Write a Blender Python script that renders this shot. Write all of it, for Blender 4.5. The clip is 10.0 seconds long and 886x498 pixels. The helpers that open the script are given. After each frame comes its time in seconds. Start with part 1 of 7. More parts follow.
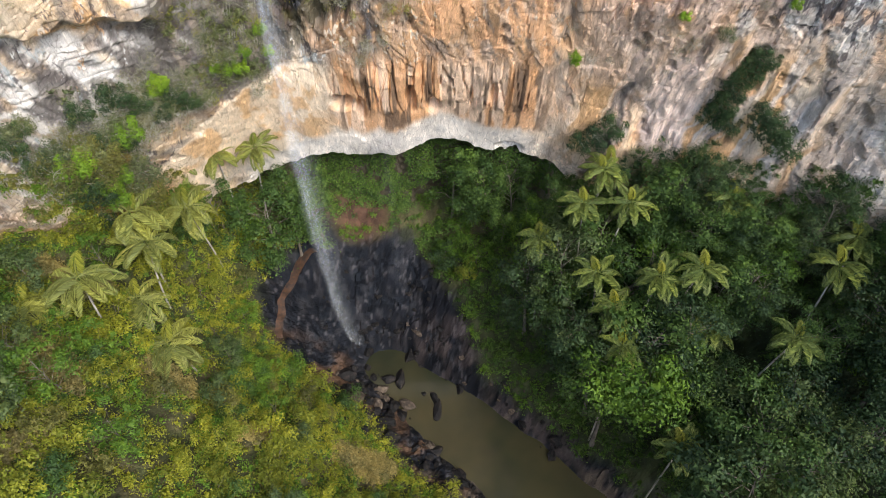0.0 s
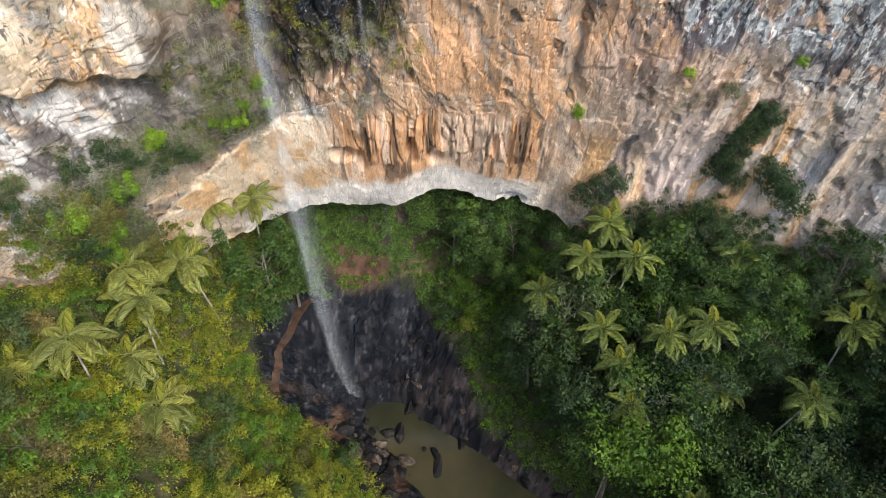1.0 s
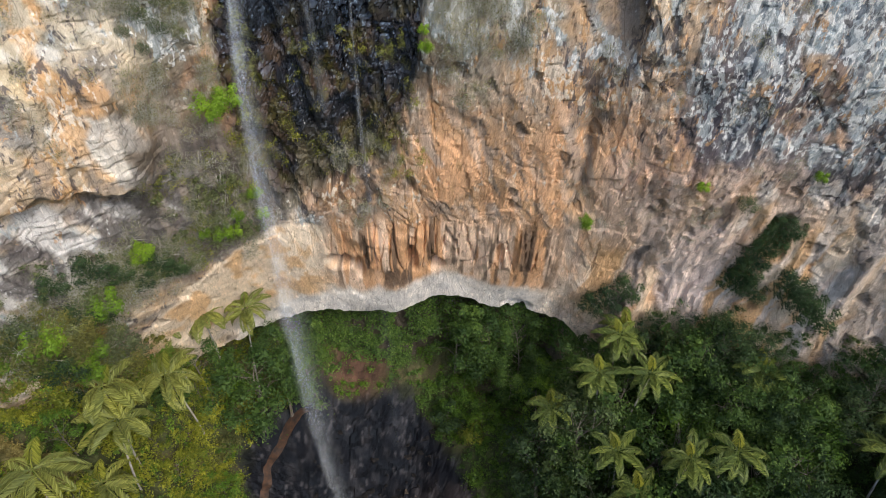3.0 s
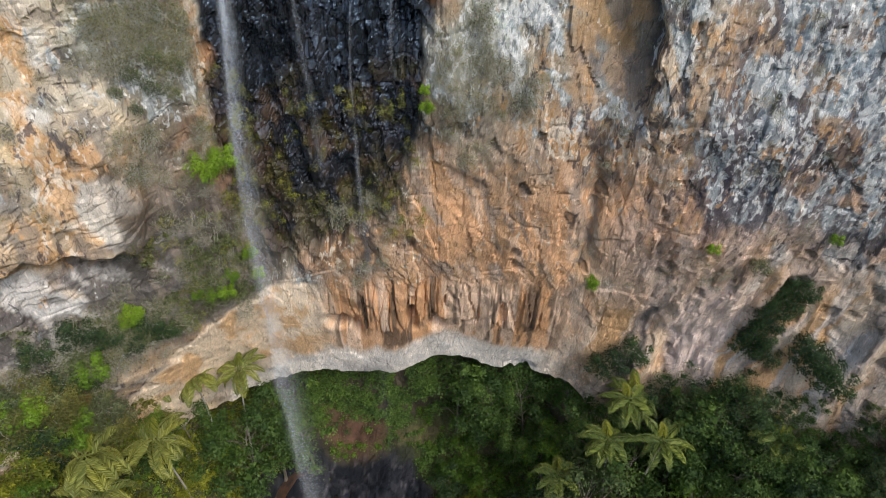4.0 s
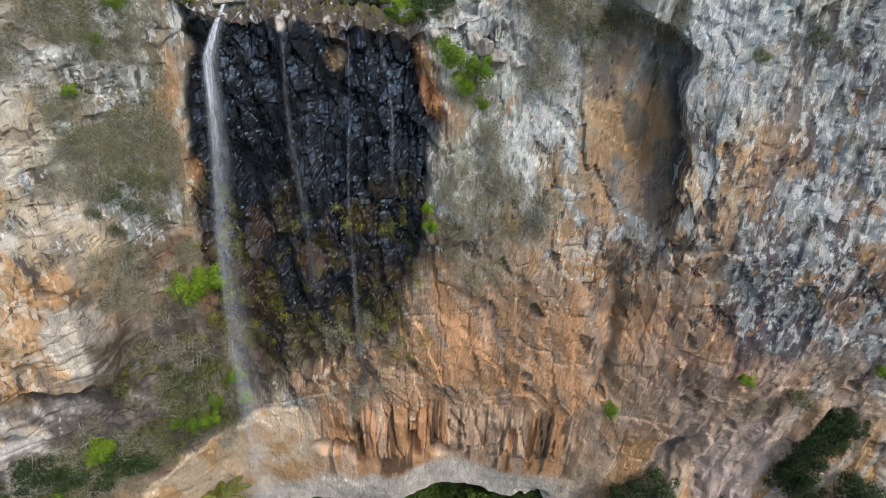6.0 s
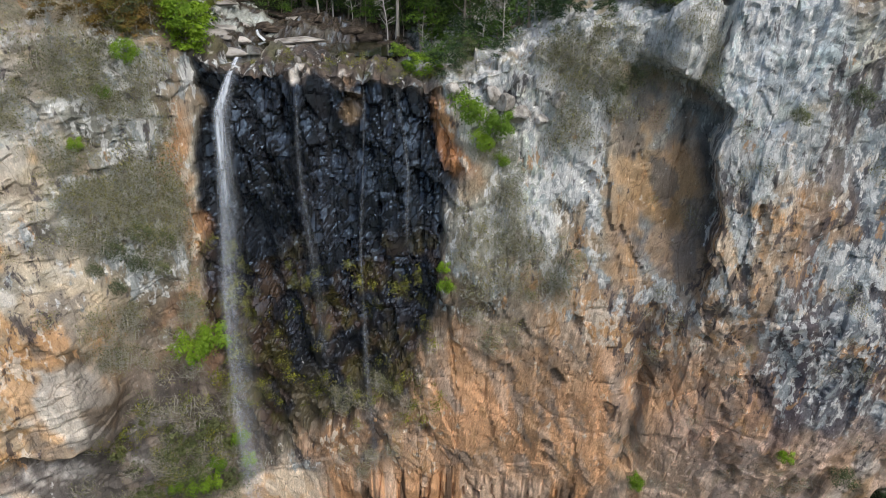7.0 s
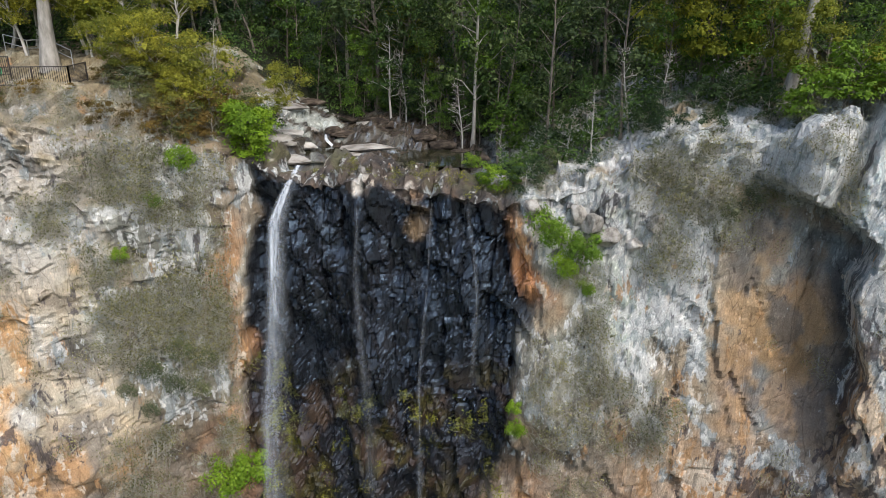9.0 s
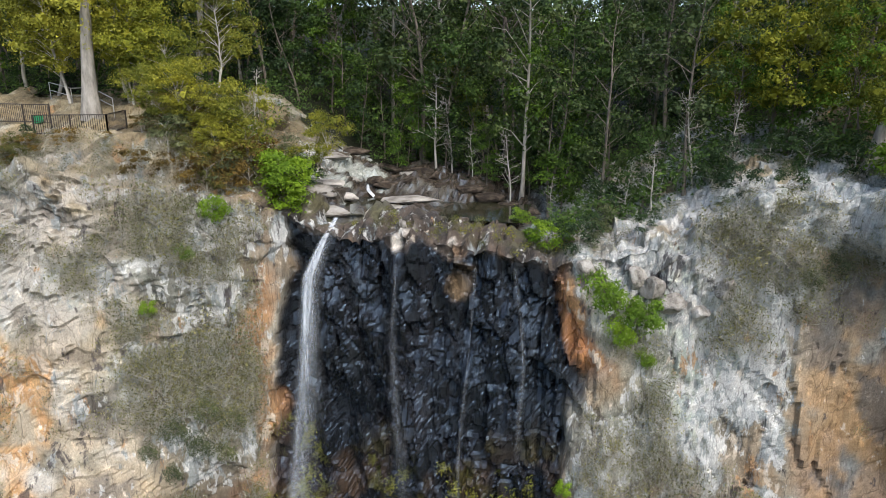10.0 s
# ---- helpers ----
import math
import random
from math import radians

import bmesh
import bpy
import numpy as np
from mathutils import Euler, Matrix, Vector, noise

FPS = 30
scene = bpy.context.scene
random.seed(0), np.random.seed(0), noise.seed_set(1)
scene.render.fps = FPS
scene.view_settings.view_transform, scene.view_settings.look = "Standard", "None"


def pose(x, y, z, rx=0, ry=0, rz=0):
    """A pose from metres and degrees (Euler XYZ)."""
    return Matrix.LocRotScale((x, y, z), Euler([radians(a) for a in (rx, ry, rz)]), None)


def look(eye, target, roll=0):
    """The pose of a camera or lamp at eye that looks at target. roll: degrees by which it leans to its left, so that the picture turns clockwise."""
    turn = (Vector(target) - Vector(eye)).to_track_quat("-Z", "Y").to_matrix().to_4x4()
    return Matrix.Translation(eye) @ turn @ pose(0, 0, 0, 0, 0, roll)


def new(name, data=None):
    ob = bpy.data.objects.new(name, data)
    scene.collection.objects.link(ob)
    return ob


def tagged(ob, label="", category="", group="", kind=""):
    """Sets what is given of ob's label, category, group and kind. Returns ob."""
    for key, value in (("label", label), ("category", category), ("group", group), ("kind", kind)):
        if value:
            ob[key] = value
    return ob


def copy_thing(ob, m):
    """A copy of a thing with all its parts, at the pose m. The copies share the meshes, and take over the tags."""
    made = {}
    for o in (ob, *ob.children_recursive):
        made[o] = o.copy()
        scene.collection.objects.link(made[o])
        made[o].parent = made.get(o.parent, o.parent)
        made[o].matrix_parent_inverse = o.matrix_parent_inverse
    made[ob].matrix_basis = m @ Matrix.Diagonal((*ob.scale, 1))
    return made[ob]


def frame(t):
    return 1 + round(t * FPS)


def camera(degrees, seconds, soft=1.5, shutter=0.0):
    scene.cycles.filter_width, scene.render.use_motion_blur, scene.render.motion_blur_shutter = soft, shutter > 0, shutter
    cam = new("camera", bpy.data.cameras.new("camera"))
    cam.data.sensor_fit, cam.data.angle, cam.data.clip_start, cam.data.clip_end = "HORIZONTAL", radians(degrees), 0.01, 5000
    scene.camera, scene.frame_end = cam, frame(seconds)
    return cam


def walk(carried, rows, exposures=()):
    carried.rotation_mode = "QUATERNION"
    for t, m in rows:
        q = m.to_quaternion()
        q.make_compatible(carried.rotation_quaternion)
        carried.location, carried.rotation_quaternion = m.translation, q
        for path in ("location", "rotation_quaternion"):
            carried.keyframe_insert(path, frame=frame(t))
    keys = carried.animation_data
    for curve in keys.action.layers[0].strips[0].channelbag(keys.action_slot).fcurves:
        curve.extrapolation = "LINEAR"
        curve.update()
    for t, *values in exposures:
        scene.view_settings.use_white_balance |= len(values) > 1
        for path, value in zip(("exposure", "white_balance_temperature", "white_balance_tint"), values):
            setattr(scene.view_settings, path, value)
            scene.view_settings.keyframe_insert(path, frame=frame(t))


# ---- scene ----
cam = camera(68.1, 10.0, 0.7)
METRES, EYE, TILT, LEAN, TURN = 30.0, 102.0, -51.5, 0.0, 0.0
ROWS = [
    (0.0, 0.0, 0.0, 0.0, -0.0, 0.0, -0.0),
    (0.5, -0.0021, 0.0298, 0.0361, 0.0, 1.6, -0.01),
    (1.0, -0.0034, 0.06, 0.0724, 0.02, 3.21, -0.03),
    (1.5, -0.0056, 0.0902, 0.1097, 0.02, 4.81, -0.05),
    (2.0, -0.0076, 0.1205, 0.1466, 0.02, 6.45, -0.07),
    (2.5, -0.0092, 0.1512, 0.184, 0.03, 8.16, -0.09),
    (4.0, -0.0134, 0.2444, 0.297, 0.06, 13.79, -0.17),
    (4.5, -0.0153, 0.2752, 0.3356, 0.07, 15.64, -0.18),
    (5.0, -0.0168, 0.3059, 0.3745, 0.07, 17.48, -0.2),
    (6.5, -0.0208, 0.3974, 0.4924, 0.54, 22.95, -0.81),
    (7.0, -0.0215, 0.4268, 0.5311, 1.22, 24.72, -1.63),
    (7.5, -0.0229, 0.4588, 0.5731, 2.01, 26.63, -2.6),
    (8.0, -0.0251, 0.4913, 0.6155, 2.84, 28.5, -3.6),
    (8.5, -0.028, 0.5241, 0.6584, 4.18, 30.28, -5.2),
    (9.0, -0.0324, 0.5569, 0.701, 5.57, 32.04, -6.88),
    (9.5, -0.0375, 0.5898, 0.7422, 6.93, 33.78, -8.52),
    (10.0, -0.0441, 0.6216, 0.7814, 8.34, 35.47, -10.19),
]
walk(cam, [(t, pose(0, 0, EYE, TILT, LEAN, TURN) @ pose(METRES * x, METRES * y, METRES * z, 90 + pitch, roll, yaw)) for t, x, y, z, yaw, pitch, roll in ROWS], [(0.0, 1.34), (2.5, 0.95), (5.0, 0.57), (6.5, 0.5), (9.0, 0.7), (10.0, 0.77)])

# ---- daylight: hazy sun from behind the camera's right, with a wide soft disc ----
SUN_EL, SUN_AZ = radians(49), radians(141)
world = bpy.data.worlds.new("sky")
scene.world = world
world.use_nodes = True
wn = world.node_tree.nodes
sky = wn.new("ShaderNodeTexSky")
sky.sky_type, sky.sun_disc, sky.sun_elevation, sky.sun_rotation = "NISHITA", False, SUN_EL, SUN_AZ
sky.air_density, sky.dust_density = 1.0, 2.0
wn["Background"].inputs["Strength"].default_value = 0.15
world.node_tree.links.new(sky.outputs[0], wn["Background"].inputs["Color"])
sun = new("sun", bpy.data.lights.new("sun", "SUN"))
sun.data.energy, sun.data.angle, sun.data.color = 1.9, radians(24), (1.0, 0.965, 0.9)
sun.matrix_world = look((60, -50, 160), (60 - 50 * math.sin(SUN_AZ) * math.cos(SUN_EL), -50 - 50 * math.cos(SUN_AZ) * math.cos(SUN_EL), 160 - 50 * math.sin(SUN_EL)))

# ---- small numeric helpers ----
def smooth(a, b, v):
    t = np.clip((v - a) / (b - a), 0, 1)
    return t * t * (3 - 2 * t)


def hashed(i, j, seed):
    h = (i.astype(np.int64) * 374761393 + j.astype(np.int64) * 668265263 + seed * 1442695041) & 0xFFFFFFFF
    h = ((h ^ (h >> 13)) * 1274126177) & 0xFFFFFFFF
    h = ((h ^ (h >> 16)) * 2246822519) & 0xFFFFFFFF
    return ((h ^ (h >> 15)) & 0xFFFFFF) / 16777215.0


def vnoise(x, y, seed=0):
    i, j = np.floor(x), np.floor(y)
    u, v = x - i, y - j
    u, v = u * u * u * (u * (u * 6 - 15) + 10), v * v * v * (v * (v * 6 - 15) + 10)
    a, b = hashed(i, j, seed), hashed(i + 1, j, seed)
    c, d = hashed(i, j + 1, seed), hashed(i + 1, j + 1, seed)
    return (a + (b - a) * u) * (1 - v) + (c + (d - c) * u) * v


def fbm(x, y, octaves=4, seed=0):
    """Fractal noise from -1 to 1."""
    total, amp, norm = 0, 1.0, 0
    for k in range(octaves):
        total = total + amp * (vnoise(x, y, seed + 17 * k) * 2 - 1)
        norm += amp
        x, y, amp = x * 2.03 + 11.7, y * 2.03 + 5.3, amp * 0.5
    return total / norm


def facets(x, y, size, seed):
    """Broken rock: a tilted plane to each cell of a jittered grid. Gives the height, the gap to the next cell and a value for each cell."""
    x, y = x / size, y / size
    ci, cj = np.floor(x), np.floor(y)
    best, second = np.full(x.shape, 9.0), np.full(x.shape, 9.0)
    bi, bj, bx, by = ci.copy(), cj.copy(), x * 0, y * 0
    for di in (-1, 0, 1):
        for dj in (-1, 0, 1):
            i, j = ci + di, cj + dj
            px, py = i + hashed(i, j, seed), j + hashed(i, j, seed + 1)
            d = np.hypot(x - px, y - py)
            near = d < best
            second = np.where(near, best, np.minimum(second, d))
            bi, bj = np.where(near, i, bi), np.where(near, j, bj)
            bx, by = np.where(near, x - px, bx), np.where(near, y - py, by)
            best = np.where(near, d, best)
    r = hashed(bi, bj, seed + 2)
    h = r - 0.5 + bx * (hashed(bi, bj, seed + 3) - 0.5) * 1.6 + by * (hashed(bi, bj, seed + 4) - 0.5) * 1.6
    return h, second - best, r


# ---- mesh helpers ----
def mesh_of(name, verts, faces, mat, col=None, wet=None, flat=True, tone=None):
    """A mesh from arrays: verts n x 3 and faces m x 3 or m x 4."""
    verts, faces = np.asarray(verts, np.float32), np.asarray(faces, np.int32)
    me = bpy.data.meshes.new(name)
    k = faces.shape[1]
    me.vertices.add(len(verts))
    me.vertices.foreach_set("co", verts.ravel())
    me.loops.add(faces.size)
    me.loops.foreach_set("vertex_index", faces.ravel())
    me.polygons.add(len(faces))
    me.polygons.foreach_set("loop_start", np.arange(0, faces.size, k, dtype=np.int32))
    me.polygons.foreach_set("use_smooth", np.full(len(faces), not flat))
    if col is not None:
        at = me.attributes.new("Col", "FLOAT_COLOR", "POINT")
        at.data.foreach_set("color", np.c_[col, np.ones(len(col))].astype(np.float32).ravel())
    if wet is not None:
        at = me.attributes.new("wet", "FLOAT", "POINT")
        at.data.foreach_set("value", wet.astype(np.float32).ravel())
    if tone is not None:
        at = me.attributes.new("tone", "FLOAT_COLOR", "POINT")
        at.data.foreach_set("color", np.c_[tone, np.ones(len(tone))].astype(np.float32).ravel())
    me.update(calc_edges=True)
    me.materials.append(mat)
    return me


def part(name, data, parent=None, label=""):
    ob = new(name, data)
    ob.parent = parent
    return tagged(ob, label)


def thing(name, label, category, group="", kind="", at=None):
    return tagged(new(name), label, category, group, kind)


def grid_faces(rows, cols):
    i = np.arange(rows * cols).reshape(rows, cols)
    return np.stack([i[:-1, :-1], i[:-1, 1:], i[1:, 1:], i[1:, :-1]], -1).reshape(-1, 4)


class Soup:
    """Collects pieces of one mesh."""

    def __init__(self):
        self.v, self.f, self.n = [], [], 0

    def add(self, verts, faces):
        self.v.append(np.asarray(verts, float))
        self.f.append(np.asarray(faces, int) + self.n)
        self.n += len(verts)
        return self

    def tube(self, pts, radii, sides=6):
        pts = np.asarray(pts, float)
        radii = np.broadcast_to(radii, len(pts))
        way = np.gradient(pts, axis=0)
        way /= np.linalg.norm(way, axis=1, keepdims=True) + 1e-9
        ref = np.array([0.31, 0.95, 0.02]) if abs(way[0][2]) > 0.6 else np.array([0.02, 0.1, 1.0])
        a = np.cross(way, ref)
        a /= np.linalg.norm(a, axis=1, keepdims=True) + 1e-9
        b = np.cross(way, a)
        th = np.arange(sides) * 2 * np.pi / sides
        ring = pts[:, None] + radii[:, None, None] * (a[:, None] * np.cos(th)[None, :, None] + b[:, None] * np.sin(th)[None, :, None])
        i = np.arange(len(pts) * sides).reshape(len(pts), sides)
        j = np.roll(i, -1, 1)
        return self.add(ring.reshape(-1, 3), np.stack([i[:-1], j[:-1], j[1:], i[1:]], -1).reshape(-1, 4))

    def box(self, size, m):
        x, y, z = (s / 2 for s in size)
        v = np.array([(i * x, j * y, k * z) for k in (-1, 1) for j in (-1, 1) for i in (-1, 1)])
        mm = np.array(m)
        return self.add(v @ mm[:3, :3].T + mm[:3, 3], [(0, 2, 3, 1), (4, 5, 7, 6), (0, 1, 5, 4), (2, 6, 7, 3), (0, 4, 6, 2), (1, 3, 7, 5)])

    def mesh(self, name, mat, flat=True):
        return mesh_of(name, np.concatenate(self.v), np.concatenate(self.f), mat, flat=flat)


def unit(v):
    return v / (np.linalg.norm(v, axis=-1, keepdims=True) + 1e-9)


def leaves(soup, at, normal, size, rng, slim=0.45, fold=0.2, along=None):
    """Folded leaves at the points, facing the normals."""
    n = len(at)
    normal = unit(normal)
    side = unit(np.cross(normal, rng.normal(size=(n, 3)) if along is None else along))
    tip = np.cross(side, normal)
    size = (np.broadcast_to(size, n) * rng.uniform(0.7, 1.3, n))[:, None]
    lift = normal * size * fold * slim
    v = np.stack([at - tip * size / 2, at + side * size * slim / 2 + lift, at + tip * size / 2, at - side * size * slim / 2 + lift], 1)
    soup.add(v.reshape(-1, 3), np.arange(4 * n).reshape(n, 4))


def leaflets(soup, at, normal, size, rng, slim=0.7):
    """Small pointed leaves, one triangle each, facing the normals."""
    n = len(at)
    side = unit(np.cross(normal, rng.normal(size=(n, 3))))
    tip = np.cross(side, unit(normal))
    size = (np.broadcast_to(size, n) * rng.uniform(0.6, 1.4, n))[:, None]
    v = np.stack([at - tip * size * 0.5 - side * size * slim / 2, at - tip * size * 0.5 + side * size * slim / 2, at + tip * size * 0.6], 1)
    soup.add(v.reshape(-1, 3), np.arange(3 * n).reshape(n, 3))


def tussock(soup, at, r, n, leaf, rng, up=0.7, squash=0.62, core=0.62):
    """One clump of foliage: inner leaf mass, and leaflets over it with a ragged outline."""
    if core:
        k = 16
        w = unit(rng.normal(size=(k, 3)))
        leaflets(soup, at + w * np.array([r, r, r * squash]) * rng.uniform(0.1, 0.8, (k, 1)) * core, w + rng.normal(0, 0.5, (k, 3)), 0.8 * r * core, rng, 0.9)
    d = unit(rng.normal(size=(n, 3)))
    d[:, 2] = np.abs(d[:, 2]) * 1.1 - 0.3
    q = at + d * np.array([r, r, r * squash]) * (rng.uniform(0.35, 1.0, (n, 1)) ** 0.35 + 0.15 * rng.normal(size=(n, 1)) ** 2)
    leaflets(soup, q, d + np.array([0, 0, up]) + rng.normal(0, 0.42, (n, 3)), leaf, rng)


# ---- materials ----
def material(name):
    m = bpy.data.materials.new(name)
    m.use_nodes = True
    nt = m.node_tree
    return m, nt, nt.nodes["Principled BSDF"], nt.nodes["Material Output"]


def put_noise(nt, scale, detail=4, stretch=None, rough=0.55):
    tc = nt.nodes.new("ShaderNodeTexCoord")
    n = nt.nodes.new("ShaderNodeTexNoise")
    n.inputs["Scale"].default_value, n.inputs["Detail"].default_value, n.inputs["Roughness"].default_value = scale, detail, rough
    src = tc.outputs["Object"]
    if stretch:
        mp = nt.nodes.new("ShaderNodeMapping")
        mp.inputs["Scale"].default_value = stretch
        nt.links.new(src, mp.inputs[0])
        src = mp.outputs[0]
    nt.links.new(src, n.inputs["Vector"])
    return n


def ramp(nt, src, stops):
    r = nt.nodes.new("ShaderNodeValToRGB")
    while len(r.color_ramp.elements) < len(stops):
        r.color_ramp.elements.new(0.5)
    for e, (p, c) in zip(r.color_ramp.elements, stops):
        e.position, e.color = p, (c, c, c, 1) if not isinstance(c, tuple) else (*c, 1)
    nt.links.new(src, r.inputs[0])
    return r.outputs[0]


def blend(nt, a, b, kind="MULTIPLY", fac=1.0):
    m = nt.nodes.new("ShaderNodeMix")
    m.data_type, m.blend_type = "RGBA", kind
    for sock, v in ((m.inputs[6], a), (m.inputs[7], b), (m.inputs[0], fac)):
        if hasattr(v, "links"):
            nt.links.new(v, sock)
        else:
            sock.default_value = v
    return m.outputs[2]


def bump(nt, bsdf, heights, strength, dist):
    b = nt.nodes.new("ShaderNodeBump")
    b.inputs["Strength"].default_value, b.inputs["Distance"].default_value = strength, dist
    nt.links.new(heights, b.inputs["Height"])
    nt.links.new(b.outputs[0], bsdf.inputs["Normal"])


def cracked(nt, scale, stretch, warp, width):
    """Thin broken joints: 0 in the joint, 1 beside it."""
    tc = nt.nodes.new("ShaderNodeTexCoord")
    mp = nt.nodes.new("ShaderNodeMapping")
    mp.inputs["Scale"].default_value = stretch
    nt.links.new(tc.outputs["Object"], mp.inputs[0])
    n = nt.nodes.new("ShaderNodeTexNoise")
    n.inputs["Scale"].default_value, n.inputs["Detail"].default_value = 0.9, 4
    nt.links.new(mp.outputs[0], n.inputs["Vector"])
    add = nt.nodes.new("ShaderNodeVectorMath")
    add.operation = "MULTIPLY_ADD"
    add.inputs[1].default_value = (warp,) * 3
    nt.links.new(n.outputs["Color"], add.inputs[0])
    nt.links.new(mp.outputs[0], add.inputs[2])
    vo = nt.nodes.new("ShaderNodeTexVoronoi")
    vo.feature = "DISTANCE_TO_EDGE"
    vo.inputs["Scale"].default_value = scale
    nt.links.new(add.outputs[0], vo.inputs["Vector"])
    return ramp(nt, vo.outputs["Distance"], [(0.0, 0.0), (width, 1.0)])


def mineral(nt, base, weight, scale, stretch, shift, colour, level=0.72, edge=0.035):
    """Crisp patches of one mineral: the more weight, the more of the rock they cover."""
    n = put_noise(nt, scale, 12, stretch, 0.66)
    n.inputs["Distortion"].default_value = 0.25
    mp = n.inputs["Vector"].links[0].from_node
    mp.inputs["Location"].default_value = (shift, 2 * shift, -shift)
    mp.inputs["Rotation"].default_value = (0, radians(-5), 0)
    add = nt.nodes.new("ShaderNodeMath")
    add.operation = "MULTIPLY_ADD"
    add.inputs[1].default_value = 0.3
    nt.links.new(weight, add.inputs[0])
    nt.links.new(n.outputs[0], add.inputs[2])
    return blend(nt, base, (*colour, 1), "MIX", ramp(nt, add.outputs[0], [(level, 0.0), (level + edge, 0.82)]))


def rock_material(name, dry=0.9, soaked=0.3, minerals=False, shine=0.4):
    """Stone whose mineral colour and wetness lie on the mesh, with grain, crusts, chips and joints."""
    m, nt, bsdf, _ = material(name)
    col = nt.nodes.new("ShaderNodeAttribute")
    col.attribute_name = "Col"
    wet = nt.nodes.new("ShaderNodeAttribute")
    wet.attribute_name = "wet"
    broad = put_noise(nt, 0.7, 6, (1, 1, 0.3), 0.7)
    crust = put_noise(nt, 1.7, 10, (1, 1, 0.36), 0.72)
    fleck = put_noise(nt, 4.2, 8, (1, 1, 0.55), 0.78)
    grain = put_noise(nt, 11.0, 6, (1, 1, 0.8), 0.85)
    c = col.outputs["Color"]
    if minerals:
        tone = nt.nodes.new("ShaderNodeAttribute")
        tone.attribute_name = "tone"
        parts_of = nt.nodes.new("ShaderNodeSeparateColor")
        nt.links.new(tone.outputs["Color"], parts_of.inputs[0])
        c = mineral(nt, c, parts_of.outputs[0], 0.8, (1, 1, 0.4), 3.1, (0.46, 0.275, 0.14))
        c = mineral(nt, c, parts_of.outputs[1], 0.8, (1, 1, 0.38), 17.7, (0.31, 0.34, 0.345))
        c = mineral(nt, c, parts_of.outputs[0], 1.3, (1, 1, 0.42), 41.0, (0.6, 0.52, 0.42), 0.735)
        c = mineral(nt, c, parts_of.outputs[1], 1.9, (1, 1, 0.5), 53.0, (0.6, 0.6, 0.58), 0.73)
        c = mineral(nt, c, parts_of.outputs[2], 1.0, (1.1, 1.1, 0.42), 29.3, (0.07, 0.06, 0.064))
    c = blend(nt, c, ramp(nt, broad.outputs[0], [(0.3, (0.78, 0.76, 0.75)), (0.5, 1.0), (0.7, (1.18, 1.15, 1.12))]))
    c = blend(nt, c, ramp(nt, crust.outputs[0], [(0.34, (0.4, 0.39, 0.4)), (0.375, (0.95, 0.95, 0.95)), (0.6, 1.02), (0.635, (1.45, 1.43, 1.4))]))
    c = blend(nt, c, ramp(nt, fleck.outputs[0], [(0.33, 0.28), (0.38, 0.97), (0.61, 1.04), (0.66, 1.7)]))
    c = blend(nt, c, ramp(nt, grain.outputs[0], [(0.3, 0.62), (0.5, 1.0), (0.7, 1.35)]))
    drips = put_noise(nt, 2.6, 7, (1, 1, 0.07), 0.7)
    c = blend(nt, c, ramp(nt, drips.outputs[0], [(0.3, (0.5, 0.48, 0.47)), (0.42, (0.97, 0.97, 0.97)), (0.58, 1.03), (0.7, (1.35, 1.32, 1.28))]))
    joints = cracked(nt, 0.5, (1, 1, 0.3), 0.8, 0.014)
    small = cracked(nt, 1.5, (1, 1, 0.42), 0.7, 0.022)
    c = blend(nt, c, ramp(nt, joints, [(0.0, 0.6), (1.0, 1.0)]))
    c = blend(nt, c, ramp(nt, small, [(0.0, 0.8), (1.0, 1.0)]))
    nt.links.new(c, bsdf.inputs["Base Color"])
    mr = nt.nodes.new("ShaderNodeMapRange")
    mr.inputs[3].default_value, mr.inputs[4].default_value = dry, soaked
    nt.links.new(wet.outputs["Fac"], mr.inputs[0])
    nt.links.new(mr.outputs[0], bsdf.inputs["Roughness"])
    gloss = nt.nodes.new("ShaderNodeMapRange")
    gloss.inputs[3].default_value, gloss.inputs[4].default_value = 0.3, shine
    nt.links.new(wet.outputs["Fac"], gloss.inputs[0])
    nt.links.new(gloss.outputs[0], bsdf.inputs["Specular IOR Level"])
    total = None
    # wet rock's reflections tinted blue, standing in for light from open sky
    tinted = blend(nt, (1, 1, 1, 1), (0.5, 0.72, 1.0, 1), "MIX", wet.outputs["Fac"])
    nt.links.new(tinted, bsdf.inputs["Specular Tint"])
    ridge = put_noise(nt, 0.75, 7, (1, 1, 0.6), 0.6)
    ridge.noise_type = "RIDGED_MULTIFRACTAL"
    chip = nt.nodes.new("ShaderNodeTexVoronoi")
    chip.inputs["Scale"].default_value, chip.inputs["Detail"].default_value = 1.3, 4.0
    tc = nt.nodes.new("ShaderNodeTexCoord")
    mp = nt.nodes.new("ShaderNodeMapping")
    mp.inputs["Scale"].default_value = (1, 1, 0.42)
    nt.links.new(tc.outputs["Object"], mp.inputs[0])
    nt.links.new(mp.outputs[0], chip.inputs["Vector"])
    for src, k in ((chip.outputs["Distance"], 0.5), (fleck.outputs[0], 1.1), (crust.outputs[0], 0.6), (joints, 0.14), (small, 0.08), (ridge.outputs[0], 0.1), (grain.outputs[0], 0.35)):
        add = nt.nodes.new("ShaderNodeMath")
        add.operation = "MULTIPLY_ADD"
        add.inputs[1].default_value = k
        nt.links.new(src, add.inputs[0])
        if total is not None:
            nt.links.new(total, add.inputs[2])
        else:
            add.inputs[2].default_value = 0.0
        total = add.outputs[0]
    bump(nt, bsdf, total, 0.9, 0.14)
    deep = nt.nodes.new("ShaderNodeMapRange")
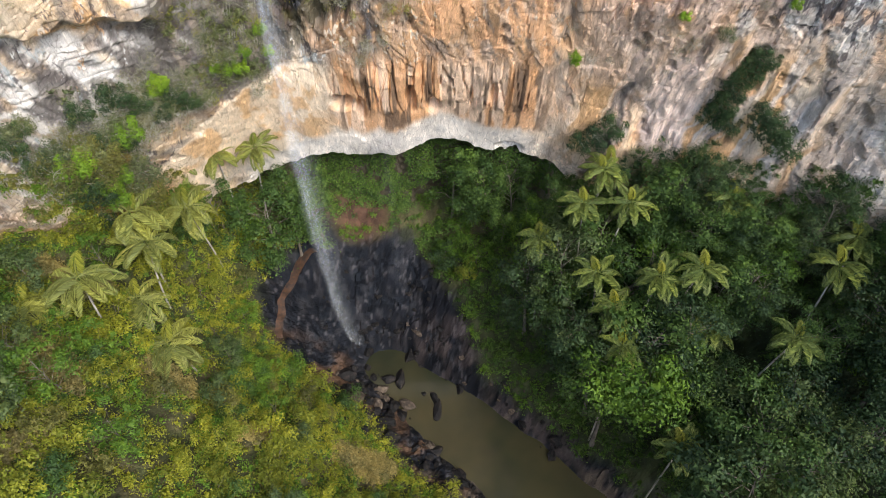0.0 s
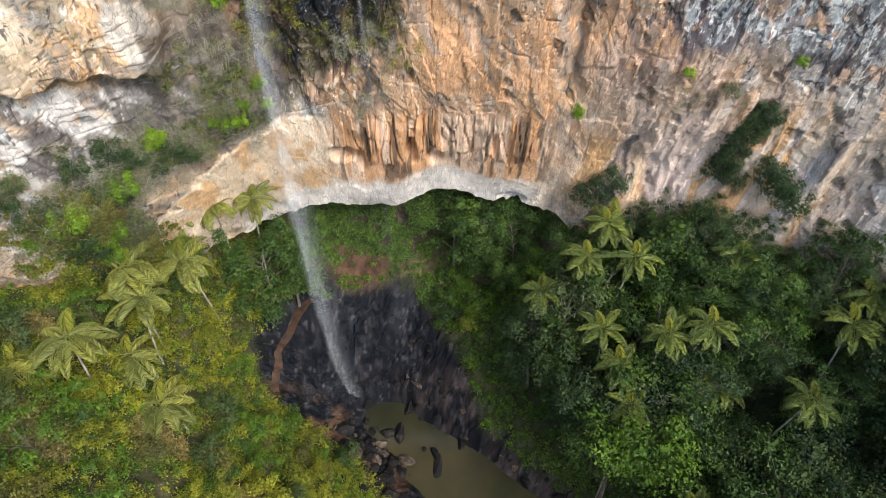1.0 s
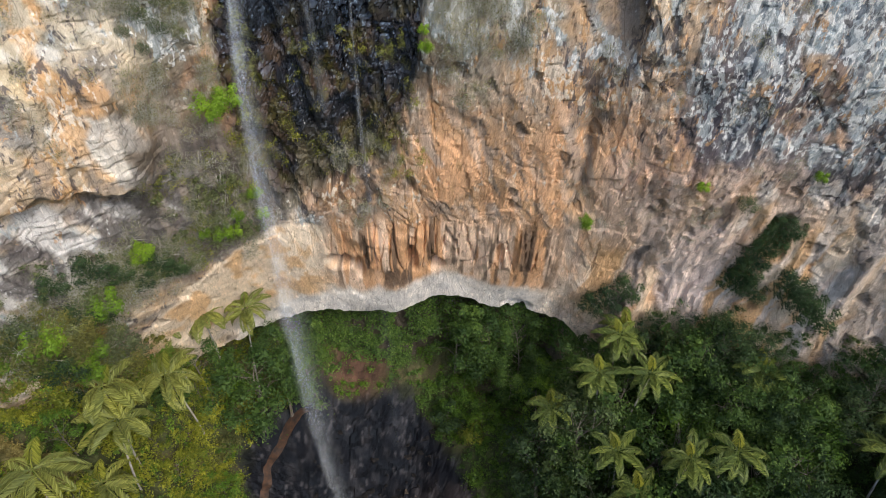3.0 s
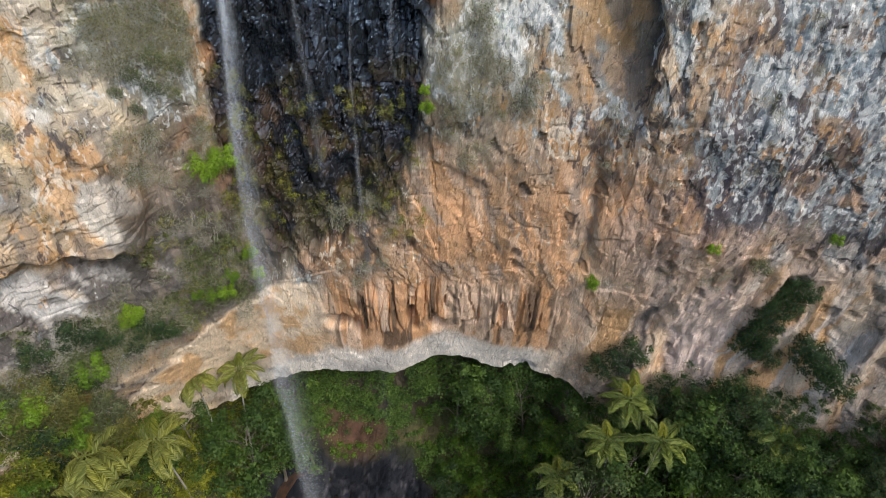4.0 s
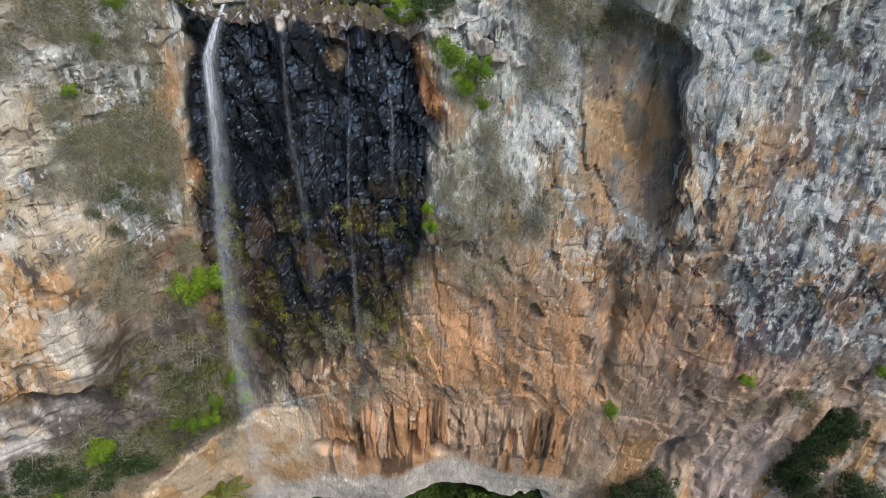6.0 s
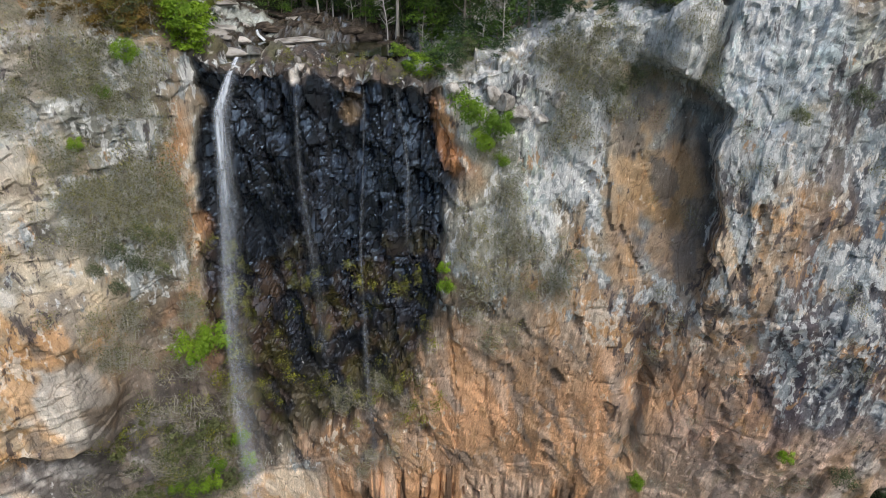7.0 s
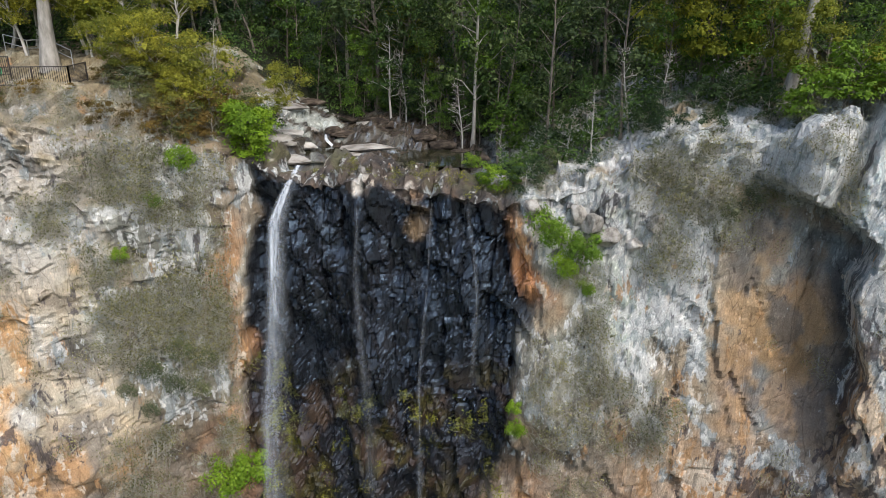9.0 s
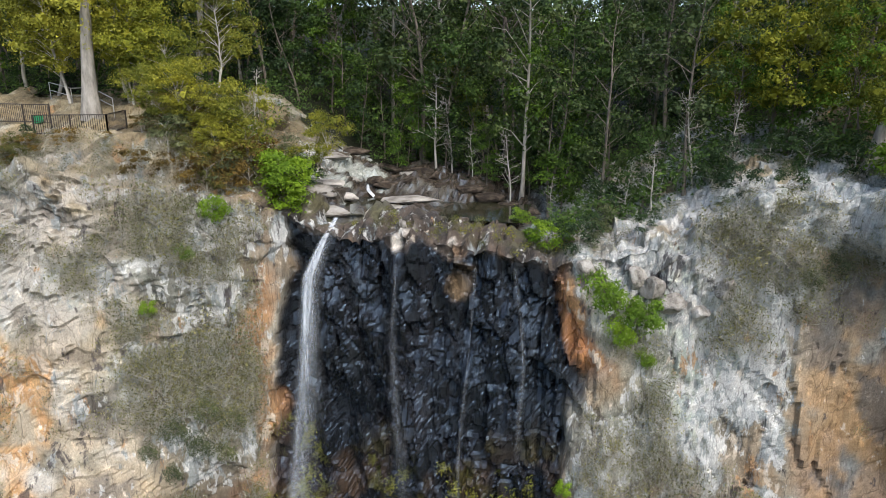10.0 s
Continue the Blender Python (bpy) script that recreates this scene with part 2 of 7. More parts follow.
    deep.inputs[3].default_value, deep.inputs[4].default_value = 0.14, 0.05
    nt.links.new(wet.outputs["Fac"], deep.inputs[0])
    nt.links.new(deep.outputs[0], bsdf.inputs["Normal"].links[0].from_node.inputs["Distance"])
    return m


def plain_rock(name, stops, scale=1.2, rough=0.85, dist=0.2):
    m, nt, bsdf, _ = material(name)
    a = put_noise(nt, scale, 8, rough=0.68)
    info = nt.nodes.new("ShaderNodeObjectInfo")
    c = ramp(nt, a.outputs[0], stops)
    c = blend(nt, c, ramp(nt, info.outputs["Random"], [(0, 0.65), (1, 1.3)]))
    nt.links.new(c, bsdf.inputs["Base Color"])
    bsdf.inputs["Roughness"].default_value, bsdf.inputs["Specular IOR Level"].default_value = rough, 0.2
    rug = put_noise(nt, scale * 3, 8, rough=0.7)
    bump(nt, bsdf, rug.outputs[0], 0.9, dist)
    return m


def leaf_material(name, dark, light, rough=0.6, through_light=0.32, odd=None):
    m, nt, bsdf, out = material(name)
    geo = nt.nodes.new("ShaderNodeNewGeometry")
    info = nt.nodes.new("ShaderNodeObjectInfo")
    stops = [(0.0, dark), (0.6, tuple((a + b) / 2 for a, b in zip(dark, light))), (0.97, light)]
    if odd:
        stops.append((0.985, odd))
    c = ramp(nt, geo.outputs["Random Per Island"], stops)
    c = blend(nt, c, ramp(nt, info.outputs["Random"], [(0, (0.7, 0.75, 0.8)), (1, (1.25, 1.2, 1.0))]))
    patch = put_noise(nt, 0.35, 2)
    c = blend(nt, c, ramp(nt, patch.outputs[0], [(0.3, (0.6, 0.66, 0.7)), (0.7, (1.3, 1.22, 1.0))]))
    nt.links.new(c, bsdf.inputs["Base Color"])
    bsdf.inputs["Roughness"].default_value, bsdf.inputs["Specular IOR Level"].default_value = rough, 0.25
    tr = nt.nodes.new("ShaderNodeBsdfTranslucent")
    nt.links.new(c, tr.inputs["Color"])
    mix = nt.nodes.new("ShaderNodeMixShader")
    mix.inputs[0].default_value = through_light
    nt.links.new(bsdf.outputs[0], mix.inputs[1])
    nt.links.new(tr.outputs[0], mix.inputs[2])
    nt.links.new(mix.outputs[0], out.inputs["Surface"])
    return m


def bark_material(name, dark, light, scale=3.0):
    m, nt, bsdf, _ = material(name)
    a = put_noise(nt, scale, 6, (1, 1, 0.25), 0.65)
    nt.links.new(ramp(nt, a.outputs[0], [(0.3, dark), (0.65, light)]), bsdf.inputs["Base Color"])
    bsdf.inputs["Roughness"].default_value = 0.85
    bump(nt, bsdf, a.outputs[0], 0.6, 0.05)
    return m


def spray_material(name, thick):
    """White falling water, thinned by its own streaks."""
    m, nt, bsdf, out = material(name)
    bsdf.inputs["Base Color"].default_value, bsdf.inputs["Roughness"].default_value = (0.74, 0.79, 0.85, 1), 0.5
    tr = nt.nodes.new("ShaderNodeBsdfTransparent")
    wet = nt.nodes.new("ShaderNodeAttribute")
    wet.attribute_name = "wet"
    streak = put_noise(nt, 1.0, 6, (4.5, 4.5, 0.13), 0.7)
    a = ramp(nt, streak.outputs[0], [(0.25, 0.1), (0.5, 0.5), (0.75, 1.0)])
    a = blend(nt, a, wet.outputs["Color"])
    a = blend(nt, a, (thick, thick, thick, 1))
    mix = nt.nodes.new("ShaderNodeMixShader")
    nt.links.new(a, mix.inputs[0])
    nt.links.new(tr.outputs[0], mix.inputs[1])
    nt.links.new(bsdf.outputs[0], mix.inputs[2])
    nt.links.new(mix.outputs[0], out.inputs["Surface"])
    return m


CLIFF = rock_material("cliff_rock", 0.9, 0.16, True, 0.62)
BOWL = rock_material("basalt_and_soil", 0.9, 0.6, shine=0.16)
EARTH = rock_material("forest_floor", 0.95, 0.6)
DARK_ROCK = plain_rock("dark_basalt", [(0.3, (0.003, 0.003, 0.004)), (0.5, (0.008, 0.0075, 0.008)), (0.68, (0.035, 0.027, 0.022)), (0.78, (0.12, 0.09, 0.065))], 1.4, 0.65)
BROWN_ROCK = plain_rock("brown_basalt", [(0.3, (0.014, 0.011, 0.01)), (0.5, (0.065, 0.05, 0.038)), (0.68, (0.17, 0.135, 0.105)), (0.76, (0.36, 0.33, 0.29))], 1.6, 0.85)
PALE_ROCK = plain_rock("pale_lichened_rock", [(0.32, (0.08, 0.065, 0.055)), (0.46, (0.36, 0.33, 0.29)), (0.7, (0.62, 0.59, 0.55))], 1.0, 0.9)
LEAF_DARK = leaf_material("rainforest_leaf", (0.014, 0.034, 0.015), (0.062, 0.108, 0.042))
LEAF_MID = leaf_material("green_leaf", (0.03, 0.068, 0.017), (0.115, 0.19, 0.045))
LEAF_BRIGHT = leaf_material("bright_leaf", (0.115, 0.14, 0.015), (0.3, 0.315, 0.042), odd=(0.3, 0.3, 0.03))
LEAF_OLIVE = leaf_material("olive_leaf", (0.07, 0.078, 0.024), (0.21, 0.2, 0.06))
LEAF_YELLOW = leaf_material("yellow_green_leaf", (0.13, 0.145, 0.018), (0.37, 0.37, 0.06))
LEAF_RUST = leaf_material("rust_leaf", (0.1, 0.065, 0.02), (0.24, 0.165, 0.05))
LEAF_GREY = leaf_material("dry_grey_leaf", (0.085, 0.092, 0.045), (0.3, 0.3, 0.165))
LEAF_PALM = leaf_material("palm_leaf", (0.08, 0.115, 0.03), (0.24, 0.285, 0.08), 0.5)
# lighter copy of the palm leaf, with sunlight put into its colour
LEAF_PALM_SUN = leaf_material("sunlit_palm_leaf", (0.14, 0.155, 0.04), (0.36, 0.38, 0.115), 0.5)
LEAF_DUSTY = leaf_material("dusty_leaf", (0.065, 0.08, 0.04), (0.19, 0.215, 0.115))
LEAF_SAGE = leaf_material("sage_leaf", (0.035, 0.06, 0.026), (0.11, 0.155, 0.062))
LEAF_FRESH = leaf_material("fresh_leaf", (0.045, 0.1, 0.012), (0.14, 0.24, 0.03))
LEAF_VIVID = leaf_material("vivid_leaf", (0.1, 0.19, 0.012), (0.23, 0.36, 0.035))
LEAF_TAN = leaf_material("dry_grass_blade", (0.17, 0.14, 0.05), (0.38, 0.31, 0.13))
BARK = bark_material("brown_bark", (0.06, 0.048, 0.038), (0.2, 0.17, 0.14))
BARK_PALE = bark_material("pale_bark", (0.13, 0.12, 0.1), (0.4, 0.37, 0.33))
SCRUB_TWIG = bark_material("scrub_twig", (0.18, 0.165, 0.13), (0.45, 0.425, 0.36))
TWIG = bark_material("grey_twig", (0.2, 0.185, 0.16), (0.5, 0.47, 0.42))
SPRAY = spray_material("falling_water", 0.36)
FAINT_SPRAY = spray_material("faint_spray", 0.13)
THIN_SPRAY = spray_material("thin_spray", 0.17)

# ---- the shape of the land ----
PLAN_X = (-80, -60, -45, -37, -30, -25, -20, -8, 4, 14, 22, 32, 42, 60, 80)
# how far the wall stands back at five levels, from the rim down to its foot
LEVELS = {
    94: (20, 44, 54, 56.5, 59.5, 62.5, 65.8, 66.2, 65.3, 63, 60, 57.5, 56, 44, 10),
    78: (18, 40, 48, 51, 56, 61.5, 64.5, 64.7, 63.6, 62, 59.5, 57, 55, 43, 10),
    65: (16, 38, 45, 50, 56.5, 61.5, 65.2, 65.5, 65.7, 63.5, 60, 59, 56, 43, 10),
    50: (16, 38, 47, 53, 61, 65, 68.2, 68.8, 68.2, 67, 65, 61, 57, 43, 10),
    36: (16, 40, 52, 60, 67, 70, 71.3, 70.5, 71.3, 70, 65.5, 62, 56, 43, 10),
}


PINK = (27.4, 50)


def spline(xs, ys, x):
    """A soft line through knots."""
    fine = np.linspace(xs[0], xs[-1], 400)
    y = np.interp(fine, xs, ys)
    w = max(3, int(400 * 3.0 / (xs[-1] - xs[0])) | 1)
    pad = np.pad(y, w, mode="edge")
    y = np.convolve(pad, np.ones(w) / w, "same")[w:-w]
    return np.interp(x, fine, y)


def rim(x):
    return spline((-80, -45, -32, -27, -23, -20, -18, -10, -3, 2, 5, 10, 16, 30, 80), (99, 98.5, 97, 95.6, 95, 94, 92.7, 92.3, 91.6, 92.8, 95, 96.3, 97.3, 98, 99), x) + 0.75 * fbm(x * 0.42, x * 0, 3, 401) * (smooth(3, 8, x) + 1 - smooth(-30, -24, x))


def lip(x):
    return spline((-80, -37, -34, -27, -18, -8, 0, 5, 16, 24, 80), (12, 24, 33, 31, 35, 35.3, 38.3, 36.4, 35.6, 26, 12), x)


def wall(x, z):
    """How far back the smooth wall stands."""
    zs = sorted(LEVELS)
    rows = np.stack([spline(PLAN_X, LEVELS[k], x) for k in zs])
    i = np.clip(np.searchsorted(zs, z) - 1, 0, len(zs) - 2)
    z0, z1 = np.array(zs)[i], np.array(zs)[i + 1]
    t = np.clip((z - z0) / (z1 - z0), -0.3, 1.0)
    idx = np.indices(x.shape)
    a, b = (np.take_along_axis(rows, k[None], 0)[0] for k in (i, i + 1))
    return a + (b - a) * t


def plateau(x, y):
    """The ground above the rim."""
    back = y - wall(x, rim(x))
    creek = smooth(-24, -20, x) * (1 - smooth(-4, 1, x))
    left = 1 - smooth(-27, -22, x)
    rise = np.clip(back, 0, 5) * 0.12 + np.clip(back - 9, 0, 400) * 0.10 + np.clip(back - 3, 0, 10) * 0.18
    terrace = (98.4 - rim(x)) * smooth(0.3, 2.6, back) + 1.4 * smooth(5.2, 9, back) + np.clip(back - 9, 0, 400) * 0.10
    rise = rise * (1 - left) + terrace * left
    # a sill of bedrock, then the hollow that holds the creek's pool
    bed = np.interp(back, (0, 3.0, 4.2, 8, 9.5, 12, 400), (0, 0.75, 0.3, 0.25, 0.95, 1.5, 40)) - 0.35 * np.exp(-(((x + 16.9) / 0.7) ** 2)) * smooth(0.4, 1.5, back) * (1 - smooth(4, 5, back))
    return rim(x) + rise * (1 - creek) + bed * creek


POOL_A, POOL_B = (-9.2, 54.8), (35.2, 15.2)


def pool_side(x, y):
    """Metres from the water's edge, how far along the pool, and the side of it (+ to the right bank)."""
    ax, ay = POOL_B[0] - POOL_A[0], POOL_B[1] - POOL_A[1]
    long = math.hypot(ax, ay)
    ux, uy = ax / long, ay / long
    s = np.clip((x - POOL_A[0]) * ux + (y - POOL_A[1]) * uy, 0, long)
    dx, dy = x - POOL_A[0] - s * ux, y - POOL_A[1] - s * uy
    side = dx * -uy + dy * ux
    return np.hypot(dx, dy) - (3.9 + 2.3 * smooth(0, 20, s)) - 0.9 * fbm(x * 0.22, y * 0.22, 3, 91), s, side


def gorge(x, y):
    """The ground below the wall."""
    d, s, side = pool_side(x, y)
    back = smooth(60, 70, y)
    right = smooth(-3, 5, side)
    near = np.clip(d, 0, 9)
    far = np.clip(d - 9, 0, 200)
    shelf = (1 - right) * (1 - back)
    h = near * (1.35 - 0.55 * shelf + 0.2 * right * (1 - back)) + far * (1.3 + 0.15 * shelf - 0.4 * back + 0.45 * right * (1 - back))
    h = h + 0.75 * np.clip(d - 16, 0, 24) * (1 - smooth(-36, -26, x))
    h = np.where(d < 0, np.clip(d * 0.5, -1.2, 0), h)
    h = 60 * np.tanh(h / 60)
    walls = 40 * smooth(56, 80, np.abs(x)) * smooth(-90, -20, y)
    return h + walls + fbm(x * 0.12, y * 0.12, 3, 5) * 1.4 * smooth(1, 12, d)


def bare_reach(x, y, s):
    """How far from the water the naked basalt of the bowl reaches."""
    return 5.5 + 7.5 * smooth(46, 58, y) * (1 - 0.72 * smooth(-8, 4, x)) + 3.0 * (1 - smooth(-20, -14, x)) * smooth(47, 53, y) - 3.2 * smooth(4, 14, s) * smooth(-4, 4, x) + 1.6 * fbm(x * 0.25, y * 0.25, 3, 51)


# ---- the wall, from its foot over the rim to the creek's bed ----
gx = np.concatenate([np.linspace(-80, -48, 20)[:-1], np.arange(-48, -21.5, 0.22), np.arange(-21.5, -1, 0.14), np.arange(-1, 13.6, 0.22), np.arange(13.6, 18.4, 0.11), np.arange(18.4, 50, 0.22), np.linspace(50, 80, 20)])
NV, NS = 450, 50
v = np.linspace(0, 1, NV)[:, None]
X = np.broadcast_to(gx[None], (NV, len(gx)))
RIM = rim(gx)[None]
Z = 10 + (RIM - 10) * v
# the grid follows the buttress's edge beside the alcove
BROW_Z, BROW_X = (74, 80.4, 82.3, 84.1, 86.1, 89, 90, 91.1), (16.2, 16.65, 16.4, 16.7, 16.15, 15.6, 15.95, 16.3)
X = X + (np.interp(Z, BROW_Z, BROW_X) - 16.0) * np.exp(-(((X - 16) / 2.0) ** 2)) * smooth(72, 77, Z)
Y = wall(X, Z)
S = (np.linspace(0, 1, NS + 1)[1:, None] ** 1.15) * 15
Xt = np.broadcast_to(X[-1:], (NS, len(gx)))
Yt = Y[-1:] + S
X, Y, Z = np.concatenate([X, Xt]), np.concatenate([Y, Yt]), np.concatenate([Z, plateau(Xt, Yt)])
W = np.concatenate([np.broadcast_to(Z[:NV], (NV, len(gx))), Z[NV - 1 : NV] + S + 0 * Xt])  # height, then metres past the rim
TOP = smooth(-0.5, 1.0, W - RIM)

out = np.zeros_like(X)  # metres that the rock stands proud of the smooth wall
wx = X + 1.1 * fbm(X * 0.3, W * 0.3, 3, 21)
wz = W + 1.3 * fbm(X * 0.27, W * 0.27, 3, 22)
# the cream bulge on the near wall, undercut along its foot
foot = 67.5 + 0.22 * (-30 - wx) + 0.7 * fbm(X * 0.5, X * 0, 2, 4)
out += 2.4 * smooth(foot - 0.6, foot + 0.5, wz) * (1 - smooth(foot + 3, foot + 15, wz)) * (1 - smooth(-29, -25.5, wx))
# the alcove under its arch, deepest beside the pale buttress
edge = np.interp(W, BROW_Z, BROW_X) + 0.25 * fbm(X * 0, W * 1.1, 2, 27)
xe = X + 0.12 * fbm(X * 1.1, W * 1.1, 3, 26)
roof = np.interp(X, (9.5, 10.9, 13.7, 14.8, 16.3, 17), (94.6, 94.1, 92.9, 92.3, 91.0, 90.5)) + 0.3 * fbm(X * 0.9, X * 0, 3, 28)
arch = (1 - smooth(edge - 0.3, edge, xe)) * smooth(9, 15, wx) * smooth(74, 83, wz) * (1 - smooth(roof - 0.25, roof + 0.15, W))
out -= 2.3 * arch
out += 1.0 * np.maximum(smooth(edge - 0.2, edge + 0.2, xe), smooth(roof - 0.1, roof + 0.3, W) * smooth(10, 13, X)) * (1 - smooth(edge + 3, edge + 9, wx)) * smooth(74, 82, wz) * (1 - TOP)
# caves under the orange columns and the hollow that is cut under the lip
for cx, cz, rx, rz, deep in ((-13.3, 46.3, 1.5, 1.3, 2.6), (-10.9, 45.2, 0.6, 1.8, 1.6), (-4.3, 47, 0.7, 2.4, 2.0), (-1.3, 45.3, 0.9, 1.4, 1.8), (6.5, 48.5, 0.5, 1.8, 1.2), (9.5, 36.8, 1.8, 1.2, 1.4)):
    out -= deep * np.exp(-(((X - cx) / rx) ** 2 + ((W - cz) / rz) ** 2) ** 2)
columns = np.exp(-(((wz - 49) / 4.0) ** 2) ** 2) * smooth(-17, -12, wx) * (1 - smooth(9, 14, wx))
groove_f, groove_e, groove_r = facets(X + 0.25 * fbm(X * 0.3, W * 0.3, 2, 430), W * 0.13, 1.25, 431)
out += columns * (0.55 * groove_f - 0.5 * (1 - smooth(0, 0.16, groove_e)))
out += columns * (0.7 + 0.8 * np.abs(fbm(X * 0.55, W * 0.06, 3, 33)) - 0.5)
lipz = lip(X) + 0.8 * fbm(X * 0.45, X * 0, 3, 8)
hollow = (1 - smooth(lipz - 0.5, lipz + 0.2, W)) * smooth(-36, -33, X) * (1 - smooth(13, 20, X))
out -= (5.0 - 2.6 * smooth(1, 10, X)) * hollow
# slanting ribs low on the far wall, a vertical groove, the dark water-worn chute
slant = smooth(17, 23, wx) * (1 - smooth(58, 63, wz)) * smooth(30, 36, wz)
q = wx - (wz - 50) * 0.08
out += slant * (1.5 * fbm(q * 0.34, wz * 0.03, 4, 44))
out -= 1.8 * np.exp(-(((wx - 32.6 - 0.15 * (wz - 54)) / 1.3) ** 2)) * smooth(44, 50, wz) * (1 - smooth(59, 62, wz))
out -= 0.8 * np.exp(-(((wx - 13.8 - 0.05 * (70 - wz)) / 0.6) ** 2)) * smooth(55, 62, wz) * (1 - smooth(74, 78, wz))
chute_l = np.interp(wz, (54, 60, 66, 74, 80, 93), (-21.2, -21, -20.7, -20.9, -20.8, -19.7))
chute_r = np.interp(wz, (56, 58.5, 61, 63, 65.5, 70, 74, 77, 80, 86, 93), (-17, -13.5, -9.5, -7.2, -5.0, -3.6, -2.9, -2.4, -1.8, -1.6, -3.2))
drip = fbm(X * 0.9, W * 0.09, 4, 78)
chute = smooth(chute_l - 0.5, chute_l + 0.5, wx) * (1 - smooth(chute_r - 0.8, chute_r + 0.8, wx + 0.8 * drip)) * smooth(55, 59, wz + 3 * drip)
out -= 0.7 * chute * (1 - TOP)
out -= 0.4 * chute * (1 - smooth(64, 68, wz))
out += chute * (1.1 * fbm(X * 0.42, W * 0.07, 3, 77) + 0.75 * facets(X + 0.12 * W, W * 0.42, 1.35, 131)[0] * (1 - TOP) + 0.34 * facets(X - 0.2 * W, W * 0.55, 0.62, 141)[0] - 0.25 * (1 - smooth(0, 0.06, facets(X + 0.12 * W, W * 0.42, 1.35, 131)[1])))
# broken faces at three sizes, taller than they are wide
ledge = 53.4 - 0.022 * np.clip(-15 - wx, 0, 20) ** 2 - 0.1 * np.clip(wx + 15, 0, 30) + 0.5 * fbm(X * 0.6, X * 0, 3, 34)
out += 0.12 * (1 - smooth(ledge - 0.5, ledge + 0.2, W)) * smooth(31, 36, W) * smooth(-36, -33, X) * (1 - smooth(-19, -9, X))
calm = 1 - 0.85 * smooth(31, 35, W) * (1 - smooth(ledge - 4, ledge, W)) * (1 - smooth(14, 18, X)) - 0.4 * columns - 0.5 * np.exp(-(((wx - 10) / 9) ** 2 + ((wz - 49) / 7) ** 2)) - 0.4 * np.exp(-(((wx - PINK[0]) / 4) ** 2 + ((wz - PINK[1]) / 6) ** 2))
fx, fz = X + 0.3 * (wx - X), W + 0.3 * (wz - W)
f1, e1, r1 = facets(fx + 0.2 * fz, fz * 0.6, 4.6, 101)
f2, e2, r2 = facets(fx * 1.05, fz * 0.6 + 0.15 * fx, 1.7, 111)
f3, e3, r3 = facets(X + 0.12 * W, W * 0.65, 0.62, 121)
def soften(a, times=2):
    for _ in range(times):
        a = np.pad(a, 1, mode="edge")
        a = (a[1:-1, 1:-1] * 4 + a[:-2, 1:-1] + a[2:, 1:-1] + a[1:-1, :-2] + a[1:-1, 2:]) / 8
    return a


f1 = soften(f1, 3)
low = 1 - 0.72 * TOP
plane = 1 - 0.55 * smooth(-6, -1, X) * (1 - chute)
out += calm * low * (0.6 * plane * f1 + 0.2 * plane * f2 + 0.08 * f3 - 0.16 * plane * (1 - smooth(0, 0.05, e1)) - 0.1 * plane * (1 - smooth(0, 0.06, e2))) + 0.8 * fbm(X * 0.12, W * 0.1, 2, 9) * low + 0.08 * fbm(X * 1.1, W * 0.9, 3, 19)
# upright slabs on the orange wall, slanting ones beyond the alcove, and small pockets
far_side = smooth(12, 18, X)
tall_f, tall_e, tall_r = facets(fx + 0.16 * fz, fz * 0.2, 1.9, 161)
lean_f, lean_e, lean_r = facets(fx - fz * 0.06, fz * 0.24, 1.3, 171)
slabby = (1 - chute) * low * smooth(-8, -2, X) * smooth(40, 46, W)
out += calm * slabby * ((1 - far_side) * (0.26 * tall_f - 0.16 * (1 - smooth(0, 0.05, tall_e))) + far_side * (0.27 * lean_f - 0.12 * (1 - smooth(0, 0.06, lean_e))))
blocky = (1 - smooth(-24, -21, X)) * (1 - TOP) * (0.4 + 0.6 * smooth(83, 88, W)) * smooth(60, 66, W)
ledge_f, ledge_e, ledge_r = facets(fx, fz * 1.25, 1.9, 181)
out += blocky * (0.45 * ledge_f - 0.2 * (1 - smooth(0, 0.08, ledge_e)))
pit_f, pit_e, pit_r = facets(X + 0.3 * W, W * 0.6, 1.1, 191)
pits = (pit_r < 0.055) * smooth(0.05, 0.3, pit_e) * low * (1 - chute) * calm * (1 - smooth(8, 10, X) * (1 - smooth(16, 18, X)) * smooth(76, 80, W))
out -= 0.3 * pits
out += (1 - smooth(-26, -22, X)) * np.exp(-(((W - RIM + 1.5) / 4.5) ** 2) ** 2) * (0.4 * facets(X, W * 1.5, 1.7, 481)[0] + 0.16 * facets(X, W * 1.2, 0.7, 491)[0])
rough = smooth(-3, 0, X) * np.exp(-(((W - RIM + 0.5) / 4.5) ** 2) ** 2)
out += rough * (0.18 * facets(X, W * 0.9, 1.0, 461)[0] + 0.14 * facets(X, W, 0.5, 471)[0] + 0.25 * fbm(X * 0.9, W * 0.9, 3, 462))
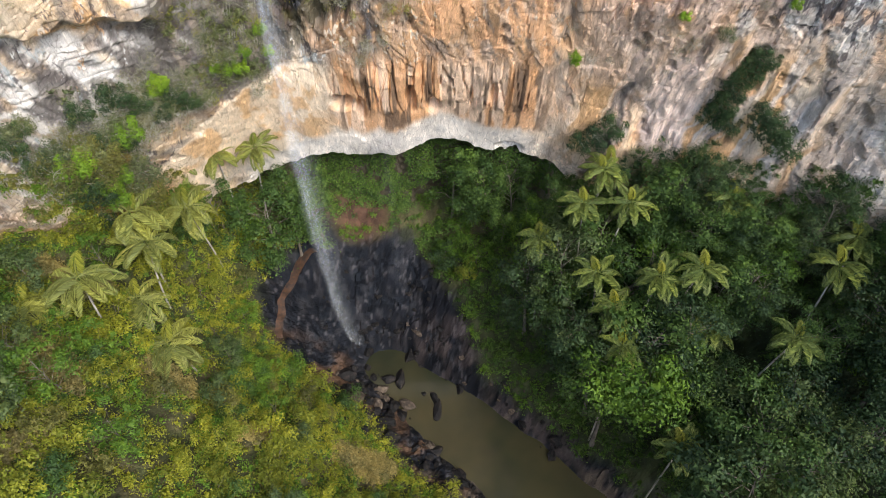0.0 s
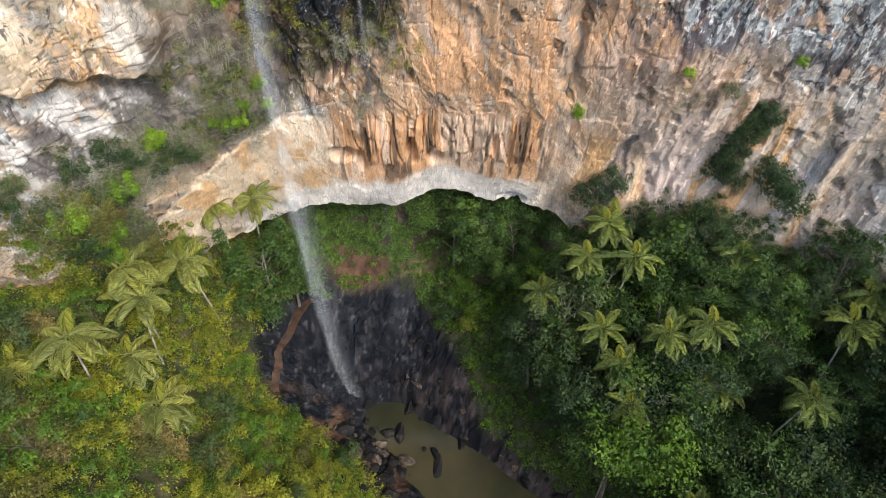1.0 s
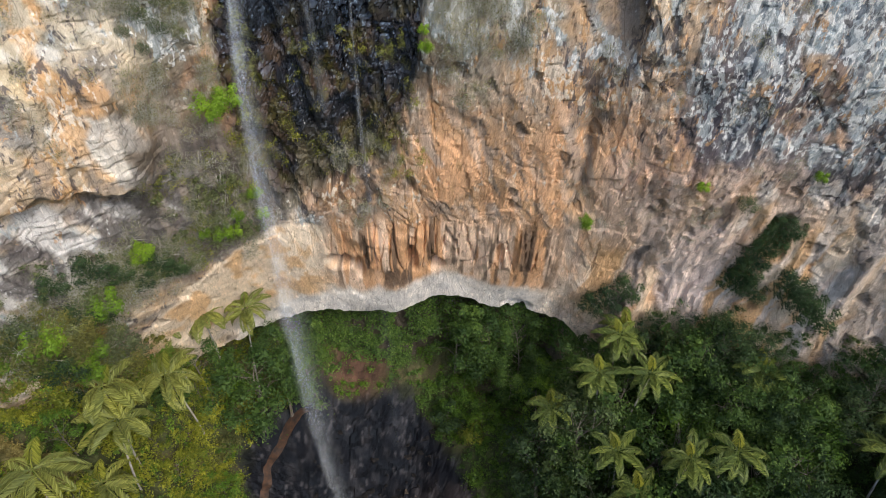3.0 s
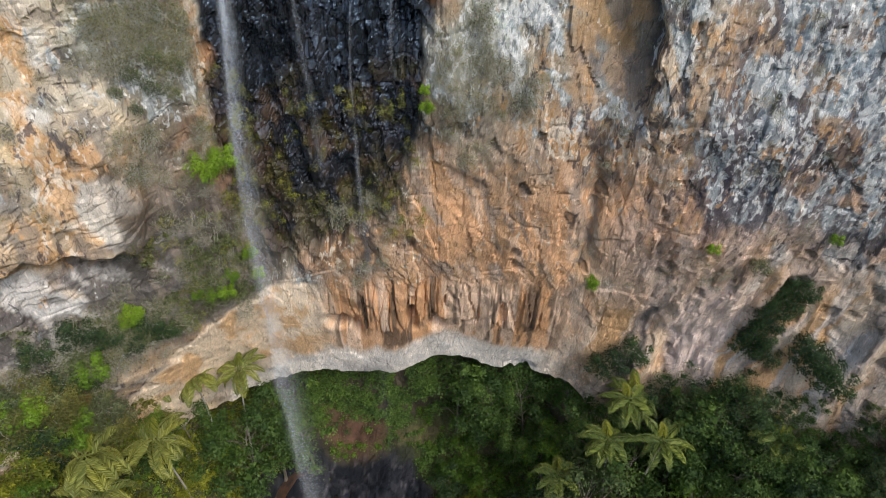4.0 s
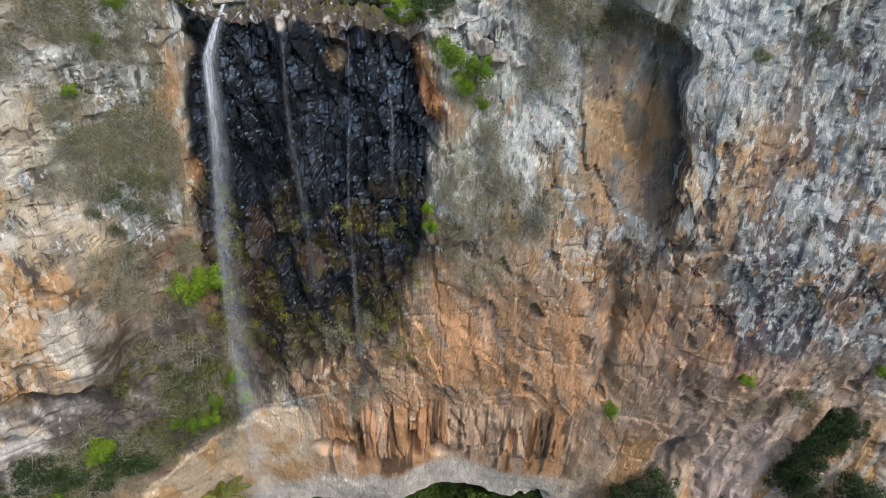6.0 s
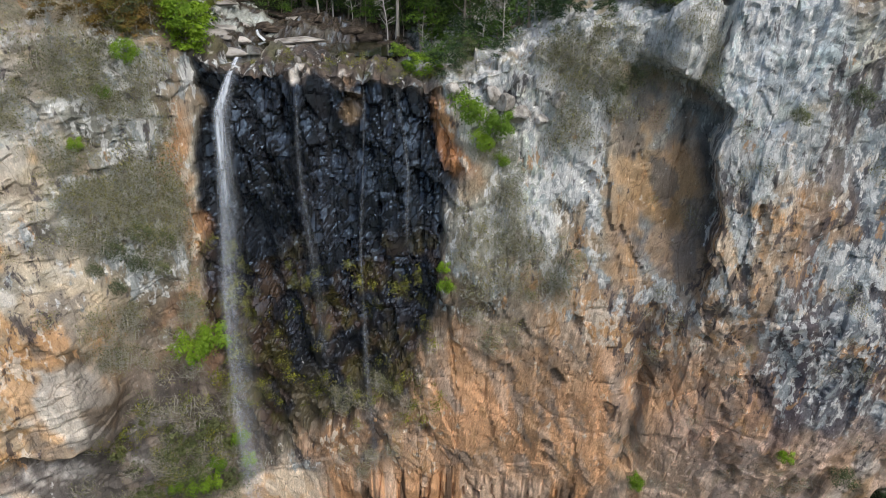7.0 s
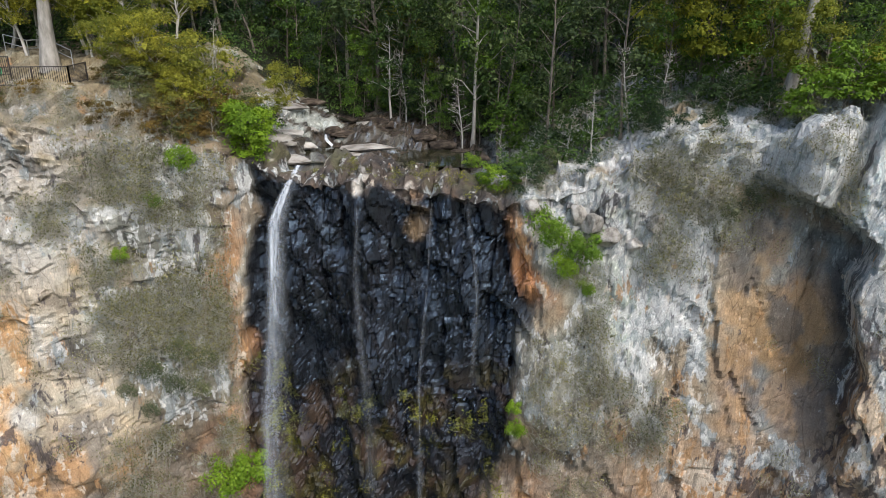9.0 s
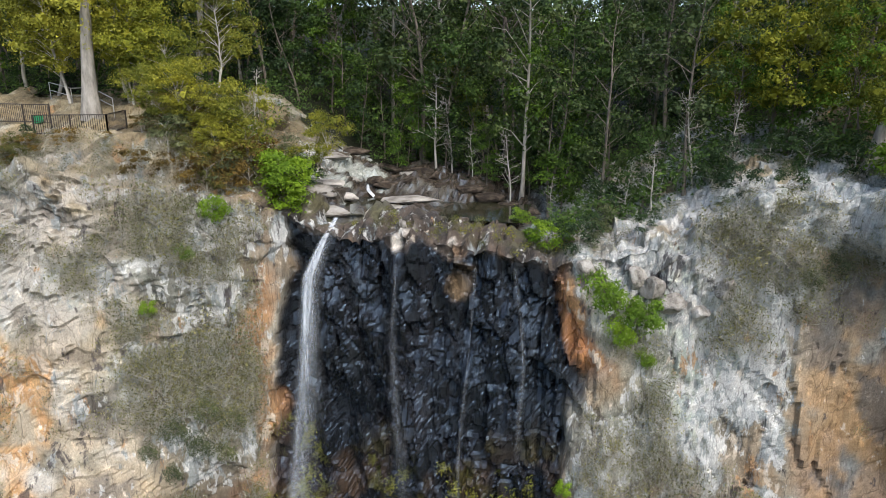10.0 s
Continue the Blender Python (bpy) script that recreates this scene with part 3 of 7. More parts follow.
# the block that overhangs the alcove, and the cleft beside it
out += 1.3 * np.exp(-((((X - 12.8) / 1.5) ** 2 + ((W - 95.0) / 1.9) ** 2) ** 2)) * (1 - TOP)
out -= 1.5 * np.exp(-(((X - 14.7 - 0.12 * (W - 95)) / 0.42) ** 2)) * smooth(90.5, 92.5, W)
out += 0.14 * np.abs(fbm(X * 0.75, W * 0.11, 4, 29)) * low * (1 - chute) * (0.3 + 0.7 * smooth(-4, 4, X)) * smooth(43, 50, W) * (1 - 0.8 * smooth(70, 80, W))
out += TOP * (0.25 * f2 + 0.1 * f3) + TOP * (smooth(-4, 0, X) + 1 - smooth(-25, -22, X)) * (0.25 * f2 + 0.16 * f3 + 0.25 * fbm(X * 0.9, W * 0.9, 3, 35))

P = np.stack([X, Y, Z], -1)
Nrm = unit(np.cross(np.gradient(P, axis=1), np.gradient(P, axis=0)))
Nrm = np.where(Nrm[..., 1:2] > 0.3, -Nrm, Nrm)
corner = np.exp(-((W - RIM) / 2.0) ** 2)
soft_n = unit(Nrm + corner[..., None] * np.array([0, -0.5, 0.6]))
P = P + soft_n * out[..., None]

# mineral colours: tan and grey ground tone, then stains, crusts and lichens with shapes of their own; hollows carry
# painted shade
TAN, CREAM, WHITE, ORANGE, RED = (0.36, 0.245, 0.16), (0.46, 0.37, 0.265), (0.48, 0.455, 0.42), (0.43, 0.22, 0.095), (0.42, 0.17, 0.075)
GREY, BLUE, PURPLE, BLACK, BROWN, MOSS, TEAL = (0.23, 0.215, 0.195), (0.22, 0.265, 0.305), (0.06, 0.05, 0.06), (0.009, 0.0115, 0.0175), (0.115, 0.075, 0.048), (0.11, 0.105, 0.035), (0.36, 0.39, 0.36)
sx = X + 1.6 * fbm(X * 0.22, W * 0.2, 4, 61) + 0.5 * fbm(X * 1.3, W * 1.0, 3, 62)
sz = W + 1.8 * fbm(X * 0.2, W * 0.18, 4, 63) + 0.6 * fbm(X * 1.2, W * 0.9, 3, 64)
COL = np.zeros(X.shape + (3,))
COL[:] = TAN


def tint(mask, colour):
    COL[:] = COL + (np.array(colour) - COL) * np.clip(mask, 0, 1)[..., None]


def stain_or_shade(cx, cz, rx, rz, colour, amount=0.85, tilt=0.0, soft=0.45):
    """An uneven patch of colour on the wall, tilt in degrees to the right from upright."""
    c, s = math.cos(radians(tilt)), math.sin(radians(tilt))
    a, b = (sx - cx) * c - (sz - cz) * s, (sx - cx) * s + (sz - cz) * c
    tint(amount * (1 - smooth(1 - soft, 1 + soft, np.hypot(a / rx, b / rz))), colour)


tint(0.75 * smooth(-0.1, 0.35, fbm(X * 0.25, W * 0.16, 4, 71)), GREY)
tint(0.6 * smooth(0.1, 0.5, fbm(X * 0.33, W * 0.2, 4, 72)), CREAM)
tint(0.5 * smooth(0.12, 0.3, fbm(X * 0.55 + 0.2 * W, W * 0.38, 5, 88)), (0.2, 0.19, 0.175))
tint(0.5 * smooth(0.15, 0.32, fbm(X * 0.7, W * 0.45, 5, 89)), (0.45, 0.40, 0.34))
# the near wall: cream and orange below, white under the rim, grey where scrub hangs
stain_or_shade(-33, 76, 8, 12, CREAM, 0.9)
stain_or_shade(-31, 87, 6, 6, WHITE, 0.85)
stain_or_shade(-27.5, 86, 2.4, 4, WHITE, 0.9)
stain_or_shade(-30, 92, 6, 3, GREY, 0.6)
stain_or_shade(-32, 74, 1.8, 3.5, GREY, 0.7)
stain_or_shade(-29.2, 75.5, 0.8, 3.2, ORANGE, 0.95, -8)
stain_or_shade(-28.4, 71, 2.2, 4.5, (0.52, 0.33, 0.17), 0.85)
stain_or_shade(-34, 68.5, 5, 2.0, (0.58, 0.34, 0.14), 0.9, 75)
stain_or_shade(-33, 66.2, 6, 1.1, WHITE, 0.8, 0)
stain_or_shade(-32, 62.8, 3.5, 2.4, WHITE, 0.9)
stain_or_shade(-36, 63.4, 2.6, 0.9, PURPLE, 0.8)
stain_or_shade(-41, 59, 6, 8, (0.23, 0.215, 0.2), 0.85)
stain_or_shade(-42, 50, 3, 6, WHITE, 0.6)
stain_or_shade(-36, 58, 3, 3, GREY, 0.8)
stain_or_shade(-24, 84, 2.8, 9, (0.17, 0.155, 0.13), 0.85, -4)
stain_or_shade(-25.5, 61, 4.5, 8, (0.10, 0.09, 0.085), 0.85)
stain_or_shade(-30.3, 65.6, 3.5, 1.6, (0.09, 0.07, 0.07), 0.8)
stain_or_shade(-23, 69, 2, 6, BROWN, 0.8)
stain_or_shade(-21.4, 84, 0.8, 5.5, ORANGE, 0.85)
stain_or_shade(-21.5, 73, 1.2, 5, (0.36, 0.2, 0.12), 0.8)
stain_or_shade(-27, 54, 6, 4, (0.15, 0.14, 0.125), 0.8)
# the pale band along the lip
band = (smooth(30, 33, sz) * (1 - smooth(-0.3, 0.4, W - ledge + 0.4 * (sx - X))) * smooth(-37, -34, sx) * (1 - smooth(16, 19, sx)))
tint(0.95 * band, (0.58, 0.47, 0.36))
stain_or_shade(-28, 44, 5, 4, CREAM, 0.85)
stain_or_shade(-24, 47.5, 3.4, 2.6, (0.56, 0.33, 0.16), 0.85)
stain_or_shade(-22, 46, 1.6, 1.4, (0.5, 0.24, 0.11), 0.7)
stain_or_shade(-20, 46, 2, 5, (0.52, 0.34, 0.22), 0.6)
stain_or_shade(-36.5, 41, 1.6, 3, (0.5, 0.24, 0.12), 0.9)
stain_or_shade(-7, 37.5, 22, 2.6, WHITE, 0.8)
stain_or_shade(9, 37, 3.2, 1.8, (0.3, 0.29, 0.28), 0.85)
stain_or_shade(9.4, 36.8, 1.6, 0.9, (0.09, 0.08, 0.075), 0.8)
# the orange wall beside and under the fall
stain_or_shade(-1, 67, 3.6, 5, ORANGE, 0.8)
stain_or_shade(4, 60, 10, 10, (0.47, 0.27, 0.14), 0.8)
stain_or_shade(18, 66, 8, 9, (0.42, 0.26, 0.165), 0.75)
stain_or_shade(14, 52, 9, 8, (0.45, 0.27, 0.15), 0.6)
stain_or_shade(-0.4, 54.5, 1.9, 1.9, RED, 0.95)
stain_or_shade(-6, 48.5, 9, 2.4, ORANGE, 0.8)
stain_or_shade(8, 49, 8, 6, (0.50, 0.25, 0.11), 0.85)
stain_or_shade(-13, 58, 4.5, 4, (0.38, 0.22, 0.12), 0.8)
stain_or_shade(-9, 59.5, 0.8, 6, (0.03, 0.028, 0.028), 0.9)
stain_or_shade(-17.5, 57.5, 1.8, 2.2, (0.1, 0.095, 0.06), 0.8)
stain_or_shade(-6.3, 46.5, 1.2, 3, (0.12, 0.1, 0.08), 0.7)
stain_or_shade(13.7, 68.5, 2.6, 1.8, (0.13, 0.125, 0.115), 0.85)
stain_or_shade(16.6, 51, 1.4, 3, (0.3, 0.29, 0.28), 0.85)
stain_or_shade(15.4, 55, 1.2, 1.4, GREY, 0.8)
stain_or_shade(16.8, 46.5, 0.4, 4, WHITE, 0.7, 14)
stain_or_shade(12, 76, 4, 5, (0.48, 0.27, 0.14), 0.75)
stain_or_shade(12.6, 73, 3.5, 2.5, ORANGE, 0.7)
stain_or_shade(20, 78, 2.4, 5.5, (0.46, 0.27, 0.14), 0.8, 18)
stain_or_shade(20.6, 74.5, 1.2, 3, ORANGE, 0.75, 20)
stain_or_shade(5, 72, 4, 6, (0.38, 0.25, 0.16), 0.5)
stain_or_shade(19, 64, 6, 4, (0.44, 0.26, 0.17), 0.7)
stain_or_shade(27, 52, 6, 8, (0.5, 0.34, 0.25), 0.85, 25)
stain_or_shade(40, 56, 9, 9, (0.48, 0.43, 0.37), 0.8)
stain_or_shade(24, 52, 0.8, 6, (0.48, 0.25, 0.1), 0.7, 28)
stain_or_shade(26.6, 55, 0.7, 6, WHITE, 0.5, 28)
stain_or_shade(21.5, 50, 0.6, 6, (0.10, 0.08, 0.07), 0.6, 26)
stain_or_shade(37, 57, 3.5, 5, (0.46, 0.40, 0.34), 0.8, 30)
stain_or_shade(34.5, 55, 0.9, 5, (0.08, 0.085, 0.095), 0.7, 30)
stain_or_shade(45, 50, 6, 6, (0.46, 0.43, 0.40), 0.85)
# the grey and blue wall under the far rim
stain_or_shade(5, 87, 4.5, 6, (0.34, 0.34, 0.31), 0.85)
stain_or_shade(4, 91, 5, 3, WHITE, 0.8)
stain_or_shade(2.6, 90, 1.8, 1.4, (0.66, 0.62, 0.55), 0.9)
stain_or_shade(5.2, 86.5, 2.0, 3, TEAL, 0.7)
stain_or_shade(8, 81, 2.0, 5, (0.33, 0.33, 0.30), 0.7)
stain_or_shade(1.5, 82, 2.0, 8, (0.24, 0.22, 0.18), 0.5)
stain_or_shade(14, 96, 6, 2.4, (0.42, 0.42, 0.41), 0.85)
stain_or_shade(9, 96, 3, 2, TEAL, 0.7)
stain_or_shade(18, 93, 3, 6, (0.40, 0.42, 0.43), 0.85)
tint(0.8 * smooth(0.0, 0.3, xe - edge) * (1 - smooth(0.8, 2.6, xe - edge + 0.8 * fbm(X * 0.5, W * 0.5, 3, 97))) * smooth(76, 82, W) * (1 - TOP), (0.5, 0.49, 0.46))
stain_or_shade(25, 88, 7, 8, (0.25, 0.27, 0.285), 0.85)
stain_or_shade(20.5, 85, 2, 1.6, (0.44, 0.27, 0.15), 0.75)
stain_or_shade(21, 90, 1.5, 2, (0.42, 0.28, 0.17), 0.6)
stain_or_shade(23.5, 84, 1.2, 2.6, (0.07, 0.062, 0.07), 0.8, 20)
stain_or_shade(30, 80, 7, 9, BLUE, 0.85)
stain_or_shade(27, 74, 4.5, 4.0, (0.10, 0.09, 0.095), 0.8, 30)
stain_or_shade(25, 70.5, 4.5, 1.3, PURPLE, 0.85, 65)
stain_or_shade(30, 72, 4, 3, (0.2, 0.2, 0.21), 0.7)
stain_or_shade(36, 72, 6, 6, BLUE, 0.7)
stain_or_shade(33, 76, 2, 6, (0.4, 0.42, 0.44), 0.4, 25)
stain_or_shade(35, 64.5, 5, 2, (0.42, 0.40, 0.38), 0.7)
# inside the alcove, with shade painted along its edge and under its roof
stain_or_shade(11.4, 86, 2.8, 5.5, (0.38, 0.26, 0.17), 0.85)
stain_or_shade(13.6, 88.5, 1.8, 2.6, (0.14, 0.14, 0.15), 0.75)
stain_or_shade(15.6, 86, 0.7, 6, (0.09, 0.1, 0.11), 0.8)
stain_or_shade(14.3, 84.5, 1.0, 2.6, (0.42, 0.22, 0.06), 0.85, 20)
stain_or_shade(12.8, 83, 0.8, 1.0, (0.44, 0.25, 0.08), 0.7)
stain_or_shade(13, 80.5, 1.6, 2.5, (0.13, 0.12, 0.125), 0.7)
stain_or_shade(13.6, 91.6, 2.4, 0.9, (0.08, 0.085, 0.09), 0.8, 25)
stain_or_shade(14.2, 78, 1.0, 5, (0.12, 0.12, 0.115), 0.7)
# the wet black chute, mossy lower down, with browned rocks along the rim
sharp = smooth(chute_l - 0.3, chute_l + 0.4, sx * 0.4 + wx * 0.6) * (1 - smooth(chute_r - 0.8, chute_r + 0.7, sx * 0.5 + wx * 0.5 + (1.0 + 2.2 * (1 - smooth(68, 78, W))) * drip)) * smooth(54, 60, sz + 6 * drip)
fringe = (1 - sharp) * smooth(-23.5, -21, sx) * (1 - smooth(chute_r + 0.5, chute_r + 3.2, sx)) * smooth(53, 57, sz) * (1 - smooth(76, 84, sz))
tint(0.8 * fringe * smooth(-0.1, 0.15, fbm(X * 0.7, W * 0.2, 4, 149)), (0.09, 0.068, 0.048))
tint(0.97 * sharp, BLACK)
lower = sharp * (1 - smooth(74, 82, sz)) * smooth(-0.15, 0.3, fbm(X * 0.5, W * 0.3, 4, 81))
tint(0.9 * lower, (0.06, 0.038, 0.024))
tint(0.7 * sharp * (1 - smooth(62, 70, sz)) * smooth(-0.2, 0.1, fbm(X * 0.6, W * 0.14, 4, 410)), (0.1, 0.082, 0.045))
tint(0.5 * sharp * (1 - smooth(-20.2, -18, sx)) * (1 - smooth(70, 84, sz)), (0.06, 0.032, 0.018))
tint(0.75 * lower * smooth(0.0, 0.25, fbm(X * 0.9, W * 0.7, 4, 82)), (0.07, 0.06, 0.016))
stain_or_shade(-2.2, 88.5, 0.9, 2.6, (0.42, 0.19, 0.08), 0.9, -15)
stain_or_shade(-9.4, 90.6, 0.6, 1.0, (0.2, 0.13, 0.08), 0.8)
# above the rim: pale crusted slabs by the creek, soil behind
bed = TOP * smooth(-23, -20, sx) * (1 - smooth(-6, -3, sx))
tint(0.9 * bed, (0.075, 0.054, 0.04))
tint(bed * np.clip(1 - smooth(-17.2, -15.8, X) + smooth(-5.5, -4, X), 0.12, 1) * smooth(0.05, 0.25, 1.4 * fbm(X * 0.5, W * 0.6, 5, 84) - 0.22 + 0.3 * (1 - smooth(-19, -16.5, sx)) - 0.12 + 0.5 * smooth(-4, 0, sx)), (0.42, 0.40, 0.37))
tint(0.85 * TOP * smooth(-6, -3, sx) * (1 - smooth(9, 14, sx)) * smooth(-0.3, 0.1, fbm(X * 0.4, W * 0.5, 4, 150)), (0.31, 0.315, 0.31))
tint(0.7 * TOP * (1 - smooth(-28, -24, sx)) * smooth(0.0, 0.25, fbm(X * 0.5, W * 0.7, 4, 151)), (0.4, 0.35, 0.28))
soil = TOP * (1 - smooth(-23, -20, sx) * (1 - smooth(1, 6, sx))) * (1 - 0.7 * smooth(-6, -3, sx) * (1 - smooth(9, 14, sx)))
tint(0.8 * soil * smooth(0.5, 3.5, W - RIM), (0.16, 0.125, 0.075))
tint(0.6 * soil * (1 - smooth(-30, -26, sx)), (0.26, 0.19, 0.12))
# streaks, crusts and dark joints over everything
streak = fbm(X * 1.4, W * 0.1, 4, 85)
COL *= (1 + (0.4 - 0.25 * smooth(2, 6, X) * smooth(80, 88, W)) * streak * (1 - TOP))[..., None]
dry_rock = (1 - sharp) * (1 - 0.5 * TOP)
tint(0.2 * dry_rock * smooth(0.2, 0.38, fbm(X * 0.9 + 0.2 * W, W * 0.5, 5, 94)), (0.17, 0.155, 0.14))
tint(0.25 * dry_rock * smooth(0.2, 0.36, fbm(X * 1.2, W * 0.8, 5, 95)), (0.5, 0.45, 0.38))
tint(0.3 * dry_rock * smooth(0.3, 0.42, fbm(X * 1.0 - 0.3 * W, W * 0.8, 5, 92)), (0.075, 0.068, 0.064))
tint(0.4 * dry_rock * smooth(4, 14, X) * smooth(66, 80, W) * smooth(-0.1, 0.3, fbm(X * 0.3, W * 0.25, 4, 93)), (0.24, 0.285, 0.32))
tint(0.55 * band * (0.6 + 0.4 * smooth(-0.2, 0.2, fbm(X * 0.5, W * 0.3, 4, 141))), (0.6, 0.49, 0.38))
tint(0.55 * band * smooth(-0.05, 0.2, fbm(X * 0.25, W * 0.3, 4, 142)) * smooth(38, 42, W), (0.56, 0.33, 0.17))
tint(0.5 * (1 - smooth(0.7, 1.3, np.hypot((sx - 7) / 14, (sz - 57) / 12))) * smooth(-0.25, 0.15, fbm(X * 0.4, W * 0.2, 4, 143)) * (1 - sharp) * (1 - band), (0.5, 0.29, 0.155))
tint(0.75 * smooth(22, 25, sx) * (1 - smooth(33, 36, sx)) * smooth(65, 69, sz) * (1 - smooth(77, 82, sz)) * smooth(-0.1, 0.12, fbm(X * 0.35 - 0.2 * W, W * 0.3, 5, 144)), PURPLE)
tint(0.3 * (1 - sharp) * smooth(0.3, 0.55, fbm(X * 0.8, W * 0.22, 5, 86)), (0.12, 0.105, 0.095))
tint(0.3 * (1 - sharp) * smooth(0.28, 0.5, fbm(X * 0.9, W * 0.7, 5, 87)), (0.62, 0.57, 0.5))
tint(0.6 * dry_rock * smooth(3, 9, X) * smooth(45, 60, W) * (1 - smooth(84, 92, W)) * smooth(-0.02, 0.2, fbm(X * 0.4 + 0.15 * W, W * 0.22, 5, 98)), (0.44, 0.25, 0.13))
tint(0.45 * dry_rock * (1 - smooth(-28, -24, X)) * smooth(0.0, 0.25, fbm(X * 0.4, W * 0.3, 5, 99)), (0.44, 0.3, 0.16))
COL *= (1 - (1 - sharp) * 0.25 * (1 - smooth(0.0, 0.05, e2)))[..., None]
COL *= (0.8 + 0.2 * smooth(0.0, 0.02, e1))[..., None]
COL *= (0.88 + 0.24 * r2)[..., None] * (0.92 + 0.16 * r3)[..., None]
COL *= (1 + (1 - sharp) * (1 - TOP) * (0.22 * (tall_r - 0.5) * (1 - far_side) + 0.4 * (lean_r - 0.5) * far_side))[..., None]
# near wall dimmed, far wall brightened in colour to balance the light
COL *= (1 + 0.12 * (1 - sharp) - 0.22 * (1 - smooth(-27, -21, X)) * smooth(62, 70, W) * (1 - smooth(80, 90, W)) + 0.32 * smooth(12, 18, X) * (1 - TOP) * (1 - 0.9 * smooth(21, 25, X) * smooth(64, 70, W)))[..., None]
aged = smooth(68, 84, W)[..., None]  # greyer, algae-stained stone towards the rim
COL *= 1 - aged * np.array((0.09, 0.0, 0.02))
# first darkening of the recess left of the fall: dark rock with painted gloom
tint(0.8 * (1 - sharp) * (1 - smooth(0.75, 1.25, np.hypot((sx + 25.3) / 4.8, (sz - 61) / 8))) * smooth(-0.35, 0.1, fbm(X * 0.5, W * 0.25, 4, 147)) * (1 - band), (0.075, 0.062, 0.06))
tint(0.7 * dry_rock * (1 - smooth(0.7, 1.3, np.hypot((sx - 7) / 12, (sz - 60) / 10))) * (1 - band) * smooth(-0.4, 0.0, fbm(X * 0.3, W * 0.14, 3, 148)), (0.47, 0.285, 0.155))
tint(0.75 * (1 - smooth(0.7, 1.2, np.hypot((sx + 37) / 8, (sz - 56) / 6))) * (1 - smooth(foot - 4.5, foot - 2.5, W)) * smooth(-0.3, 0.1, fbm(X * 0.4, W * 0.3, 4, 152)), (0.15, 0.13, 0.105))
ribbed = smooth(13, 19, sx) * (1 - smooth(40, 48, sx)) * (1 - smooth(58, 66, sz)) * smooth(34, 38, sz)
along_rib = wz * 0.06
tint(0.7 * ribbed, (0.5, 0.38, 0.3))
tint(0.75 * ribbed * smooth(0.0, 0.2, fbm(q * 0.5, along_rib, 4, 153)), (0.47, 0.26, 0.12))
tint(0.7 * ribbed * smooth(0.1, 0.25, fbm(q * 0.7, along_rib, 4, 154)), (0.09, 0.075, 0.068))
tint(0.6 * ribbed * smooth(0.15, 0.3, fbm(q * 0.6, along_rib, 4, 155)), (0.52, 0.5, 0.46))
slab = (1 - smooth(0.8, 1.2, np.hypot((sx - 9) / 11, (sz - 49) / 8))) * (1 - 0.9 * band)
tint(0.8 * slab, (0.56, 0.345, 0.2))
tint(0.6 * slab * smooth(0.1, 0.3, fbm(X * 0.5, W * 0.2, 4, 156)), (0.6, 0.47, 0.36))
tint(0.7 * slab * smooth(0.22, 0.36, fbm(X * 1.1, W * 0.25, 5, 157)), (0.11, 0.09, 0.08))
pink = (1 - smooth(0.8, 1.15, np.hypot((sx - PINK[0]) / 3.1, (sz - PINK[1]) / 9.5)))
tint(0.9 * pink, (0.56, 0.44, 0.37))
# lower overhanging wall brightened in colour to make up for its shading
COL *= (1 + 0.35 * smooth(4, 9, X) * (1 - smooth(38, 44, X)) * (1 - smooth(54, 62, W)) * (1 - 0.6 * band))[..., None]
# brown bedrock along the brink, hanging down in tongues between the wet runs
tongue = np.interp(X, (-19.5, -18.6, -17.6, -16.6, -15.2, -13.4, -12.9, -11.7, -11.2, -10.6, -9.4, -8.2, -7.4, -6.6, -5.4, -4.4, -3.2, -1.6), (0.4, 1.4, 0.7, 0.1, 0.5, 0.5, 2.0, 2.2, 0.3, 0.6, 2.9, 1.0, 0.3, 0.5, 1.2, 0.8, 2.4, 3.5)) * 0.42 - 0.25 + 0.3 * fbm(X * 1.6, W * 0.8, 3, 402)
brink = smooth(-20, -19, X) * (1 - smooth(-3.4, -1.8, X)) * smooth(-0.35, 0.2, W - RIM + tongue) * (1 - smooth(2.6, 3.6, W - RIM))
tint(0.92 * brink, (0.1, 0.078, 0.062))
tint(0.85 * brink * (1 - smooth(-0.4, 0.6, W - RIM)) * smooth(-0.1, 0.15, fbm(X * 0.8, W * 0.5, 4, 403)), (0.2, 0.13, 0.08))
tint(0.8 * brink * smooth(0.0, 0.2, fbm(X * 1.2, W * 0.9, 4, 404)), (0.045, 0.04, 0.038))
tint(0.5 * brink * smooth(0.3, 1.2, W - RIM) * smooth(0.0, 0.25, fbm(X * 0.7, W * 0.9, 4, 411)), (0.13, 0.13, 0.055))
tint(0.8 * brink * smooth(0.46, 0.54, fbm(X * 1.5, W * 1.1, 4, 405)), (0.55, 0.5, 0.44))
stain_or_shade(-12.3, 92.3, 0.35, 0.8, (0.6, 0.56, 0.5), 0.9)
stain_or_shade(-2.0, 88.2, 0.9, 2.8, (0.42, 0.2, 0.09), 0.9, -15)
stain_or_shade(-20.9, 86, 0.8, 5.5, (0.4, 0.22, 0.11), 0.8, -3)
tint(0.7 * (1 - smooth(-27, -23, X)) * smooth(-5, -3, W - RIM) * (1 - smooth(0.8, 2.2, W - RIM)) * smooth(-0.12, 0.08, fbm(X * 0.7, W * 1.1, 4, 495)), (0.5, 0.455, 0.4))
# crusts of pale and bluish lichen under the far rim
crust_n = smooth(-0.02, 0.1, fbm(X * 0.8, W * 0.9, 5, 406))
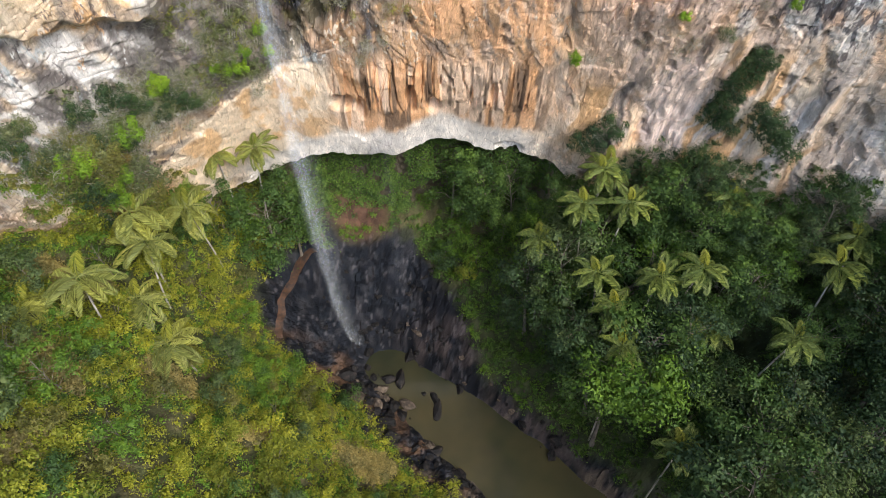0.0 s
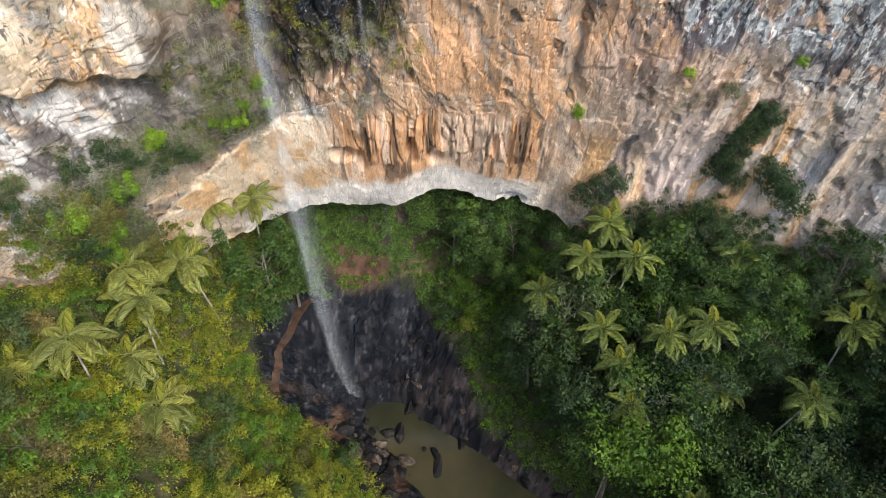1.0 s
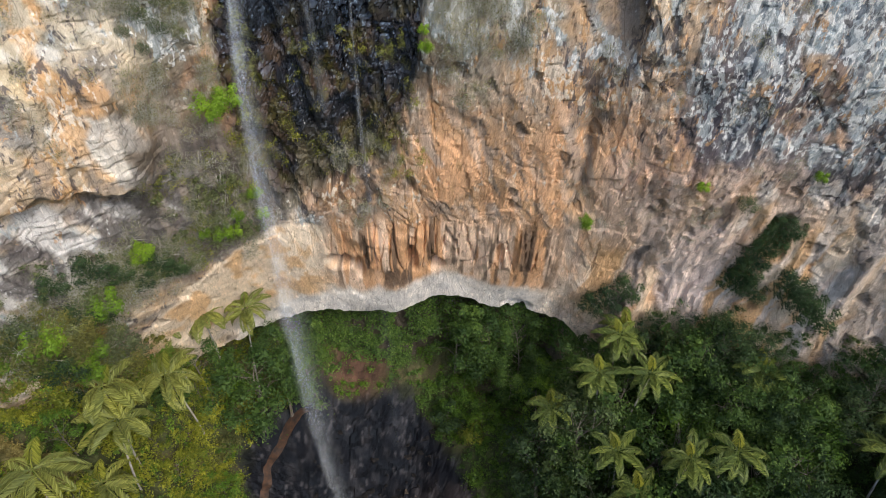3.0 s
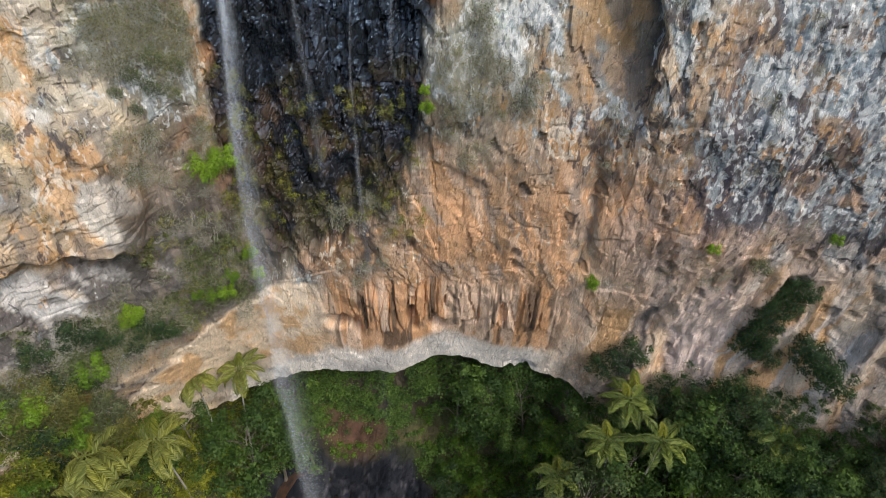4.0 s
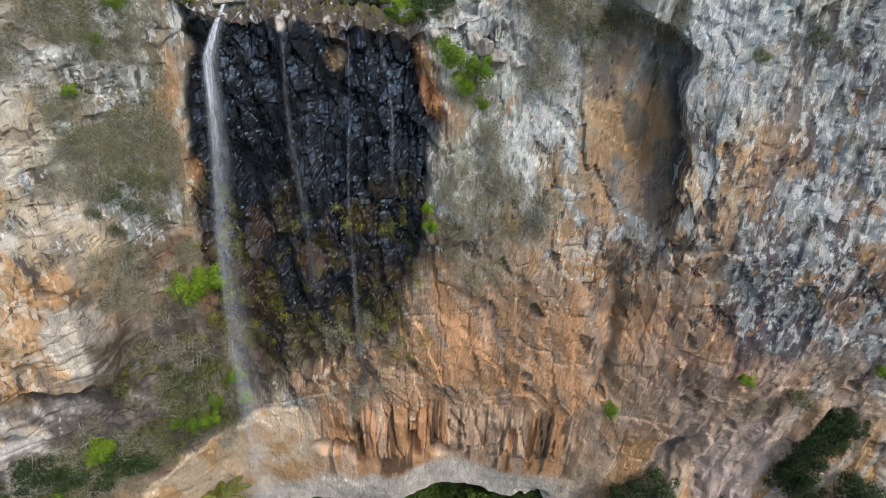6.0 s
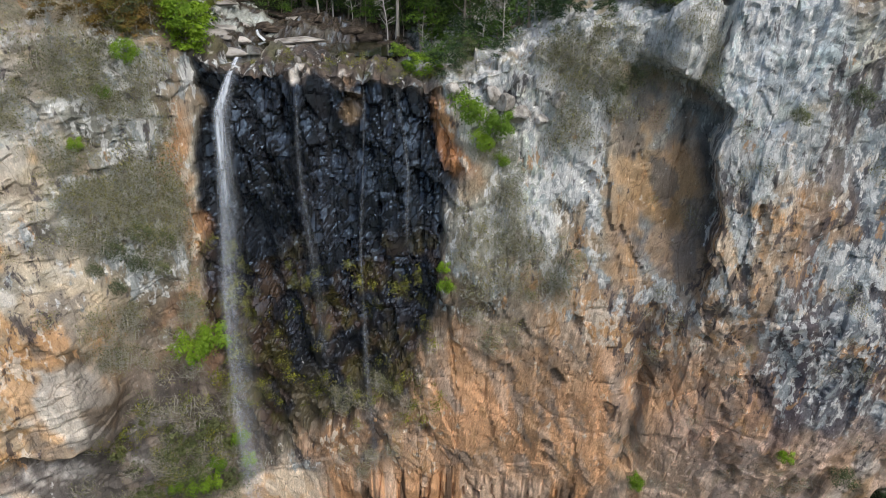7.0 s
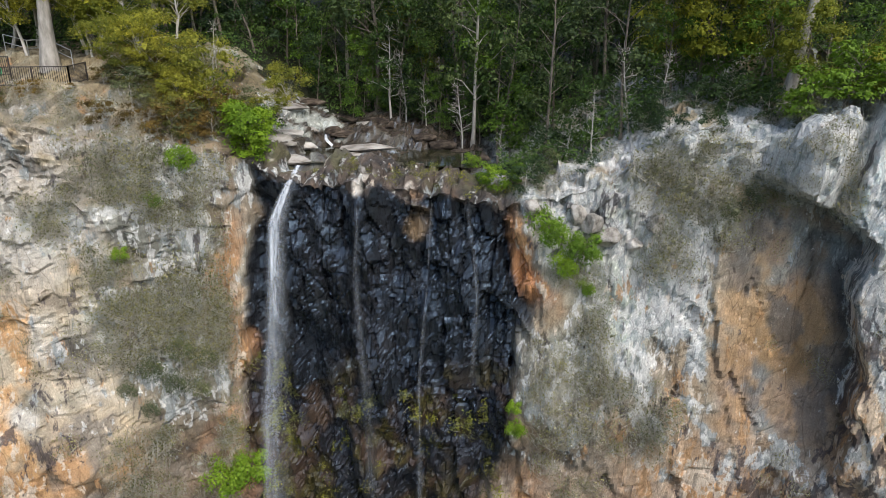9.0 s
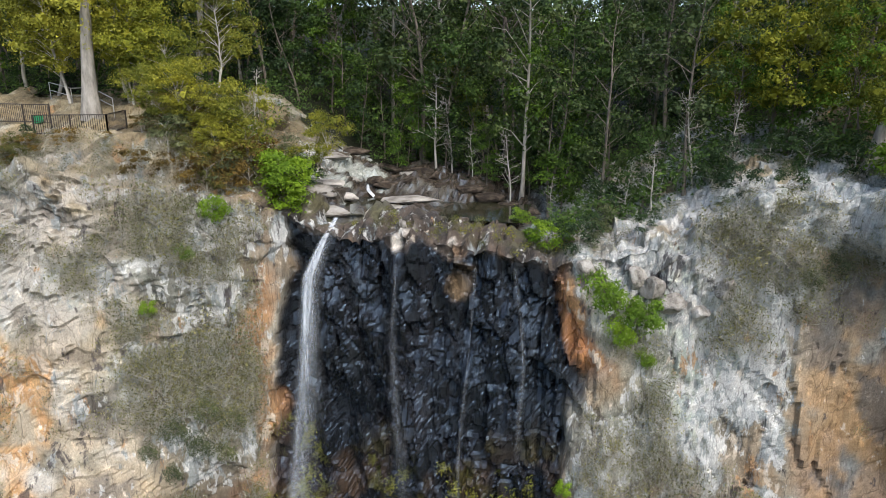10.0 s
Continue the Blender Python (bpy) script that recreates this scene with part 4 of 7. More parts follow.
tint(0.85 * (1 - sharp) * smooth(-1.5, 0.5, X) * (1 - smooth(6, 9, X)) * smooth(86.5, 89, W) * (1 - smooth(3, 6, W - RIM)) * crust_n, (0.56, 0.545, 0.52))
tint(0.65 * smooth(5, 8, X) * (1 - smooth(13.5, 15, X)) * smooth(93, 94.5, W) * (1 - smooth(2.5, 5, W - RIM)) * crust_n, (0.48, 0.5, 0.49))
tint(0.8 * smooth(14.6, 15.6, X) * (1 - smooth(19, 22, X)) * smooth(88, 91, W) * (1 - smooth(2, 4, W - RIM)) * smooth(-0.1, 0.05, fbm(X * 0.7, W * 0.7, 5, 407)), (0.43, 0.475, 0.52))
tint(0.6 * (1 - smooth(-28, -24, X)) * smooth(84, 88, W) * (1 - TOP) * smooth(-0.05, 0.15, fbm(X * 0.5, W * 0.6, 5, 408)), (0.52, 0.48, 0.43))
# the warm hollow of the alcove, with overhang shade painted along its edge
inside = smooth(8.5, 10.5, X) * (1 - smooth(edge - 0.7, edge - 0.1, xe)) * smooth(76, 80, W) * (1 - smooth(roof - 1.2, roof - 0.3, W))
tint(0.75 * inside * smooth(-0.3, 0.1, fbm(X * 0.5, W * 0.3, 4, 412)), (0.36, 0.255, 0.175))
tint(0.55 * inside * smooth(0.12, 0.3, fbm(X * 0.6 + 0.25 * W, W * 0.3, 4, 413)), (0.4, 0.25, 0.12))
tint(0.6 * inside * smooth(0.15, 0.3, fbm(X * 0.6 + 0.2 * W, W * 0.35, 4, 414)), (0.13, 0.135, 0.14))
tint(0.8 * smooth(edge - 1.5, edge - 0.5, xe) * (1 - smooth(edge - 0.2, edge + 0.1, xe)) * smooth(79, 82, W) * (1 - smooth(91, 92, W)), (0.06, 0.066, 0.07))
# orange wall, with pale and ochre columns over the white strip along the lip
orange_wall = smooth(-5, -1, sx) * (1 - smooth(17, 22, sx)) * smooth(44, 48, sz) * (1 - smooth(68, 74, sz)) * (1 - sharp)
tint(0.72 * orange_wall * smooth(-0.4, -0.05, fbm(X * 0.35, W * 0.16, 4, 415)), (0.62, 0.35, 0.19))
tint(0.6 * orange_wall * smooth(0.15, 0.3, fbm(X * 0.7 + 0.2 * W, W * 0.2, 5, 416)), (0.64, 0.48, 0.36))
tint(0.6 * orange_wall * smooth(0.2, 0.32, fbm(X * 0.9 + 0.3 * W, W * 0.25, 5, 417)), (0.21, 0.2, 0.185))
col_zone = smooth(-15, -13, X) * (1 - smooth(12, 15, X)) * smooth(lipz + 4.5, lipz + 6.5, W + 0.8 * fbm(X * 0.9, X * 0, 3, 418)) * (1 - smooth(52, 56, W))
tint(0.75 * col_zone, (0.6, 0.31, 0.14))
tint(0.8 * col_zone * smooth(0.02, 0.12, fbm(X * 0.8, W * 0.08, 3, 419)), (0.68, 0.51, 0.38))
tint(0.85 * col_zone * smooth(0.2, 0.28, fbm(X * 1.1, W * 0.1, 3, 420)), (0.1, 0.07, 0.05))
strip = smooth(lipz - 0.6, lipz + 0.2, W) * (1 - smooth(lipz + 4.2, lipz + 6.2, W + 0.9 * fbm(X * 0.8, X * 0, 3, 421))) * smooth(-31, -27, X) * (1 - smooth(10, 14, X))
tint(0.9 * strip, (0.7, 0.65, 0.59))
tint(0.55 * strip * smooth(0.05, 0.3, fbm(X * 0.5, W * 0.5, 4, 422)), (0.44, 0.42, 0.4))
shoulder = (1 - smooth(-18, -14, X)) * smooth(-36, -33, X) * smooth(lipz + 3, lipz + 5, W) * (1 - smooth(-0.4, 0.3, W - ledge))
tint(0.8 * shoulder, (0.7, 0.57, 0.42))
tint(0.75 * shoulder * smooth(0.0, 0.25, fbm(X * 0.4, W * 0.22, 4, 423)), (0.58, 0.34, 0.15))
# stripes of the slanting ribs and the pale rose slab among them
rib_n = fbm(q * 0.42, along_rib, 3, 424)
tint(0.8 * ribbed * (1 - pink) * smooth(-0.15, 0.0, rib_n), (0.62, 0.48, 0.34))
tint(0.7 * ribbed * (1 - pink) * smooth(0.12, 0.22, rib_n), (0.5, 0.27, 0.1))
tint(0.7 * ribbed * (1 - pink) * (1 - smooth(-0.34, -0.24, rib_n)), (0.14, 0.13, 0.125))
tint(0.7 * ribbed * smooth(26, 31, sx) * smooth(-0.05, 0.1, fbm(q * 0.6, along_rib, 3, 425)), (0.55, 0.52, 0.49))
tint(0.88 * pink, (0.68, 0.54, 0.465))
# cream, white and ochre on the near wall
near_wall = (1 - smooth(-28.5, -25.5, sx)) * smooth(foot - 0.5, foot + 0.5, W) * (1 - smooth(86, 90, sz))
tint(0.55 * near_wall * smooth(-0.3, 0.05, fbm(X * 0.3, W * 0.25, 4, 440)), (0.58, 0.47, 0.34))
tint(0.75 * near_wall * smooth(0.1, 0.25, fbm(X * 0.4 + 0.2 * W, W * 0.25, 4, 441)), (0.64, 0.6, 0.53))
tint(0.75 * near_wall * smooth(0.14, 0.28, fbm(X * 0.45, W * 0.2, 4, 442)), (0.58, 0.33, 0.13))
tint(0.7 * near_wall * smooth(0.2, 0.32, fbm(X * 0.5, W * 0.3, 4, 443)), (0.2, 0.185, 0.165))
skirt = (1 - smooth(-27, -24, sx)) * (1 - smooth(foot - 1.2, foot - 0.2, W)) * smooth(50, 56, W)
tint(0.8 * skirt * smooth(-0.1, 0.1, fbm(X * 0.8 + 0.3 * W, W * 0.25, 4, 444)), (0.6, 0.57, 0.54))
tint(0.8 * skirt * smooth(0.1, 0.22, fbm(X * 1.0 + 0.3 * W, W * 0.25, 4, 445)), (0.1, 0.085, 0.08))
# darker blue and purple stone beyond the alcove
beyond = smooth(19, 23, sx) * smooth(63, 69, sz) * (1 - smooth(91, 95, sz))
tint(0.55 * beyond * smooth(-0.2, 0.1, fbm(X * 0.35, W * 0.14, 4, 455)), (0.18, 0.205, 0.235))
tint(0.55 * beyond * smooth(0.12, 0.22, fbm(X * 0.55, W * 0.16, 5, 456)), (0.075, 0.065, 0.08))
# the dark upright seam beside the tan rib
tint(0.75 * np.exp(-(((sx - 23.4) / 1.5) ** 2)) * smooth(62, 67, W) * (1 - smooth(80, 90, W)) * smooth(-0.25, 0.0, fbm(X * 0.9, W * 0.25, 4, 457)), (0.075, 0.062, 0.075))
tint(0.6 * np.exp(-(((sx - 19.6) / 1.5) ** 2)) * smooth(68, 73, W) * (1 - smooth(84, 89, W)) * smooth(-0.2, 0.05, fbm(X * 0.7, W * 0.16, 4, 458)), (0.5, 0.32, 0.18))
tint(0.6 * smooth(14, 18, sx) * (1 - smooth(32, 38, sx)) * smooth(50, 55, sz) * (1 - smooth(65, 69, sz)) * smooth(-0.2, 0.05, fbm(X * 0.45, W * 0.25, 4, 496)), (0.64, 0.48, 0.39))
# recess between the near wall and the fall: dark rock, gloom painted in
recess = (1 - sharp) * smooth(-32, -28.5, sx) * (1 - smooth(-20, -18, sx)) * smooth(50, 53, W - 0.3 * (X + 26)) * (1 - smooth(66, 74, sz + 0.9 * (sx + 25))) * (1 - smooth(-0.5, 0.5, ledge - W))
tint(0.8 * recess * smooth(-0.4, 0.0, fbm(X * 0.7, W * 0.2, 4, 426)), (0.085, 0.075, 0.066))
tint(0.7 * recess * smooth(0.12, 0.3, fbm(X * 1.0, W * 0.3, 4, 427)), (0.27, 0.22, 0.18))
# shade inside the small pockets painted into the rock colour
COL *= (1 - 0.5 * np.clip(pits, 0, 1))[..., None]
# earthy brown over the undercut, the lip's shade put into the colour
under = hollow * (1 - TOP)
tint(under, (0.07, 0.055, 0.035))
WET = np.clip((1 - 0.8 * brink) * smooth(0.2, 0.7, sharp) * (1 - 0.45 * (1 - smooth(66, 78, W + 4 * drip))) + 0.4 * under, 0, 1)
# how much of each mineral the rock carries: ochre, blue-grey film, dark purple crust
ratio = COL[..., 0] / (COL[..., 2] + 0.01)
dry_face = (1 - WET) * (1 - 0.7 * band) * (1 - 0.45 * slab) * (1 - 0.8 * pink) * (1 - 0.75 * strip) * (1 - 0.6 * col_zone) * (1 - 0.5 * ribbed) * (1 - 0.6 * inside) * (1 - 0.9 * recess) * (1 - 0.45 * orange_wall)
ochre = dry_face * (0.32 + 0.22 * smooth(3, 7, X) * smooth(68, 74, W) * (1 - smooth(88, 93, W)) + 0.5 * smooth(1.6, 3.0, ratio))
film = dry_face * (1 - 0.22 * smooth(17, 23, X)) * (1 - 0.5 * smooth(14, 20, X) * (1 - smooth(62, 70, W))) * (0.15 + 0.55 * (1 - smooth(1.1, 1.9, ratio)) + 0.22 * smooth(2, 10, X) * smooth(64, 76, W) - 0.2 * (1 - smooth(-30, -24, X)) + 0.2 * fbm(X * 0.1, W * 0.1, 2, 146))
crusted = dry_face * (0.12 * smooth(22, 26, X) * (1 - smooth(36, 40, X)) * smooth(62, 68, W) * (1 - smooth(78, 84, W)) + 0.42 + 0.14 * smooth(4, 12, X) + 0.35 * fbm(X * 0.13, W * 0.13, 3, 145) - 0.3 * TOP - 0.3 * smooth(0, 6, X) * (1 - smooth(60, 66, W)))
TONE = np.clip(np.stack([ochre, film, crusted], -1), 0, 1)
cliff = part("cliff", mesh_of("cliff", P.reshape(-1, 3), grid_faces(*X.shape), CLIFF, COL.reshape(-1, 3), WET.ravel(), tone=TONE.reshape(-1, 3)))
tagged(cliff, "tall cream, orange and grey rock cliff with a wet black chute", "cliff", kind="structure")

# ---- the ground in the gorge: one sheet, with the pool's basalt bowl ----
def lines(a, b, step, reach):
    inner = np.arange(a, b + step / 2, step)
    outer = np.cumsum(1.0 * 1.28 ** np.arange(26))
    outer = outer[outer < reach]
    return np.concatenate([a - outer[::-1], inner, b + outer])


hx, hy = lines(-46, 46, 0.3, 3000), np.concatenate([-np.cumsum(1.3 * 1.28 ** np.arange(26))[::-1] + 22, np.arange(22, 80, 0.3)])
GX, GY = np.meshgrid(hx, hy)
D, ALONG, SIDE = pool_side(GX, GY)
GZ = gorge(GX, GY)
bare = 1 - smooth(-1.5, 1.5, D - bare_reach(GX, GY, ALONG))
ff1, fe1, fr1 = facets(GX + 0.5 * fbm(GX, GY, 2, 7), GY, 3.0, 201)
ff2, fe2, fr2 = facets(GX, GY * 0.8, 1.0, 211)
GZ = GZ + bare * smooth(0.0, 1.5, D) * (0.7 * ff1 + (1 - 0.6 * smooth(57, 63, GY)) * (0.3 * ff2 + 0.18 * facets(GX, GY, 0.6, 221)[0]) + 0.2) + 0.25 * fbm(GX * 1.2, GY * 1.2, 3, 52) * smooth(0, 2, D)
GC = np.zeros(GX.shape + (3,))
GC[:] = (0.05, 0.056, 0.02)
def lay(mask, colour):
    GC[:] = GC + (np.array(colour) - GC) * np.clip(mask, 0, 1)[..., None]
lay(smooth(0.0, 0.4, fbm(GX * 0.3, GY * 0.3, 4, 53)), (0.085, 0.075, 0.035))
lay(0.8 * smooth(0, 6, SIDE) * (1 - smooth(60, 66, GY)), (0.03, 0.04, 0.014))
lay(bare, (0.0065, 0.0065, 0.0085))
lay(0.8 * bare * smooth(0.05, 0.2, fbm(GX * 0.9, GY * 0.9, 4, 446)), (0.02, 0.019, 0.021))
lay(0.6 * bare * smooth(0.42, 0.5, fbm(GX * 1.6, GY * 1.1, 3, 447)), (0.07, 0.066, 0.07))
lay(0.8 * bare * smooth(2, 6, SIDE) * (1 - smooth(56, 62, GY)) * smooth(-0.1, 0.2, fbm(GX * 0.5, GY * 0.5, 4, 448)), (0.055, 0.044, 0.042))
lay(bare * smooth(0.05, 0.4, fbm(GX * 0.3, GY * 0.3, 4, 54)) * (1 - smooth(0, 3, SIDE)) * (1 - smooth(52, 58, GY)), (0.07, 0.042, 0.026))
lay(bare * smooth(0.1, 0.45, fbm(GX * 0.4, GY * 0.4, 4, 55)) * smooth(14, 20, ALONG), (0.06, 0.048, 0.038))
lay(0.8 * np.exp(-(((GX + 16) / 4) ** 2 + ((GY - 46) / 4) ** 2) ** 2) * smooth(-0.3, 0.3, fbm(GX * 0.5, GY * 0.5, 4, 58)), (0.085, 0.05, 0.03))
lay(0.9 * np.exp(-(((GX + 14) / 5.5) ** 2 + ((GY - 74) / 3.0) ** 2) ** 2), (0.085, 0.042, 0.03))
GC *= (0.6 + 0.8 * fr2)[..., None]
ground = part("ground", mesh_of("ground", np.stack([GX, GY, GZ], -1).reshape(-1, 3), grid_faces(*GX.shape), BOWL, GC.reshape(-1, 3), np.clip(bare, 0, 1).ravel() * 0.8))
tagged(ground, "steep gorge floor of dark soil and wet black basalt", "ground", kind="structure")

# ---- the land behind the rim, out to the horizon ----
px = lines(-60, 60, 1.2, 3000)
py = np.concatenate([np.arange(0, 60, 1.2), 60 + np.cumsum(1.2 * 1.2 ** np.arange(34))])
PX, PY = np.meshgrid(px, py)
cx = np.clip(PX, -80, 80)
PYY = wall(cx, rim(cx)) + 13.5 + PY
PZ = plateau(cx, PYY) + 0.4 * fbm(PX * 0.3, PYY * 0.3, 3, 56)
PZ = np.minimum(PZ, 130)
PC = np.zeros(PX.shape + (3,)) + np.array((0.022, 0.026, 0.012))
PC *= (1 + 0.5 * fbm(PX * 0.4, PYY * 0.4, 3, 57))[..., None]
plateau_ground = part("ground_above", mesh_of("ground_above", np.stack([PX, PYY, PZ], -1).reshape(-1, 3), grid_faces(*PX.shape), EARTH, PC.reshape(-1, 3), PX.ravel() * 0))
tagged(plateau_ground, "shaded leaf-littered forest floor above the cliff", "ground", kind="structure")

# ---- water ----
m, nt, bsdf, _ = material("still_water")
bsdf.inputs["Base Color"].default_value, bsdf.inputs["Roughness"].default_value = (0.045, 0.04, 0.02, 1), 0.08
ripple = put_noise(nt, 1.3, 4)
bump(nt, bsdf, ripple.outputs[0], 0.25, 0.05)
murk = put_noise(nt, 0.08, 3)
nt.links.new(ramp(nt, murk.outputs[0], [(0.35, (0.02, 0.022, 0.013)), (0.65, (0.042, 0.038, 0.019))]), bsdf.inputs["Base Color"])
STILL = m
m, nt, bsdf, _ = material("white_water")
bsdf.inputs["Roughness"].default_value = 0.45
foam = put_noise(nt, 4, 5)
nt.links.new(ramp(nt, foam.outputs[0], [(0.3, (0.5, 0.54, 0.58)), (0.65, (0.86, 0.88, 0.9))]), bsdf.inputs["Base Color"])
WHITE_WATER = m

wx2, wy2 = np.meshgrid(np.arange(-26, 62, 2.0), np.arange(-20, 68, 2.0))
pool = part("water_pool", mesh_of("water_pool", np.stack([wx2, wy2, 0 * wx2], -1).reshape(-1, 3), grid_faces(*wx2.shape), STILL, flat=False))
tagged(pool, "murky olive-brown plunge pool below the waterfall", "pool", kind="structure")


def stream(name, label, path_z, path_x, path_y, wide, needles, seed, mat):
    """A free fall of water: a thin veil of spray, with a denser heart where it is strong."""
    order = np.argsort(path_z)
    zz = np.array(path_z, float)[order]

    def mid(z):
        return np.stack([np.interp(z, zz, np.array(a, float)[order]) for a in (path_x, path_y)] + [z], -1)

    def half(z):
        return np.interp(z, zz, np.array(wide, float)[order])

    root = thing(name, label, "waterfall")
    z = np.linspace(zz[0], zz[-1], 90)
    a = np.linspace(-1, 1, 17)
    zg, ag = np.meshgrid(z, a, indexing="ij")
    c = mid(zg.ravel()).reshape(zg.shape + (3,))
    w = half(zg) * (1 + 0.15 * fbm(zg * 0.15, ag * 0, 3, seed))
    c[..., 0] += w * ag + 0.15 * fbm(zg * 0.3, ag * 2, 2, seed + 1)
    c[..., 1] += -0.45 * w * np.sqrt(np.clip(1 - ag**2, 0, 1))
    dens = (1 + (2.2 if needles else 0) * smooth(zz[-1] - 14, zz[-1] - 1, zg)) * (1 - np.abs(ag)) ** 1.3 * smooth(zz[0] - 0.5, zz[0] + 2, zg) * (0.45 + 0.55 * smooth(0.0, 1.0, 1 - np.abs(ag + 0.35)))
    if not needles:  # the thin runs fray into drops on the way down
        dens = dens * (0.25 + 0.75 * smooth(45, 66, zg))
    part("veil", mesh_of("veil", c.reshape(-1, 3), grid_faces(*zg.shape), mat, wet=dens.ravel(), flat=False), root)
    if needles:  # the denser heart of the fall
        inner = 0.34 + 0.12 * fbm(zg * 0.2, ag * 0, 2, seed + 5)
        h = mid(zg.ravel()).reshape(zg.shape + (3,))
        h[..., 0] += w * (inner * ag - 0.28) + 0.12 * fbm(zg * 0.35, ag, 2, seed + 6)
        h[..., 1] += -0.5 * w
        part("heart", mesh_of("heart", h.reshape(-1, 3), grid_faces(*zg.shape), mat, wet=(dens * (0.5 + 0.8 * vnoise(zg * 0.25, ag * 1.5, seed + 7))).ravel(), flat=False), root)
    return root


stream("waterfall", "tall white waterfall blown into spray down a black chute", (93.2, 92, 90, 84, 75, 60, 45, 30, 12, 0), (-16.7, -17.0, -17.6, -17.7, -18.2, -18.1, -17.8, -17.4, -16.5, -14.6),
       (67.2, 65.6, 64.9, 64, 63, 62, 61.2, 60.4, 59.3, 58.6), (0.35, 0.45, 0.7, 0.95, 1.35, 1.9, 2.3, 2.3, 2.1, 1.5), True, 11, SPRAY)
stream("thin_waterfall", "thin trickle of white water over black rock", (91.3, 86, 80, 70, 58, 36, 5), (-7.6, -7.8, -8.2, -8.3, -7.9, -7.5, -7.6), (64.6, 63.9, 63.4, 63.2, 63.3, 64.4, 66), (0.1, 0.14, 0.2, 0.32, 0.5, 0.9, 1.1), False, 12, THIN_SPRAY)
stream("thin_waterfall", "faint veil of water over black rock", (91.2, 87, 83, 76, 70), (-12.3, -12.3, -12.0, -11.6, -11.4), (64.7, 64.0, 63.6, 63.4, 63.3), (0.15, 0.3, 0.45, 0.6, 0.7), False, 13, FAINT_SPRAY)
stream("thin_waterfall", "short run of water over the rim", (91.4, 89, 86, 80), (-5.3, -4.9, -4.6, -4.8), (64.7, 64.2, 63.9, 63.6), (0.12, 0.15, 0.2, 0.3), False, 14, FAINT_SPRAY)

# ---- plants ----
def on_wall(x, z):
    """The place and normal of the rock wall at x and height z."""
    i = int(np.clip(np.searchsorted(gx, x), 1, len(gx) - 2))
    r = float(rim(np.array([x]))[0])
    j = int(np.clip(round((z - 10) / (r - 10) * (NV - 1)), 1, NV - 2))
    return P[j, i], Nrm[j, i]


def on_top(x, back):
    """The place on the rock that lies some metres behind the rim."""
    i = int(np.clip(np.searchsorted(gx, x), 1, len(gx) - 2))
    j = int(np.clip(np.searchsorted(S[:, 0], back), 0, NS - 1))
    return P[NV + j, i]


def upland(x, y):
    a = np.array([float(x)])
    back = y - float(wall(a, rim(a))[0])
    if 0 < back < 14.5:
        return float(on_top(x, back)[2])
    return float(plateau(a, np.array([float(y)]))[0])


def lowland(x, y):
    return float(gorge(np.array([float(x)]), np.array([float(y)]))[0])


def limb(start, way, length, bend, rng, n=6):
    pts = [np.array(start, float)]
    way = np.array(way, float)
    for _ in range(n):
        way = unit(way + rng.normal(0, bend, 3))
        pts.append(pts[-1] + way * length / n)
    return np.array(pts)


def tree(name, label, height, spread, foot, girth, clumps, per_clump, leaf, leaf_mat, bark_mat, seed, category="tree", lean=0.05, puff=0.3, core=0.55, up=0.7, squash=0.62):
    """A tapered trunk with limbs, and a crown of clumps of leaves from the height foot upwards."""
    rng = np.random.default_rng(seed)
    root = thing(name, label, category)
    wood = Soup()
    stem = limb((0, 0, -0.6), (rng.normal(0, lean), rng.normal(0, lean), 1), height * 0.86 + 0.6, lean, rng, 9)
    rad = girth * (1 - np.linspace(0, 1, 10) ** 1.1 * 0.85)
    rad[0] *= 1.5
    wood.tube(stem, rad, 7)
    cloud = Soup()
    for k in range(clumps):
        t = (k + rng.uniform(0, 1)) / clumps
        h = foot + (height - foot) * t
        at = np.array([np.interp(h, stem[:, 2], stem[:, a]) for a in (0, 1)] + [h])
        at[2] = min(at[2], stem[-1, 2])
        ang = rng.uniform(0, 2 * np.pi)
        reach = spread * np.sqrt(max(0.05, np.sin(np.pi * np.clip(0.15 + 0.72 * t, 0, 1)))) * rng.uniform(0.35, 1.0)
        end = at + np.array([math.cos(ang) * reach, math.sin(ang) * reach, (h - at[2]) + reach * rng.uniform(0.1, 0.5)])
        mid = (at + end) / 2 + rng.normal(0, 0.08 * reach, 3)
        r0 = max(0.02, girth * 0.34 * (1 - 0.7 * t))
        wood.tube([at - np.array([0, 0, 0.25 * reach]), mid, end], [r0, r0 * 0.6, r0 * 0.2], 5)
        tussock(cloud, end, spread * puff * rng.uniform(0.7, 1.35), int(per_clump * rng.uniform(0.7, 1.3)), leaf, rng, up, squash, core)
    part("trunk", wood.mesh("trunk", bark_mat, flat=False), root)
    part("crown", cloud.mesh("crown", leaf_mat), root)
    return root


def at_place(ob, x, y, z, turn=0.0, size=1.0, tip=0.0, tip_way=0.0):
    ob.matrix_basis = pose(x, y, z, tip, tip_way, turn)
    ob.scale = (size,) * 3
    return ob


def copy_at(ob, x, y, z, turn, size=1.0, tip=0.0, tip_way=0.0, label=""):
    made = copy_thing(ob, pose(x, y, z, tip, tip_way, turn))
    made.scale = (size,) * 3
    return tagged(made, label)


